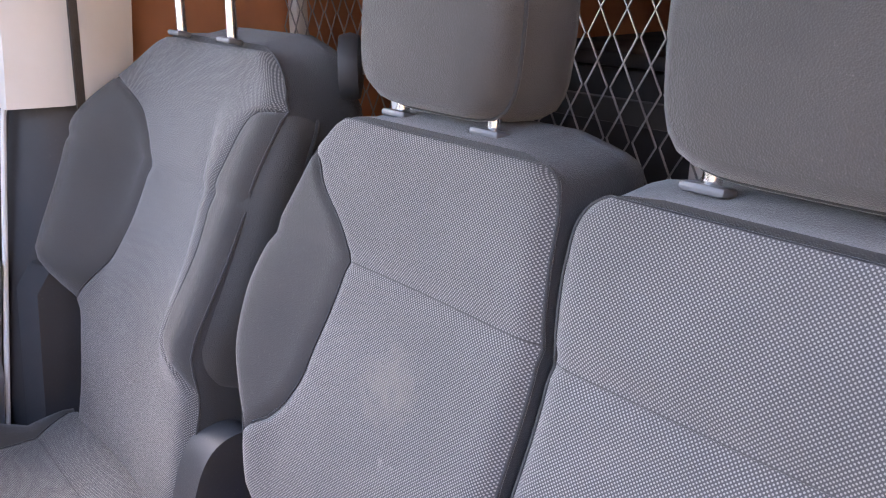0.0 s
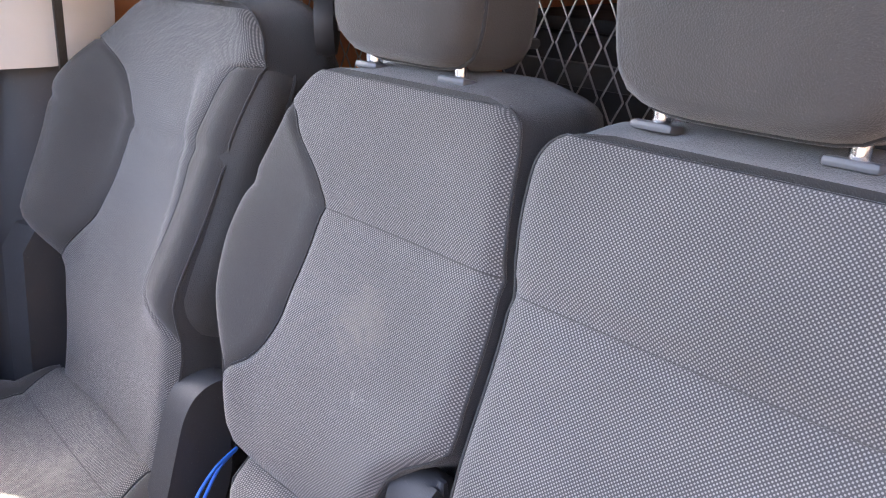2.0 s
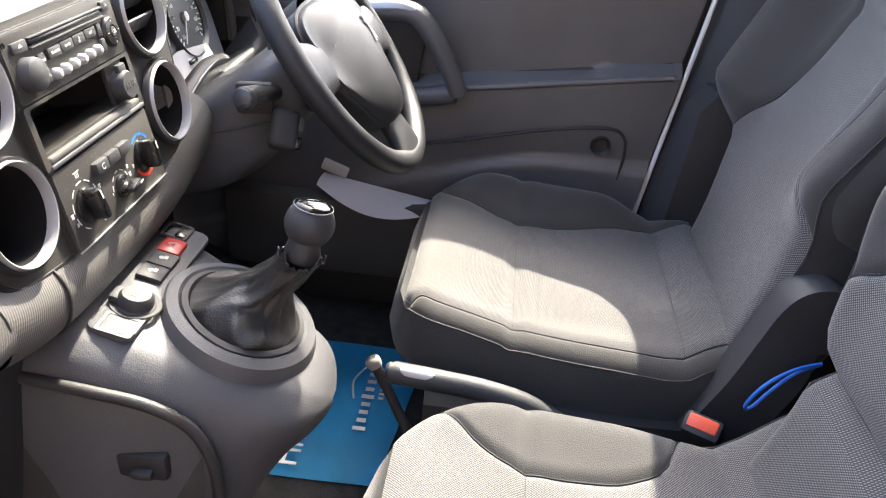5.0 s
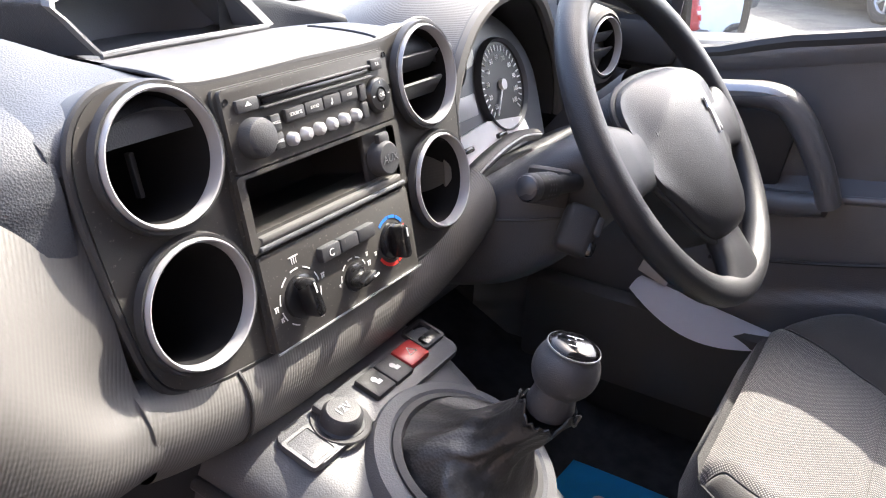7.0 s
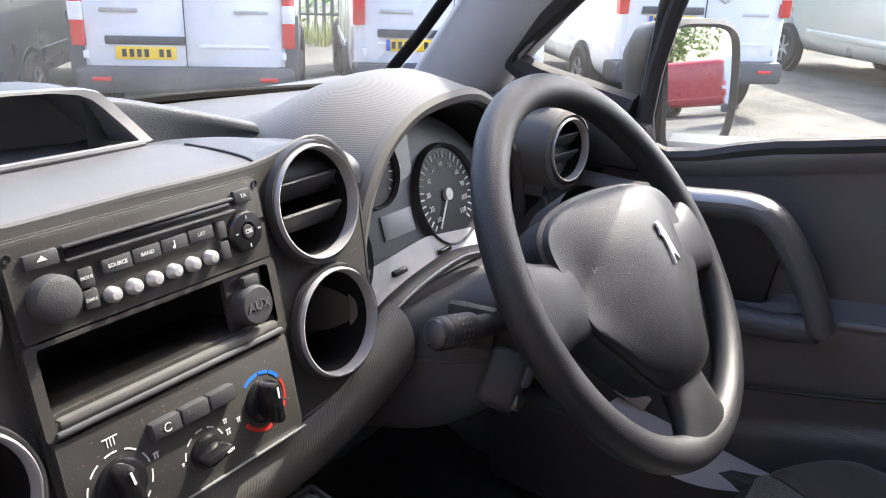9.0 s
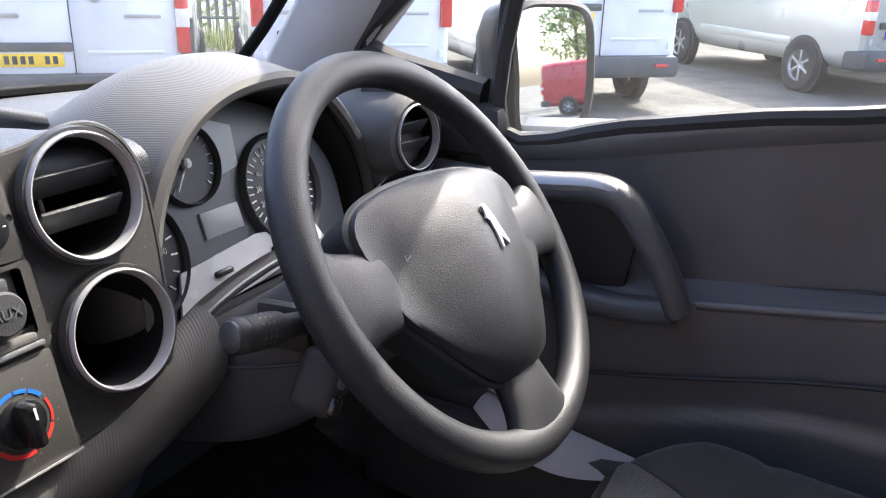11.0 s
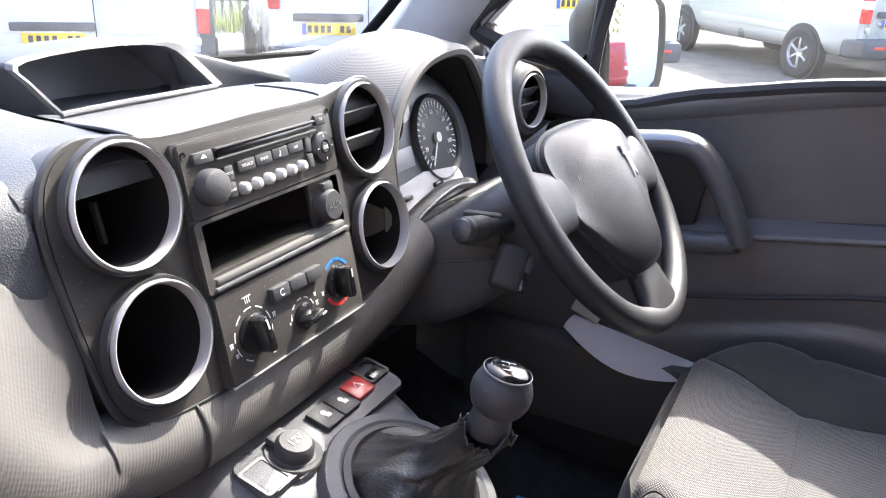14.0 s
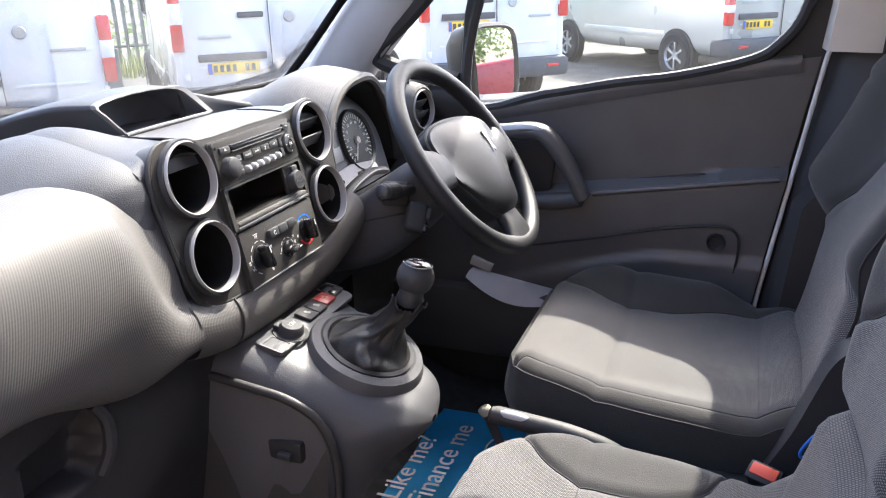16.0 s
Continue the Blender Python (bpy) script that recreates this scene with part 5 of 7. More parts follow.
for h in (0.0024, -0.0116):
    key(0.0508, h, 0.0075, 0.0125)
# open shelf below the radio
shelf = thing("open_shelf", (0, 0.77, 0.75), "black open storage shelf under the radio", "shelf")
part("frame", frame_plate(round_rect(0.184, 0.056, 0.004, cy=-0.0555), round_rect(0.170, 0.044, 0.003, cy=-0.0525), 0.012, on(0, 0, 0.0075)), M_STACK, shelf)
part("hollow", loft([[on(0, 0) @ V((x, h, d)) for x, h in round_rect(0.170 - 0.004 * (d < -0.05), 0.044, 0.003, cy=-0.0525)] for d in (0.007, -0.02, -0.09)] + [[on(0, -0.05) @ V((0.0, 0.0, -0.09)) for _ in round_rect(1, 1, 0.1)]], cap=False), M_DARK, shelf)
part("lip", rbox(0.166, 0.006, 0.026, 0.002, on(0, -0.0755, -0.004)), M_RIB, shelf, "grey ribbed shelf lip")
part("lip_bar", rbox(0.172, 0.0035, 0.004, 0.001, on(0, -0.0805, 0.0082)), M_COLLAR, shelf, "worn grey edge of the shelf")
aux = thing("aux_socket", (0.078, 0.75, 0.742), "round capped AUX socket", "socket")
part("cap", lathe([(0, 0.012), (0.0125, 0.0115), (0.0142, 0.009), (0.0148, -0.004)], 32, on(0.0640, -0.0545, 0.004)), M_PLASTIC, aux)
part("hinge", rbox(0.014, 0.010, 0.006, 0.002, on(0.0655, -0.0385, 0.009)), M_PLASTIC, aux)
part("backing", rbox(0.034, 0.044, 0.006, 0.002, on(0.0650, -0.049, 0.0)), M_DARK, aux)
lettering("cap_print", "AUX", 0.0095, on(0.0640, -0.0545, 0.0162), M_COLLAR, aux, 0.0002)

# heater controls
heater = thing("heater_panel", (0, 0.73, 0.68), "black heater panel with three rotary knobs", "heater controls")
part("plate", prism(round_rect(0.178, 0.074, 0.003, cy=-0.1225), 0.02, on(0, 0, 0.0075), bevel=0.001), M_STACK, heater)
part("bright_edge", rbox(0.182, 0.0012, 0.0015, 0, on(0, -0.1590, 0.0080)), M_SILVER, heater)


def knob(x, h, r, turn, marks=True):
    m = on(x, h, 0.0075)
    k = part("knob", joined(lathe([(0, 0.004), (r * 0.80, 0.004), (r, 0.0025), (r * 1.02, 0)], 36, m), rbox(r * 0.62, r * 1.9, 0.020, 0.004, m @ at(0, 0, 0.008, 0, 0, turn))), M_GLOSS, heater, "black rotary knob with a raised grip")
    part("pointer", rbox(0.0014, r * 0.5, 0.0006, 0, m @ at(0, 0, 0.0183, 0, 0, turn) @ at(0, r * 0.55, 0)), M_WHITE, k)
    return m


def arc(m, r, a0, a1, material, owner, w=0.0012, name="scale_arc"):
    pts = [(math.cos(radians(a)), math.sin(radians(a))) for a in steps(a0, a1, max(3, int(abs(a1 - a0) / 8)))]
    bm = loft([[m @ V((c * (r - w), s * (r - w), 0.0004)), m @ V((c * (r + w), s * (r + w), 0.0004)), m @ V((c * (r + w), s * (r + w), 0.0001)), m @ V((c * (r - w), s * (r - w), 0.0001))] for c, s in pts])
    return part(name, bm, material, owner)


m1 = knob(-0.0575, -0.1265, 0.0165, 10)
for a in range(-60, 250, 36):
    arc(m1, 0.0215, a, a + 22, M_WHITE, heater, 0.0005)
m2 = knob(0.0035, -0.1360, 0.0115, -80)
for a in range(20, 190, 34):
    arc(m2, 0.0160, a, a + 20, M_WHITE, heater, 0.0005)
m3 = knob(0.0570, -0.1240, 0.0155, 0)
arc(m3, 0.0205, 35, 62, M_PRINTBLUE, heater, 0.0013)
arc(m3, 0.0205, 66, 88, M_PRINTBLUE, heater, 0.0013)
arc(m3, 0.0205, 92, 130, M_PRINTBLUE, heater, 0.0013)
arc(m3, 0.0205, 25, -20, M_PRINTRED, heater, 0.0009)
arc(m3, 0.0205, -24, -75, M_PRINTRED, heater, 0.0013)
arc(m3, 0.0205, -80, -150, M_PRINTRED, heater, 0.0015)
for x in (-0.0305, -0.0085, 0.0135):
    part("push_key", rbox(0.0212, 0.0115, 0.010, 0.0015, on(x + 0.008, -0.1045, 0.0085)), M_PLASTIC, heater)
arc(on(-0.0225, -0.1045, 0.0136), 0.0026, 40, 320, M_WHITE, heater, 0.0003, "recirculation_mark")
for x, h, r in ((-0.0315, -0.1200, 0.0025), (-0.0835, -0.1265, 0.0025), (-0.0800, -0.1360, 0.002), (-0.0400, -0.1480, 0.0025), (0.0225, -0.1230, 0.002), (0.0235, -0.1310, 0.0025), (-0.0150, -0.1360, 0.0012), (0.0335, -0.1270, 0.002)):
    part("symbol", joined(rbox(r * 1.6, r * 0.4, 0.0003, 0, on(x, h + r * 0.5, 0.0078)), rbox(r * 0.4, r * 1.2, 0.0003, 0, on(x - r * 0.4, h - r * 0.4, 0.0078)), rbox(r * 0.4, r * 1.2, 0.0003, 0, on(x + r * 0.4, h - r * 0.4, 0.0078))), M_WHITE, heater)
part("defrost_mark", joined(*[rbox(0.0006, 0.005, 0.0003, 0, on(-0.0575 + 0.0022 * k, -0.0985, 0.0078)) for k in range(-1, 2)], rbox(0.010, 0.0007, 0.0003, 0, on(-0.0575, -0.0955, 0.0078))), M_WHITE, heater)

# right-hand outlet by the door
hv = thing("side_vent", (0.655, 0.78, 0.754), "round side air vent with two flaps in a grey housing", "air vent")
VM = at(0.630, 0.776, 0.757) @ pose(0, 0, 0, 85, 0, -8)
part("housing", lathe([(0.044, 0.004), (0.050, 0.0), (0.056, -0.02), (0.06, -0.10)], 40, VM), M_RIB, hv, "grey housing")
vent(0, 0, 0.041, False, hv, VM)
part("bezel", loft([[(0.60 + 0.01 * t, 0.775 + 0.05 * t, 0.62), (0.72, 0.80 + 0.05 * t, 0.62), (0.72, 0.83 + 0.05 * t, 0.80), (0.62, 0.80 + 0.05 * t, 0.82)] for t in (0, 1)]), M_DASH, hv)

# under the dash on the driver's side
part("lower_cover", swept(steps(0.20, 0.72, 30), lambda x: [(0.845 if -0.17 < x - 0.375 < 0.21 else 0.79, 0.625 if -0.17 < x - 0.375 < 0.21 else 0.70), (0.775, 0.66), (0.78, 0.60), (0.80, 0.53), (0.85, 0.47), (0.95, 0.44)]), M_PLASTIC, dash, sharp=60)
part("cross_back", rbox(0.40, 0.02, 0.30, 0.01, at(0.0, 0.93, 0.55)), M_DARK, dash)

# ---- steering wheel, column, gear lever console ----
WM = at(0.372, 0.593, 0.730) @ pose(0, 0, 0, 54, 0, 0)  # local x across, y up the wheel, z out to the driver
RIM = 0.1725
wheel = thing("steering_wheel", (0.368, 0.588, 0.733), "black moulded three-spoke steering wheel with airbag pad", "steering wheel")


def on_wheel(x, y, z=0.0):
    return WM @ V((x, y, z))


part("rim", tube([on_wheel(RIM * math.cos(a), RIM * math.sin(a)) for a in steps(0, 2 * math.pi, 96)[:-1]], 0.0158, 20, closed=True, flat=0.95), M_WHEEL, wheel, sharp=80)


WR = WM @ pose(0, 0, 0, 0, 0, -5)  # the wheel stands a little turned


def spoke(rows, name="spoke"):
    """A broad flat arm: rows of (x, y, z, half width, half depth), its width square to its way."""
    way = (V(rows[-1][:2]) - V(rows[0][:2])).normalized()
    side = V((-way.y, way.x, 0))
    fine = smooth_line([V(r[:3]) for r in rows], 6)
    wid = smooth_line([V((r[3], r[4], 0)) for r in rows], 6)
    rings = []
    for p, w in zip(fine, wid):
        ring = []
        for k in range(24):
            a = 2 * math.pi * k / 24
            c, s = math.cos(a), math.sin(a)
            ring.append(WR @ (p + side * (w.x * abs(c) ** 0.7 * (1 if c > 0 else -1)) + V((0, 0, w.y * abs(s) ** 0.8 * (1 if s > 0 else -1)))))
        rings.append(ring)
    return part(name, loft(rings), M_WHEEL, wheel, sharp=80)


for sx in (-1, 1):
    spoke([(sx * 0.176, -0.006, 0.0, 0.050, 0.012), (sx * 0.156, -0.007, 0.001, 0.040, 0.013), (sx * 0.135, -0.008, 0.002, 0.034, 0.013), (sx * 0.10, -0.010, 0.0, 0.032, 0.012), (sx * 0.05, -0.010, -0.006, 0.03, 0.010)])
spoke([(0.0, -0.176, 0.0, 0.058, 0.012), (0.0, -0.157, 0.001, 0.046, 0.013), (0.0, -0.135, 0.002, 0.036, 0.013), (0.0, -0.10, 0.0, 0.032, 0.012), (0.0, -0.05, -0.006, 0.03, 0.010)])
# airbag pad: a wide shield, gently domed, cut off at the spokes
shield = [(-0.124, 0.034), (-0.104, 0.053), (-0.06, 0.063), (0, 0.066), (0.06, 0.063), (0.104, 0.053), (0.124, 0.034), (0.121, 0.0), (0.113, -0.034), (0.086, -0.066), (0.062, -0.094), (0.036, -0.115), (0, -0.119), (-0.036, -0.115), (-0.062, -0.094), (-0.086, -0.066), (-0.113, -0.034), (-0.121, 0.0)]
sl = [V((p.x, p.y, 0)) for p in smooth_line([(x, y, 0) for x, y in shield], 4, closed=True)]
rings = []
for k, (f, z) in enumerate(((0.97, -0.03), (1.0, -0.004), (1.0, 0.006), (0.988, 0.0125), (0.955, 0.0165), (0.88, 0.0205), (0.75, 0.0245), (0.6, 0.0275), (0.42, 0.0295), (0.24, 0.031), (0.1, 0.0315))):
    rings.append([WR @ V((p.x * f, p.y * f - 0.008 * (1 - f), z + ((0.014 - 0.24 * math.sqrt((p.x * f) ** 2 + 0.0003)) * min(1.0, (1 - f) / 0.16) if k > 3 else 0))) for p in sl])
pad_ = part("airbag_pad", loft(rings), M_WHEEL, wheel, sharp=60)
part("pad_gap", tube([WR @ V((p.x * 1.006, p.y * 1.006, 0.004)) for p in sl], 0.0034, 8, closed=True), M_DARK, wheel)
emb = [(-0.008, -0.020), (-0.003, -0.020), (-0.001, -0.009), (0.004, -0.012), (0.009, -0.019), (0.012, -0.016), (0.007, -0.003), (0.005, 0.006), (0.002, 0.015), (-0.003, 0.021), (-0.010, 0.019), (-0.008, 0.013), (-0.012, 0.008), (-0.006, 0.006), (-0.005, -0.006)]
part("emblem", prism(emb, 0.002, WR @ at(0.012, 0.0, 0.0425, 0, 8, 0), bevel=0.0006), plain("satin emblem metal", (0.48, 0.48, 0.50), 0.4, metal=0.5), pad_, "plain chrome emblem shape")
lettering("airbag_print", "AIRBAG", 0.0075, WR @ at(0.020, -0.078, 0.0285, 10, 8, 0), M_SILVER, pad_, 0.0003)
part("horn_mark", joined(rbox(0.006, 0.0015, 0.0004, 0, WR @ at(-0.092, 0.004, 0.0235, 0, -8, 20)), rbox(0.002, 0.005, 0.0004, 0, WR @ at(-0.096, 0.004, 0.0232, 0, -8, 0))), M_DARK, pad_)
part("hub", lathe([(0.080, -0.01), (0.075, -0.05), (0.06, -0.075), (0.0, -0.075)], 36, WM), M_DARK, wheel)

M_SHROUD = plain("slate shroud plastic", (0.056, 0.058, 0.065), 0.5, grain=0.4, grain_size=700, vary=0.08)
column = thing("steering_column", (0.37, 0.7, 0.66), "black column shroud with stalks", "steering column")
# the shroud is wide at the dash and narrows to the wheel: (y, half width, top, bottom)
colr = []
for t in steps(0, 1, 14):
    y = 0.612 + 0.208 * t
    w = curve_of((0, 0.080), (0.2, 0.102), (0.5, 0.122), (1, 0.135))(t)
    z1 = curve_of((0, 0.742), (0.3, 0.728), (0.65, 0.674), (1, 0.640))(t)
    z0 = curve_of((0, 0.628), (0.25, 0.580), (0.5, 0.552), (1, 0.530))(t)
    colr.append([(0.366 + w * q[0], y + 0.012 * (1 - q[1]) * (1 - t), (z0 + z1) / 2 + (z1 - z0) / 2 * q[1]) for q in round_rect(2, 2, 0.42, 6)])
part("shroud", loft(colr), M_SHROUD, column, "dark grey moulded shroud", sharp=60)
part("shroud_joint", tube(smooth_line([(0.270, 0.636, 0.660), (0.2425, 0.69, 0.651), (0.233, 0.745, 0.640)], 6), 0.0015, 6), M_DARK, column)
SD = V((-0.95, 0.12, 0.20)).normalized()  # the stalk points out to the passenger door
SM = Matrix.Translation((0.179, 0.663, 0.711)) @ SD.to_track_quat("Z", "Y").to_matrix().to_4x4()
part("stalk_boss", rbox(0.012, 0.044, 0.040, 0.005, at(0.247, 0.672, 0.690, 0, 0, 12)), M_DARK, column)
st = part("light_stalk", lathe([(0.009, -0.090), (0.0095, -0.050), (0.0125, -0.044), (0.0135, -0.038), (0.0135, -0.012), (0.0122, -0.009)], 28, SM), M_DARK, column, "light switch stalk")
part("stalk_grip", lathe([(0.0120, -0.010), (0.0136, -0.008), (0.0136, -0.002), (0.0122, 0.0)], 28, SM), M_PLASTIC, st)
part("stalk_cap", lathe([(0.0122, -0.001), (0.0112, 0.0018), (0.007, 0.0042), (0, 0.005)], 28, SM), plain("satin grey cap", (0.05, 0.052, 0.06), 0.3), st)
for k in range(3):
    part("stalk_mark", lathe([(0.01362, -0.0007), (0.01362, 0.0007)], 16, SM @ at(0, 0, -0.020 - 0.005 * k)), M_COLLAR, st)
RM = at(0.238, 0.634, 0.656, 18, 30, 30)
rc = part("audio_remote", rbox(0.027, 0.036, 0.050, 0.009, RM, 3), M_DARK, column, "black remote pod under the stalk")
part("remote_key", rbox(0.018, 0.010, 0.020, 0.004, RM @ at(-0.003, -0.017, 0.009)), M_PLASTIC, rc)
part("remote_key", rbox(0.018, 0.010, 0.016, 0.004, RM @ at(-0.003, -0.017, -0.014)), M_GLOSS, rc)

# console with the gear lever
console = thing("gear_console", (0, 0.6, FLOOR), "dark grey gear lever console below the dash", "console", kind="structure")


def tower(x_half, y, z_top, sag):
    """One upright section of the console."""
    low = curve_of((0.518, 0.450), (0.526, 0.444), (0.54, 0.434), (0.56, 0.416), (0.60, 0.358), (0.645, 0.295), (0.69, 0.235), (0.735, 0.18), (0.80, 0.15))(y)
    f, h = ramp(y, 0.55, 0.66), z_top - low
    xb, xm = x_half * (0.72 + 0.28 * f) + 0.02 * f, x_half * (0.90 + 0.10 * f) + 0.015 * f
    za, zb, zc = (low + 0.3 * h if y < 0.62 else max(low + 0.01, 0.36)), z_top - min(0.05, 0.35 * h), z_top - min(0.008, 0.08 * h)
    xt, xo = x_half - 0.02 * min(1.0, x_half / 0.08), x_half + 0.005 * f
    right = [(x_half * 0.5, y, z_top), (xt, y, zc), (xo, y, zb), (xm, y, za), (xb, y, low)]
    return [(-x, yy, z) for x, yy, z in right[::-1]] + [(0, y, z_top + sag)] + right


crow = [tower(0.130, 0.80, 0.585, 0.0), tower(0.128, 0.735, 0.578, 0.0), tower(0.120, 0.69, 0.564, 0.002), tower(0.112, 0.645, 0.542, 0.003), tower(0.100, 0.60, 0.522, 0.003), tower(0.084, 0.56, 0.505, 0.002), tower(0.064, 0.537, 0.490, 0.001), tower(0.038, 0.524, 0.474, 0.0), tower(0.008, 0.518, 0.458, 0.0)]
crow = [list(c) for c in zip(*[smooth_line(col, 4) for col in zip(*crow)])]
part("body", loft([smooth_line(r, 4) for r in crow], cap=False, closed=False), M_CONSOLE, console, sharp=60)
SL = math.degrees(math.atan2(0.095, 0.19))
ring_m = at(0.008, 0.617, 0.537, SL - 3) @ Matrix.Diagonal((0.95, 0.95, 1, 1))
part("gaiter_ring", lathe([(0.066, 0.006), (0.072, 0.010), (0.083, 0.006), (0.088, -0.004), (0.09, -0.02)], 48, ring_m), M_CONSOLE, console, "grey ring round the gaiter")
part("gaiter_floor", lathe([(0, -0.006), (0.068, -0.006), (0.068, -0.012)], 40, ring_m), M_DARK, console)
part("inner_ring", lathe([(0.058, 0.006), (0.062, 0.012), (0.068, 0.010), (0.069, 0.0)], 48, ring_m), M_DARK, console)
lever = thing("gear_lever", (0.01, 0.57, 0.53), "gear lever with round black knob and crumpled leather gaiter", "gear lever")
base, neck = V((0.010, 0.617, 0.541)), V((0.020, 0.556, 0.612))
ax = (V((0.018, 0.541, 0.660)) - V((0.010, 0.556, 0.585))).normalized()
rings = []
NG, SG = 26, 96
for k in range(NG + 1):
    t = k / NG
    c = base.lerp(neck, t**1.5) + V((0, 0, 0.010 * math.sin(math.pi * t) * (1 - t)))
    r = curve_of((0, 0.060), (0.10, 0.061), (0.20, 0.056), (0.32, 0.043), (0.45, 0.033), (0.60, 0.0270), (0.80, 0.0235), (0.93, 0.0222), (1, 0.0235))(t)
    up = V((0, -math.sin(radians(SL)), 1)).lerp(ax, t).normalized()
    sx = V((1, 0, 0))
    sy = up.cross(sx).normalized()
    amp = math.sin(math.pi * min(1, 0.08 + t * 0.92)) ** 0.8
    ring = []
    for i in range(SG):
        a = 2 * math.pi * i / SG
        side = 0.65 + 0.35 * math.cos(a - 2.5)
        fold = 0.30 * (0.45 - abs(math.sin(1.5 * a + 2.6 * t + 0.4)) ** 0.7) + 0.20 * (0.5 - abs(math.sin(2.5 * a - 4.2 * t + 1.1)) ** 0.8) + 0.09 * (0.5 - abs(math.sin(4.5 * a + 7.0 * t))) + 0.03 * math.sin(13 * a - 9 * t)
        ring.append(c + r * (1 + fold * amp * side) * (math.cos(a) * sx + math.sin(a) * sy) + up * (0.010 * math.sin(2 * a + 8 * t) * amp * (1 - t) + (0.0050 * math.sin(3 * a + 1) + 0.0030 * math.sin(8 * a) + 0.0015 * math.sin(23 * a)) * ramp(t, 0.9, 1.0)))
    rings.append(ring)
part("gaiter", loft(rings, cap=False), M_LEATHER, lever, "crumpled black leather gaiter", sharp=80)
hem = [rings[-1][i] + ax * (0.002 * math.sin(7 * i)) for i in range(SG)]
part("gaiter_hem", tube(hem, [0.0010 + 0.0004 * math.sin(2.3 * i) ** 2 for i in range(SG)], 6, closed=True), M_LEATHER, lever, "frayed hem of the gaiter")
q = ax.to_track_quat("Z", "Y").to_matrix().to_4x4()
part("collar", lathe([(0.016, -0.004), (0.0185, 0.004), (0.0165, 0.012), (0.0145, 0.04), (0.0150, 0.055)], 28, Matrix.Translation(neck) @ q), M_PLASTIC, lever)
km = Matrix.Translation(V((0.027, 0.549, 0.645))) @ q
part("ball", lathe([(0.0125, -0.027)] + [(0.0250 * math.cos(radians(a)), 0.0245 * math.sin(radians(a))) for a in range(-56, 47, 6)] + [(0.0175, 0.0185)], 48, km), M_PLASTIC, lever)
top = part("shift_cap", lathe([(0.0195, 0.0185), (0.018, 0.0205), (0.012, 0.0225), (0, 0.0232)], 36, km), plain("black cap", (0.006, 0.006, 0.007), 0.12, spec=0.3), lever, "gloss black shift pattern cap")
part("pattern", joined(*[rbox(0.0008, 0.012, 0.0003, 0, km @ at(x, 0, 0.0228)) for x in (-0.006, 0, 0.006)], rbox(0.0125, 0.0008, 0.0003, 0, km @ at(0, 0, 0.0229))), M_SILVER, top)
part("cap_rim", lathe([(0.0193, 0.0193), (0.0200, 0.0190), (0.0203, 0.0182)], 36, km), M_COLLAR, top)

# switch row between stack and lever
row = thing("switch_panel", (0.02, 0.70, 0.575), "switch strip with red hazard key and socket", "switch panel")
SP = at(0.01, 0.707, 0.5725, 13)
part("strip", prism(round_rect(0.205, 0.044, 0.01), 0.006, SP @ at(0, 0, 0.002), bevel=0.002), M_CONSOLE, row)
part("hazard_key", rbox(0.029, 0.025, 0.008, 0.003, SP @ at(0.054, 0.004, 0.004)), M_RED, row, "dark red hazard key")
part("hazard_mark", tube([SP @ V(p) for p in ((0.049, 0.001, 0.0083), (0.059, 0.001, 0.0083), (0.054, 0.009, 0.0083))], 0.0005, 6, closed=True), M_WHITE, row)
for x, n in ((0.026, "lock_key"), (0.0, "unlock_key")):
    part(n, rbox(0.025, 0.027, 0.007, 0.002, SP @ at(x, 0.002, 0.004)), M_DARK, row)
    part("key_mark", joined(lathe([(0.0, 0.0004), (0.003, 0.0004)], 12, SP @ at(x, 0.004, 0.0077)), rbox(0.006, 0.004, 0.0004, 0, SP @ at(x + 0.002, 0.0, 0.0077))), M_SILVER, row)
sk = part("power_socket", lathe([(0, 0.012), (0.0135, 0.0115), (0.0165, 0.008), (0.017, 0.0), (0.019, -0.001)], 32, SP @ at(-0.052, -0.004, 0.004)), M_PLASTIC, row, "capped 12 volt socket")
part("socket_tab", rbox(0.02, 0.012, 0.008, 0.003, SP @ at(-0.052, 0.014, 0.007)), M_PLASTIC, sk)
part("socket_well", lathe([(0.0195, 0.0005), (0.024, 0.0012), (0.025, 0.0)], 32, SP @ at(-0.052, -0.004, 0.0025)), M_DARK, sk)
lettering("socket_print", "12V", 0.010, SP @ at(-0.052, -0.004, 0.0165), M_SILVER, sk, 0.0001)
part("blank_well", frame_plate(round_rect(0.030, 0.034, 0.003), round_rect(0.024, 0.028, 0.002), 0.004, SP @ at(-0.088, -0.004, 0.0028)), M_CONSOLE, row)
part("blank_key", rbox(0.022, 0.013, 0.004, 0.001, SP @ at(-0.088, -0.011, 0.0005)), M_CONSOLE, row)
part("window_well", frame_plate(round_rect(0.032, 0.030, 0.004), round_rect(0.026, 0.024, 0.003), 0.004, SP @ at(0.086, 0.012, 0.006)), M_DARK, row)
part("window_key", rbox(0.022, 0.012, 0.004, 0.001, SP @ at(0.088, 0.005, 0.004)), M_GLOSS, row)

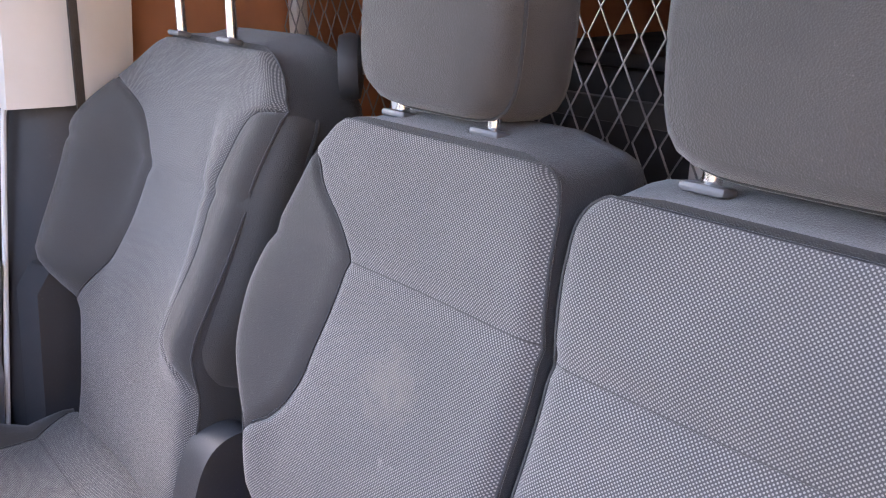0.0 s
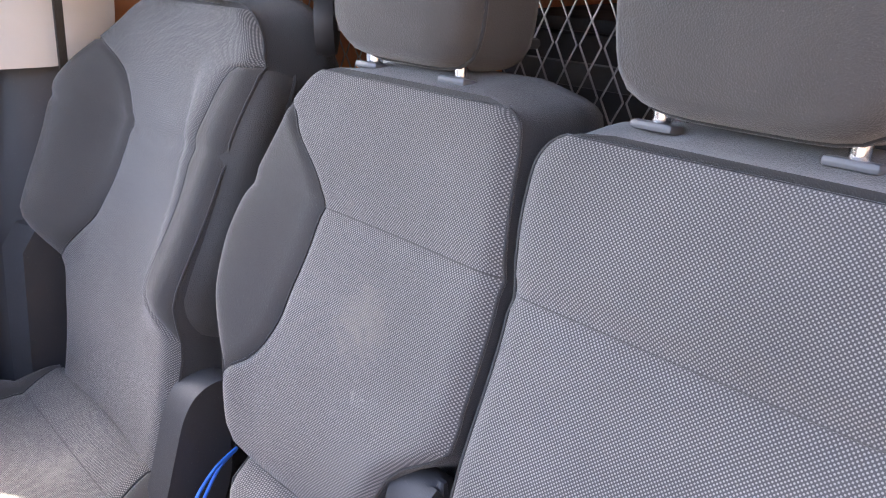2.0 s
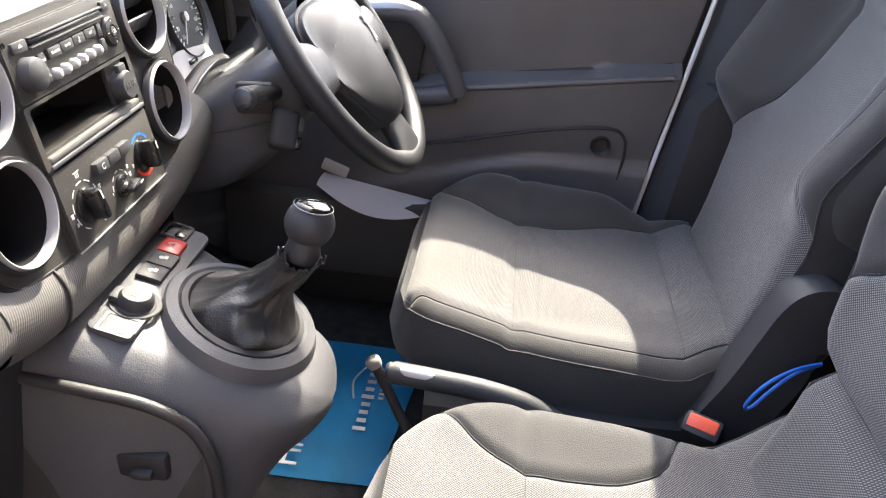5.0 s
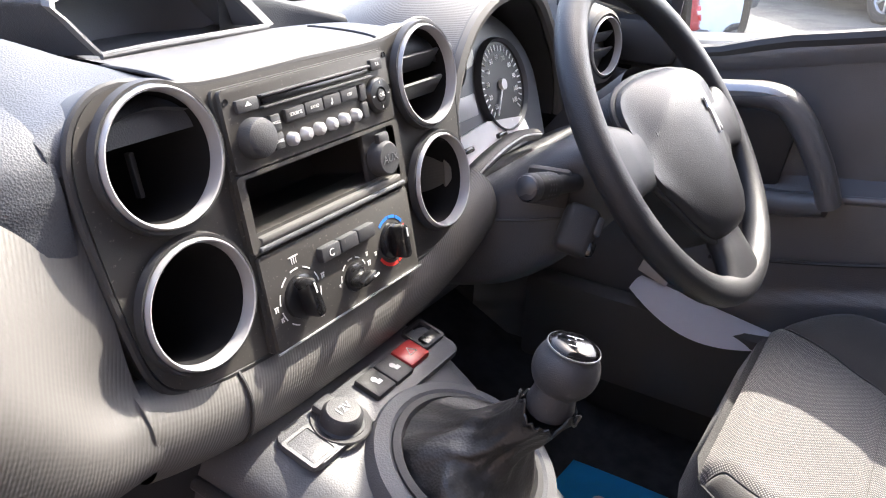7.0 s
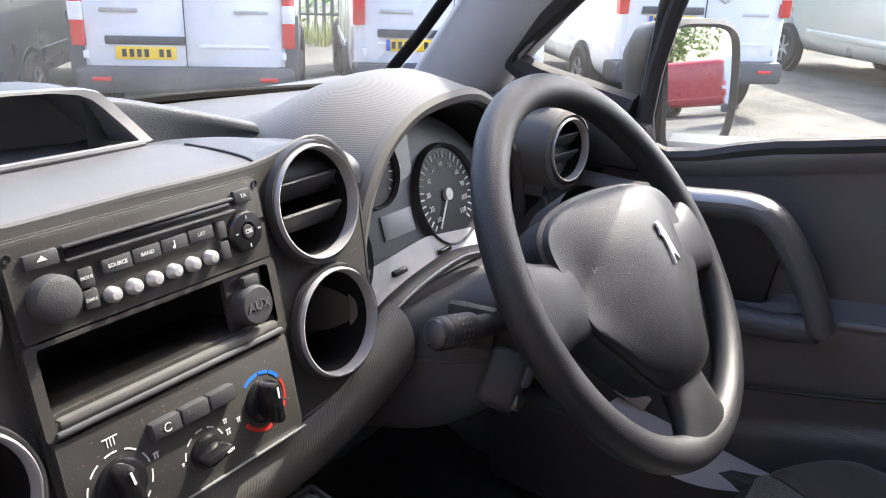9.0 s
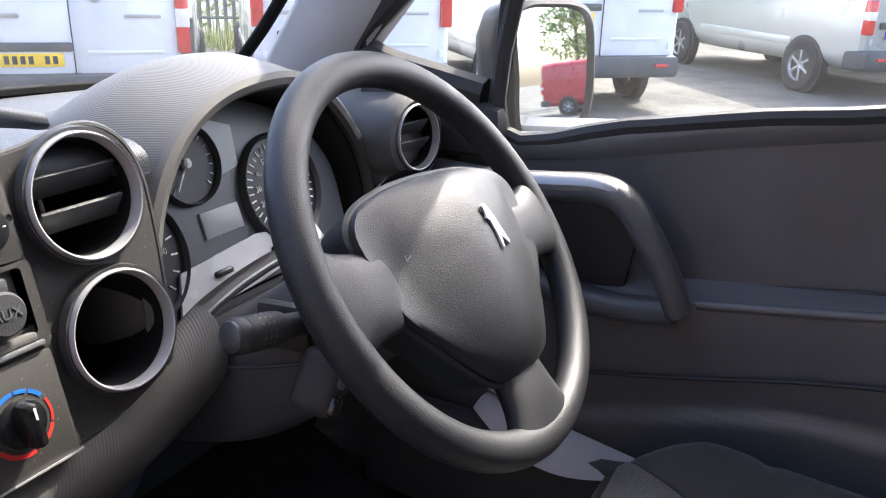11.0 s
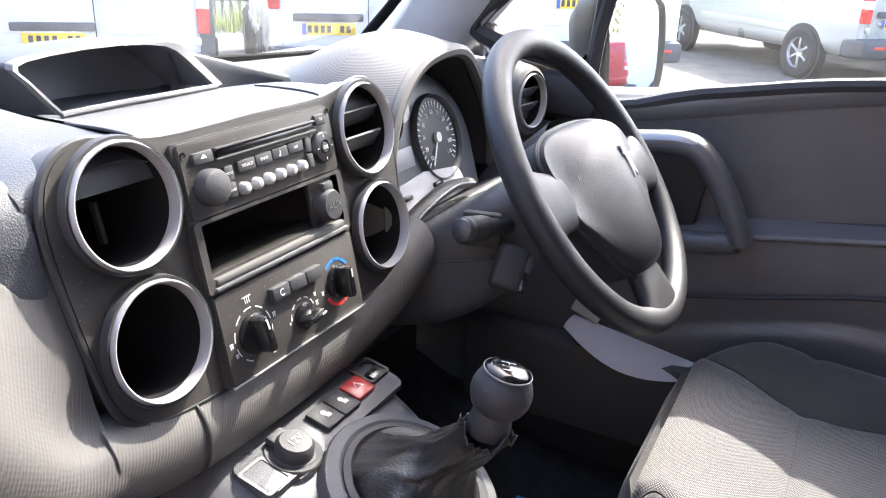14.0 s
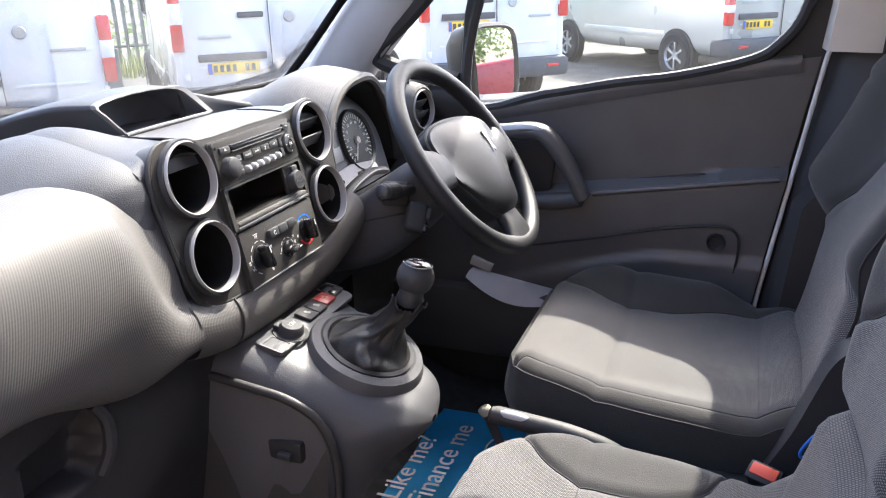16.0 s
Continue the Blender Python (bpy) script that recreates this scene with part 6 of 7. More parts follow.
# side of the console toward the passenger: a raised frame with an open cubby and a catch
# console plastic in a darker tone: the flank's shade is put into its colour
M_SHADY = plain("brown-black side plastic darkened for shade", (0.036, 0.0345, 0.0345), 0.55, grain=0.3, dust=0.1)
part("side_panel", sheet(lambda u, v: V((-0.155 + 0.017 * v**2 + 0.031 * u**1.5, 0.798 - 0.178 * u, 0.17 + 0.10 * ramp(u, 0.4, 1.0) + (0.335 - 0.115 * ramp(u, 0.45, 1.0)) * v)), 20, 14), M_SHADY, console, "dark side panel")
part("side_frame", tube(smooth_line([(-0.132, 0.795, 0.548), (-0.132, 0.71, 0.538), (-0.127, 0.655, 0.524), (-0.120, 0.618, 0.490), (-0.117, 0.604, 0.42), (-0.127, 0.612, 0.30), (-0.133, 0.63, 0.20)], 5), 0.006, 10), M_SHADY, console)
part("cubby", rbox(0.016, 0.05, 0.030, 0.005, at(-0.1240, 0.672, 0.452)), M_DARK, console)
part("cubby_catch", rbox(0.010, 0.020, 0.009, 0.003, at(-0.1365, 0.668, 0.450)), M_PLASTIC, console)

# handbrake and the seat lever beside it
hb = thing("handbrake", (0.12, 0.38, 0.3), "black handbrake lever with bright button end", "handbrake")
hl = smooth_line([(0.141, 0.474, 0.386), (0.140, 0.42, 0.382), (0.139, 0.35, 0.374), (0.136, 0.28, 0.352), (0.13, 0.18, 0.28)], 5)
part("grip", tube(hl, 0.0145, 14), M_PLASTIC, hb)
part("button", lathe([(0.0125, 0.0), (0.0125, 0.006), (0.009, 0.010), (0, 0.011)], 20, Matrix.Translation(hl[0]) @ (hl[0] - hl[2]).to_track_quat("Z", "Y").to_matrix().to_4x4()), M_PLASTIC, hb)
# sunlight on top of the black grip, modelled as a silver strip
part("grip_sunlight", tube([p + V((-0.004, 0, 0.0075)) for p in hl[1:6]], [0.006, 0.0085, 0.009, 0.0085, 0.006], 10, flat=0.9), M_SILVER, hb, "sunlight along the grip, made as a pale strip")
sv = thing("seat_lever", (0.19, 0.48, 0.25), "curved black seat lever with ribbed tip", "lever")
sp = smooth_line([(0.196, 0.512, 0.362), (0.194, 0.502, 0.345), (0.188, 0.485, 0.315), (0.17, 0.45, 0.26), (0.15, 0.40, 0.20)], 5)
part("bar", tube(sp, 0.0075, 10), M_DARK, sv)
part("ribbed_tip", tube(sp[:5], [0.008, 0.0105, 0.011, 0.0105, 0.009], 12), plain("worn pale rubber", (0.30, 0.28, 0.24), 0.6, grain=0.3), sv)

# printed paper mat on the floor, with its lettering
mat = thing("paper_mat", (0.35, 0.62, FLOOR), "blue printed paper floor mat with white lettering", "floor mat")


def crinkle(x, y):
    return FLOOR + 0.006 + 0.0025 * math.sin(9 * x + 4 * y) * math.sin(13 * y) + 0.001 * math.sin(31 * x)


bm = sheet(lambda u, v: V((0.198 + 0.345 * u, 0.462 + 0.04 * (1 - u) * (1 - v) + 0.31 * v, crinkle(0.198 + 0.345 * u, 0.46 + 0.31 * v))), 40, 30)
bmesh.ops.solidify(bm, geom=list(bm.faces), thickness=0.0008)
part("sheet", bm, M_MAT, mat)
lettering("mat_print", "Like me?", 0.060, at(0.212, 0.700, FLOOR + 0.011), M_WHITE, mat, 0.0004, "LEFT")
lettering("mat_print", "Finance me", 0.060, at(0.212, 0.643, FLOOR + 0.011), M_WHITE, mat, 0.0004, "LEFT")
for k in range(8):
    part("mat_mark", rbox(0.009, 0.021 if k in (0, 4) else 0.015, 0.0008, 0, at(0.313 + 0.020 * k, 0.548, FLOOR + 0.011)), M_WHITE, mat)
for k in range(7):
    part("mat_mark", rbox(0.0055, 0.009, 0.0008, 0, at(0.392 + 0.0115 * k, 0.526, FLOOR + 0.011)), M_WHITE, mat)
part("mat_mark", tube(smooth_line([(0.385, 0.571, FLOOR + 0.011), (0.43, 0.580, FLOOR + 0.011), (0.47, 0.566, FLOOR + 0.011)], 5), 0.0018, 6), M_WHITE, mat)

# folded paper in the door pocket
pp = thing("folded_paper", (0.66, 0.6, 0.38), "folded white paper lying in the door pocket", "paper")
bm = sheet(lambda u, v: V((0.690 - 0.058 * v * (0.25 + 0.75 * math.sin(2.6 * u + 0.25)), 0.692 - 0.215 * u + 0.010 * v, 0.402 - 0.036 * u - 0.034 * v * (0.25 + 0.75 * math.sin(2.6 * u + 0.25)) + 0.004 * math.sin(3.1 * v))), 16, 8)
bmesh.ops.solidify(bm, geom=list(bm.faces), thickness=0.004)
part("fold", bm, M_PAPER, pp)
part("clip", rbox(0.012, 0.05, 0.02, 0.002, at(0.690, 0.672, 0.413, 20)), M_HEADLINE, pp, "pale perforated tab")

# door mirror
mir = thing("door_mirror", (0.86, 0.69, 0.72), "door mirror in grey housing", "mirror")
mm = at(0.838, 0.685, 0.820) @ pose(0, 0, 0, 84, 0, -20) @ Matrix.Diagonal((0.90, 0.70, 0.85, 1))
gl = [(p.x, p.y) for p in smooth_line([(-0.078, 0.105, 0), (0, 0.118, 0), (0.06, 0.105, 0), (0.078, 0.06, 0), (0.075, -0.05, 0), (0.05, -0.10, 0), (-0.03, -0.115, 0), (-0.078, -0.095, 0), (-0.082, 0, 0)], 5, closed=True)]
M_MIRROR = plain("mirror glass", (0.85, 0.87, 0.87), 0.02, metal=1.0, vary=0.02)
part("glass", prism(gl, 0.004, mm @ at(0, 0, 0.004)), M_MIRROR, mir, "mirror glass")
part("housing", loft([[mm @ V((x * f, y * f, z)) for x, y in gl] for f, z in ((1.02, 0.0), (1.05, 0.012), (1.13, 0.008), (1.15, -0.02), (1.10, -0.06), (0.8, -0.10), (0.4, -0.115))]), plain("grey mirror housing", (0.020, 0.022, 0.024), 0.5, dust=0.15), mir)
part("arm", rbox(0.12, 0.06, 0.06, 0.015, at(0.80, 0.74, 0.745)), M_DARK, mir)

# ---- outside: a gravel yard with a row of parked vans, a fence and greenery ----
ROW, AHEAD = V((0.69, -0.724, 0)), V((0.724, 0.69, 0))
FIRST = V((4.68, 6.17, 0)) - ROW * 0.28


def ground_z(x, y):
    """The yard rises gently along the row."""
    return -0.685 + 0.010 * max(-6.0, min(9.0, (V((x, y, 0)) - FIRST).dot(ROW)))


def speckled(name, a, b, scale, bump_d=0.01, rough=0.95):
    m, nt, bs = nodes_of(name)
    tc = nt.nodes.new("ShaderNodeTexCoord")
    n1 = node(nt, "ShaderNodeTexNoise", Scale=0.45, Detail=6.0, Roughness=0.65)
    n2 = node(nt, "ShaderNodeTexVoronoi", Scale=scale)
    n3 = node(nt, "ShaderNodeTexNoise", Scale=scale * 2.3, Detail=3.0)
    for n in (n1, n2, n3):
        nt.links.new(tc.outputs["Object"], n.inputs["Vector"])
    c1 = ramp_mix(nt, n1.outputs[0], a, b, 0.42, 0.58)
    c2 = ramp_mix(nt, n3.outputs[0], (0.6, 0.6, 0.6), (1.25, 1.25, 1.25), 0.3, 0.7)
    mx = nt.nodes.new("ShaderNodeMixRGB")
    mx.blend_type, mx.inputs[0].default_value = "MULTIPLY", 1.0
    nt.links.new(c1, mx.inputs[1])
    nt.links.new(c2, mx.inputs[2])
    nt.links.new(mx.outputs[0], bs.inputs["Base Color"])
    bs.inputs["Roughness"].default_value = rough
    bp = node(nt, "ShaderNodeBump", Strength=0.8, Distance=bump_d)
    nt.links.new(n2.outputs[0], bp.inputs["Height"])
    nt.links.new(bp.outputs[0], bs.inputs["Normal"])
    return m


def yard(u, v):
    a, b = (u - 0.5) * 2, (v - 0.5) * 2
    x, y = 200 * a**3 + 6 * a, 200 * b**3 + 6 * b
    return (x, y, ground_z(x, y))


ground = tagged(part("ground", sheet(yard, 80, 80), speckled("gravel yard", (0.050, 0.049, 0.046), (0.125, 0.119, 0.105), 28.0)), "grey and pale gravel yard", "ground", kind="structure")

M_VAN = plain("white van paint", (0.74, 0.75, 0.77), 0.28, coat=0.5, vary=0.03, vary_size=2)
M_VANSILVER = plain("silver-grey van paint", (0.46, 0.48, 0.46), 0.3, metal=0.3, coat=0.5, vary=0.04, vary_size=2)
M_BUMPER = plain("grey bumper plastic", (0.06, 0.063, 0.068), 0.6, vary=0.15, vary_size=6)
M_LAMP = plain("red lamp lens", (0.62, 0.02, 0.02), 0.15, coat=0.6, vary=0.1)
M_LENS = plain("clear lamp lens", (0.75, 0.72, 0.72), 0.15, coat=0.6)
M_PLATE = plain("yellow plate", (0.85, 0.55, 0.02), 0.4, vary=0.03)
M_PLATEBLUE = plain("blue plate band", (0.02, 0.09, 0.5), 0.4)
M_INK = plain("black ink", (0.02, 0.02, 0.02), 0.5)
M_TYRE = plain("tyre rubber", (0.025, 0.025, 0.026), 0.85, vary=0.2)
M_ALLOY = plain("grey wheel rim", (0.45, 0.46, 0.47), 0.35, metal=0.7)
M_TINT = plain("dark tinted glass", (0.02, 0.025, 0.03), 0.06, coat=0.5)


def van(centre, paint, label, plate_side=0, band=True, height=1.97, length=4.9, lamp_tall=0.42, dark_corner=False, handle=True, plate_x=-0.38, plate_z=0.74, lamp_z=0.84):
    """A panel van that shows its rear doors; local x across, y to its nose, z up from the ground."""
    z0 = ground_z(centre.x, centre.y)
    m = Matrix(((ROW.x, AHEAD.x, 0, centre.x), (ROW.y, AHEAD.y, 0, centre.y), (0, 0, 1, z0), (0, 0, 0, 1)))
    t = thing("parked_van", (centre.x, centre.y, z0), label, "van", "row of parked vans")
    rings = []
    for y, w, lo, hi, r in ((0.0, 0.90, 0.44, height - 0.10, 0.16), (0.04, 0.945, 0.40, height - 0.04, 0.18), (0.35, 0.97, 0.36, height, 0.20), (length * 0.6, 0.975, 0.34, height, 0.20), (length * 0.72, 0.96, 0.34, height - 0.06, 0.25), (length * 0.84, 0.93, 0.34, 1.30, 0.2), (length * 0.97, 0.88, 0.36, 1.05, 0.2), (length, 0.80, 0.42, 0.85, 0.15)):
        rings.append([m @ V((x, y, z)) for x, z in round_rect(2 * w, hi - lo, r, 5, 0, (hi + lo) / 2)])
    part("body", loft(rings), paint, t)
    for sx in (-1, 1):
        d = part("rear_door", prism(round_rect(0.83, height - 0.72, 0.07, 5, sx * 0.425, (height + 0.48) / 2), 0.03, m @ at(0, -0.012, 0) @ pose(0, 0, 0, 90, 0, 0), bevel=0.012), paint, t)
        part("door_swage", rbox(0.62, 0.012, 0.03, 0.006, m @ at(sx * 0.42, -0.022, 0.80)), paint, d)
        part("hinge", rbox(0.05, 0.03, 0.07, 0.008, m @ at(sx * 0.855, -0.015, 1.25)), paint, d)
        part("hinge", rbox(0.05, 0.03, 0.07, 0.008, m @ at(sx * 0.855, -0.015, 0.72)), paint, d)
        lampz = lamp_z + 0.06
        part("tail_lamp", rbox(0.115, 0.10, lamp_tall, 0.02, m @ at(sx * 0.905, -0.005, lampz + lamp_tall / 2 - 0.06)), M_LAMP, t, "red tail lamp")
        part("lamp_lens", rbox(0.118, 0.104, lamp_tall * 0.28, 0.015, m @ at(sx * 0.905, -0.006, lampz + lamp_tall * 0.40)), M_LENS, t, "clear lamp lens")
        if dark_corner:
            part("corner_trim", rbox(0.13, 0.12, 0.62, 0.02, m @ at(sx * 0.93, 0.03, 0.78)), M_BUMPER, t, "dark corner trim")
        part("reflector", rbox(0.16, 0.02, 0.035, 0.006, m @ at(sx * 0.72, -0.125, 0.52)), M_LAMP, t)
    part("door_gap", rbox(0.008, 0.012, height - 0.75, 0, m @ at(0, -0.036, (height + 0.48) / 2)), M_INK, t)
    part("bumper", loft([[m @ V((x * 0.98, y, z)) for x, z in round_rect(1.96 * w, h, 0.05, 4, 0, 0.50)] for y, w, h in ((-0.12, 0.95, 0.16), (-0.10, 0.98, 0.22), (0.05, 1.0, 0.26), (0.25, 1.0, 0.25))]), M_BUMPER, t)
    px = plate_x * abs(plate_side)
    if handle:
        part("handle_bar", rbox(0.68, 0.03, 0.075, 0.012, m @ at(px, -0.03, plate_z + 0.108)), M_BUMPER, t, "dark plate-lamp bar")
        part("door_handle", rbox(0.26, 0.04, 0.055, 0.015, m @ at(-0.18, -0.04, 1.30)), M_BUMPER, t, "dark door handle")
    part("badge", lathe([(0, 0.012), (0.05, 0.01), (0.06, 0.0)], 20, m @ at(0.21, -0.03, 1.27) @ pose(0, 0, 0, 90, 0, 0)), M_ALLOY, t)
    part("badge_bar", rbox(0.30, 0.006, 0.03, 0.002, m @ at(0.58, -0.024, 1.10)), M_ALLOY, t)
    part("badge_bar", rbox(0.32, 0.006, 0.04, 0.002, m @ at(-0.55, -0.024, 1.10)), M_ALLOY, t)
    pl = part("number_plate", rbox(0.52, 0.008, 0.112, 0.004, m @ at(px, -0.03, plate_z)), M_PLATE, t, "yellow rear plate with plain bars")
    for k in range(7):
        if k != 4:
            part("plate_bar", rbox(0.038, 0.003, 0.068, 0, m @ at(px - 0.20 + 0.063 * k + 0.015, -0.035, plate_z)), M_INK, pl)
    if band:
        part("plate_band", rbox(0.04, 0.003, 0.104, 0, m @ at(px - 0.237, -0.035, plate_z)), M_PLATEBLUE, pl)
    for sx in (-1, 1):
        for y in (0.95, length - 1.0):
            wm = m @ at(sx * 0.93, y, 0.335) @ pose(0, 0, 0, 0, 90, 0)
            w = part("wheel", lathe([(0.20, -0.09), (0.30, -0.10), (0.335, -0.07), (0.335, 0.07), (0.30, 0.10), (0.20, 0.09)], 36, wm), M_TYRE, t)
            part("rim", joined(lathe([(0.0, 0.05 * sx), (0.06, 0.06 * sx), (0.07, 0.03 * sx), (0.19, 0.05 * sx), (0.21, 0.092 * sx)], 30, wm), *[rbox(0.15, 0.035, 0.03, 0.008, wm @ pose(0, 0, 0.06 * sx, 0, 0, a) @ at(0.12, 0, 0)) for a in range(0, 360, 60)]), M_ALLOY, w)
            # no arch is cut: a black disc on the body paints its shade
            part("arch_shade_disc", lathe([(0.39, -0.05 * sx), (0.385, 0.052 * sx), (0.0, 0.051 * sx)], 30, wm), M_INK, t, "black disc that stands for the wheel arch shade")
        part("side_window", rbox(0.012, 0.75, 0.42, 0.03, m @ at(sx * 0.962, length * 0.70, 1.42)), M_TINT, t)
        part("side_strip", rbox(0.02, length * 0.44, 0.10, 0.008, m @ at(sx * 0.975, length * 0.47, 0.62)), M_BUMPER if dark_corner else paint, t)
    return t


van(FIRST, M_VAN, "white panel van with yellow plate seen from behind", plate_side=-1, band=False, dark_corner=True, plate_x=-0.345, plate_z=0.737, lamp_z=0.79, lamp_tall=0.60)
van(FIRST + ROW * 2.46 + AHEAD * 0.25, M_VAN, "white panel van with blue-banded yellow plate", plate_side=-1, lamp_tall=0.75, plate_x=-0.39, plate_z=0.79, lamp_z=0.97)
van(FIRST + ROW * 5.19 + AHEAD * 0.55, M_VAN, "white panel van with tall red tail lamps", plate_side=-1, lamp_tall=0.45, lamp_z=1.08, plate_x=-0.36, plate_z=1.02)
van(FIRST + ROW * 9.55 + AHEAD * 0.5, M_VANSILVER, "silver-grey panel van on dark tyres", plate_side=-1, lamp_tall=0.4, lamp_z=0.80, plate_x=-0.42, plate_z=0.80)
van(FIRST + ROW * 12.1 + AHEAD * 0.5, M_VAN, "white panel van at the end of the row", plate_side=0)
van(FIRST - ROW * 2.5 - AHEAD * 0.3, plain("dark grey van paint", (0.10, 0.105, 0.11), 0.3, coat=0.5, vary=0.04, vary_size=2), "dark grey van beside the white one", plate_side=0, lamp_z=1.0)

# unseen wall behind the viewer, added to cut light through the open doorway
tagged(part("wall_light_block", rbox(0.3, 16, 3.4, 0.02, at(-3.4, 1.0, 1.0)), speckled("dark brick yard wall", (0.10, 0.075, 0.06), (0.20, 0.15, 0.115), 9.0)), "added brown brick wall that cuts light from the passenger side", "wall", kind="structure")

# palisade fence with shrubs
fence = thing("palisade_fence", tuple(FIRST + AHEAD * 8.5 + V((0, 0, -0.6))), "grey-green steel palisade fence behind the vans", "fence", kind="structure")
M_FENCE = plain("weathered steel", (0.16, 0.17, 0.15), 0.6, metal=0.3, vary=0.2)
proto = None
for k in range(-60, 190):
    c = FIRST + AHEAD * 8.5 + ROW * (0.155 * k)
    z = ground_z(c.x, c.y)
    m = Matrix(((ROW.x, AHEAD.x, 0, c.x), (ROW.y, AHEAD.y, 0, c.y), (0, 0, 1, z), (0, 0, 0, 1)))
    if proto is None:
        bm = loft([[V((x, y, zz)) for x, y in ((-0.035, 0.0), (-0.02, 0.02), (0.02, 0.02), (0.035, 0.0), (0.02, 0.012), (-0.02, 0.012))] for zz in (0, 2.1)] + [[V((x * 0.2, y, 2.28)) for x, y in ((-0.035, 0.0), (-0.02, 0.02), (0.02, 0.02), (0.035, 0.0), (0.02, 0.012), (-0.02, 0.012))]])
        proto = part("pale", bm, M_FENCE, fence)
        ob = proto
    else:
        ob = new("pale", proto.data)
        ob.parent = fence
        ob.matrix_parent_inverse = fence.matrix_basis.inverted()
    ob.matrix_basis = m
for h in (0.4, 1.8):
    a, b = FIRST + AHEAD * 8.53 - ROW * 9.5, FIRST + AHEAD * 8.53 + ROW * 29.5
    part("rail", tube([a + V((0, 0, ground_z(a.x, a.y) + h)), FIRST + AHEAD * 8.53 + V((0, 0, -0.62 + h)), b + V((0, 0, ground_z(b.x, b.y) + h))], 0.03, 6), M_FENCE, fence)


def leaf_mat(name, a, b):
    m, nt, bs = nodes_of(name)
    g = nt.nodes.new("ShaderNodeNewGeometry")
    nt.links.new(ramp_mix(nt, g.outputs["Random Per Island"], a, b, 0.0, 1.0), bs.inputs["Base Color"])
    bs.inputs["Roughness"].default_value = 0.55
    bs.inputs["Transmission Weight"].default_value = 0.0
    return m


M_LEAF = leaf_mat("shrub leaves", (0.06, 0.13, 0.02), (0.20, 0.30, 0.05))
M_GRASS = leaf_mat("dry grass", (0.14, 0.20, 0.04), (0.42, 0.40, 0.14))
M_BARK = plain("grey-brown bark", (0.12, 0.09, 0.06), 0.9, vary=0.3, vary_size=12)


def leaves(places, size, rng):
    verts, faces = [], []
    for p in places:
        u = V((rng.uniform(-1, 1), rng.uniform(-1, 1), rng.uniform(-1, 1))).normalized()
        w = u.orthogonal().normalized()
        s = size * rng.uniform(0.6, 1.4)
        n = len(verts)
        verts += [p - u * s, p + w * s * 0.45, p + u * s, p - w * s * 0.45]
        faces.append((n, n + 1, n + 2, n + 3))
    me = bpy.data.meshes.new("leaves")
    me.from_pydata(verts, [], faces)
    bm = bmesh.new()
    bm.from_mesh(me)
    bpy.data.meshes.remove(me)
    return bm


rng = random.Random(4)
places = []
for k in range(70):
    c = FIRST + AHEAD * (9.3 + rng.uniform(-0.2, 1.5)) + ROW * rng.uniform(-9, 28)
    z = ground_z(c.x, c.y)
    r, h = rng.uniform(0.5, 1.1), rng.uniform(0.9, 2.2)
    for _ in range(230):
        a, b, q = rng.uniform(0, 6.283), rng.uniform(-1, 1), rng.uniform(0.75, 1.0)
        places.append(V((c.x + r * q * math.cos(a) * math.sqrt(1 - b * b), c.y + r * q * math.sin(a) * math.sqrt(1 - b * b), z + h * 0.5 + h * 0.5 * q * b)))
tagged(part("hedge", leaves(places, 0.085, rng), M_LEAF), "overgrown green hedge behind the fence", "hedge", kind="stuff")
bm = bmesh.new()
blades_v, blades_f = [], []
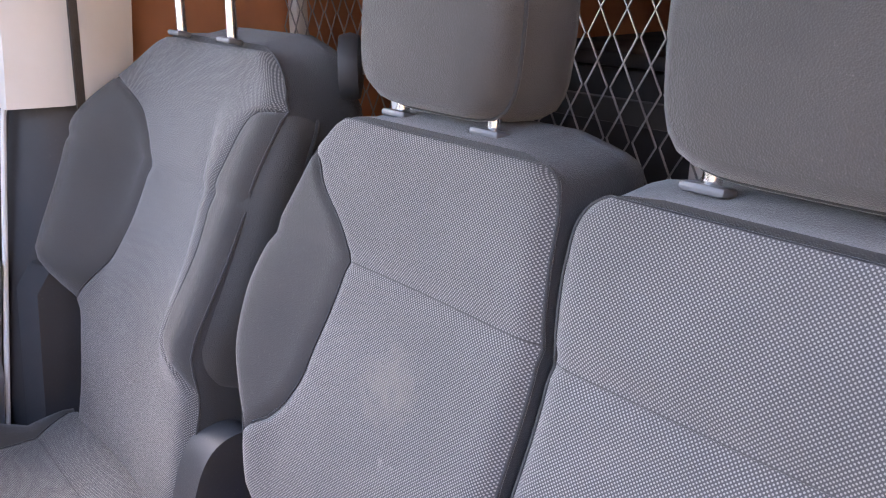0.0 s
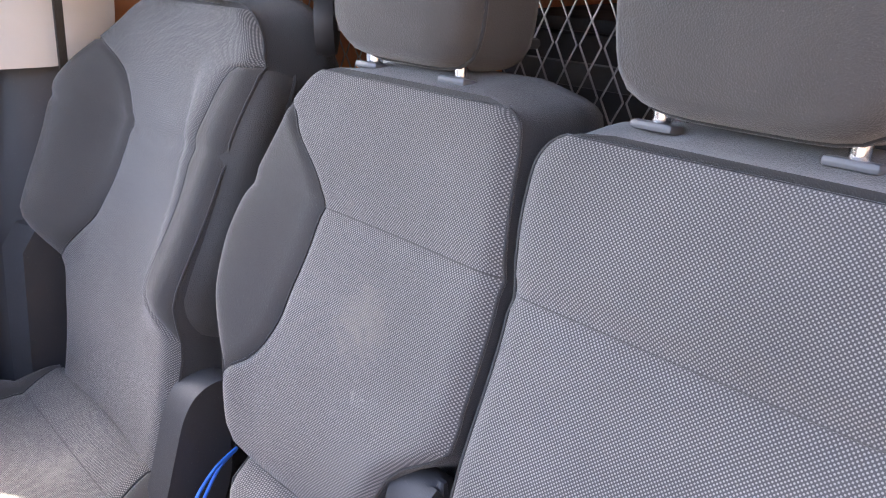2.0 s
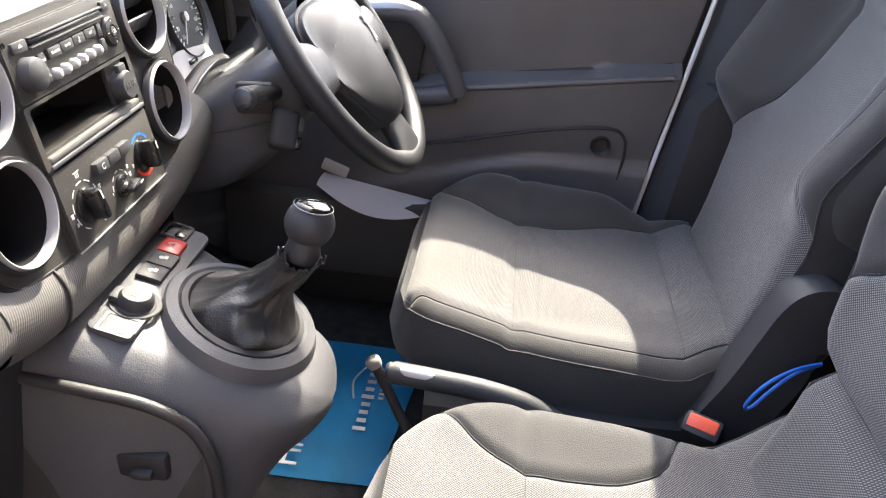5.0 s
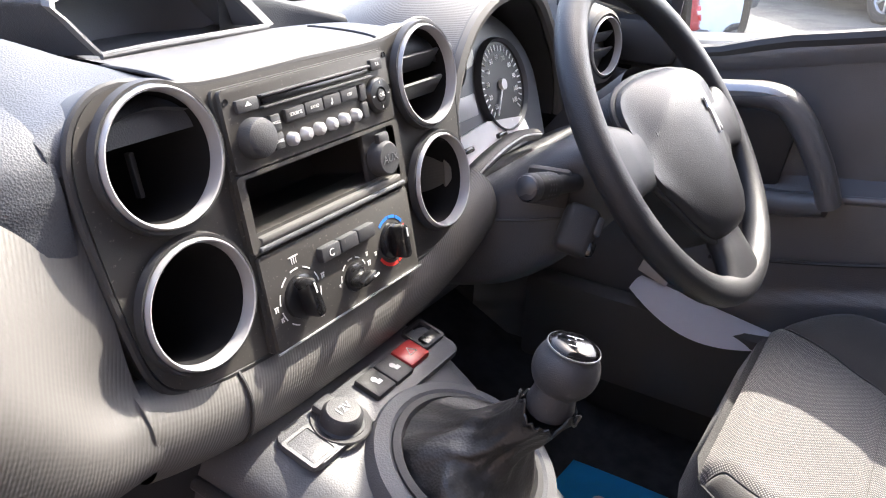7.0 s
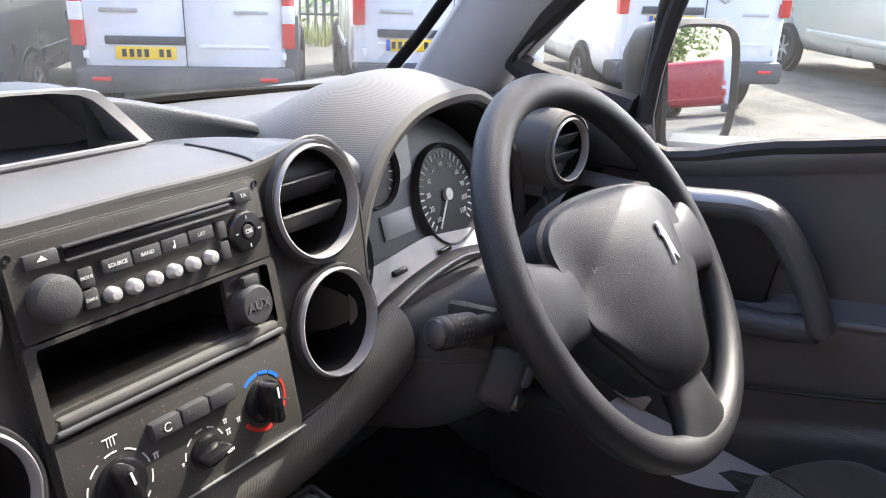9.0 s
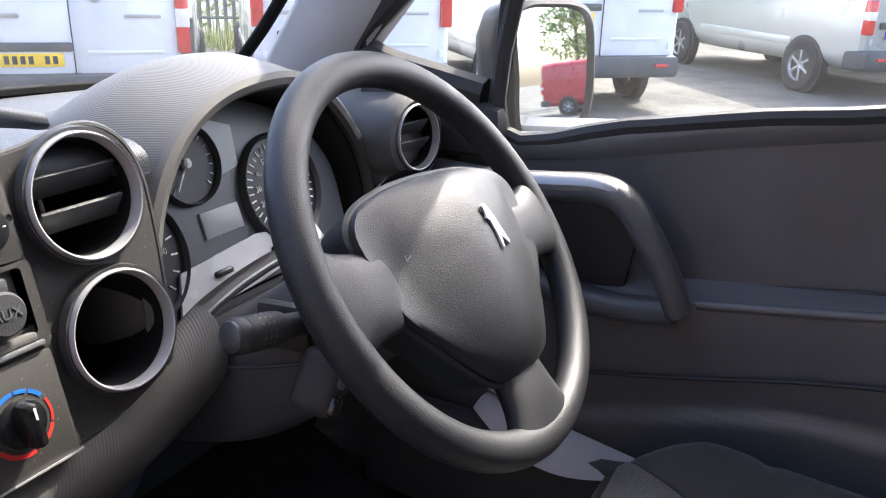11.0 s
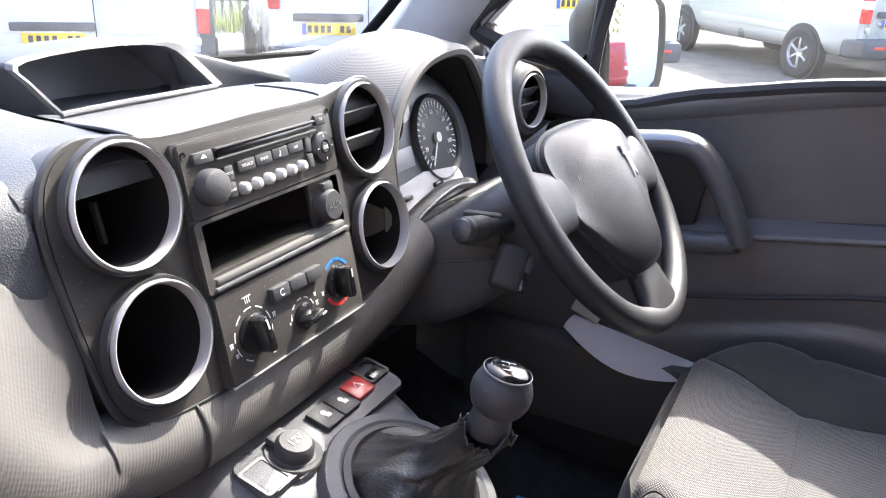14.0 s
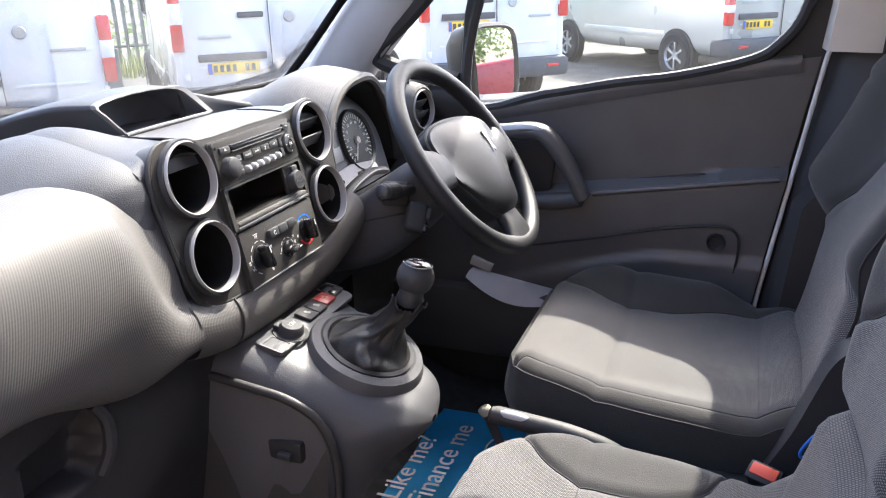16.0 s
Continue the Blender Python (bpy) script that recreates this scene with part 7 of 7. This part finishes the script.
for _ in range(9000):
    c = FIRST + AHEAD * (7.9 + rng.uniform(-0.9, 0.8)) + ROW * rng.uniform(-9, 24)
    z, h, a = ground_z(c.x, c.y), rng.uniform(0.12, 0.55), rng.uniform(0, 6.283)
    d, lean = V((math.cos(a), math.sin(a), 0)) * 0.012, V((rng.uniform(-1, 1), rng.uniform(-1, 1), 0)) * 0.12
    n = len(blades_v)
    blades_v += [V((c.x, c.y, z)) - d, V((c.x, c.y, z)) + d, V((c.x, c.y, z + h)) + lean]
    blades_f.append((n, n + 1, n + 2))
me = bpy.data.meshes.new("grass")
me.from_pydata(blades_v, [], blades_f)
bm.from_mesh(me)
tagged(part("tall_grass", bm, M_GRASS), "tall yellow-green grass along the fence", "grass", kind="stuff")


def tree(x, y, h, seed):
    r = random.Random(seed)
    z = ground_z(x, y)
    t = thing("tree", (x, y, z), "leafy green tree at the edge of the yard", "tree", "trees")
    trunk = [V((x, y, z)), V((x + 0.1, y, z + h * 0.3)), V((x, y + 0.1, z + h * 0.6)), V((x, y, z + h * 0.9))]
    part("trunk", tube(smooth_line(trunk, 4), [0.16 - 0.011 * i for i in range(13)], 8), M_BARK, t)
    pts = []
    for k in range(26):
        a, b = r.uniform(0, 6.283), r.uniform(0.3, 1.0)
        c = V((x + math.cos(a) * h * 0.26 * r.random() * (1.3 - b), y + math.sin(a) * h * 0.26 * r.random() * (1.3 - b), z + h * b))
        part("limb", tube([V((x, y, z + h * b * 0.7)), (V((x, y, z + h * b * 0.8)) + c) / 2, c], [0.05, 0.03, 0.01], 6), M_BARK, t) if k < 9 else None
        q = h * r.uniform(0.07, 0.14)
        for _ in range(170):
            u = V((r.gauss(0, 1), r.gauss(0, 1), r.gauss(0, 0.8))).normalized() * q * r.uniform(0.6, 1.05)
            pts.append(c + u)
    part("crown", leaves(pts, 0.11, r), M_LEAF, t)
    return t


# what the door mirror shows, behind the van
tree(21.0, -33.0, 8.5, 1)
tree(14.5, -35.0, 9.5, 2)
tree(25.0, -27.0, 7.5, 3)

# parked behind, towards the yard's edge
van(V((15.5, -26.0, 0)), plain("red van paint", (0.42, 0.02, 0.03), 0.3, coat=0.5), "dark red van parked further back in the yard", plate_side=0)
van(V((14.2, -18.5, 0)), M_VAN, "white van parked behind in the yard", plate_side=0)
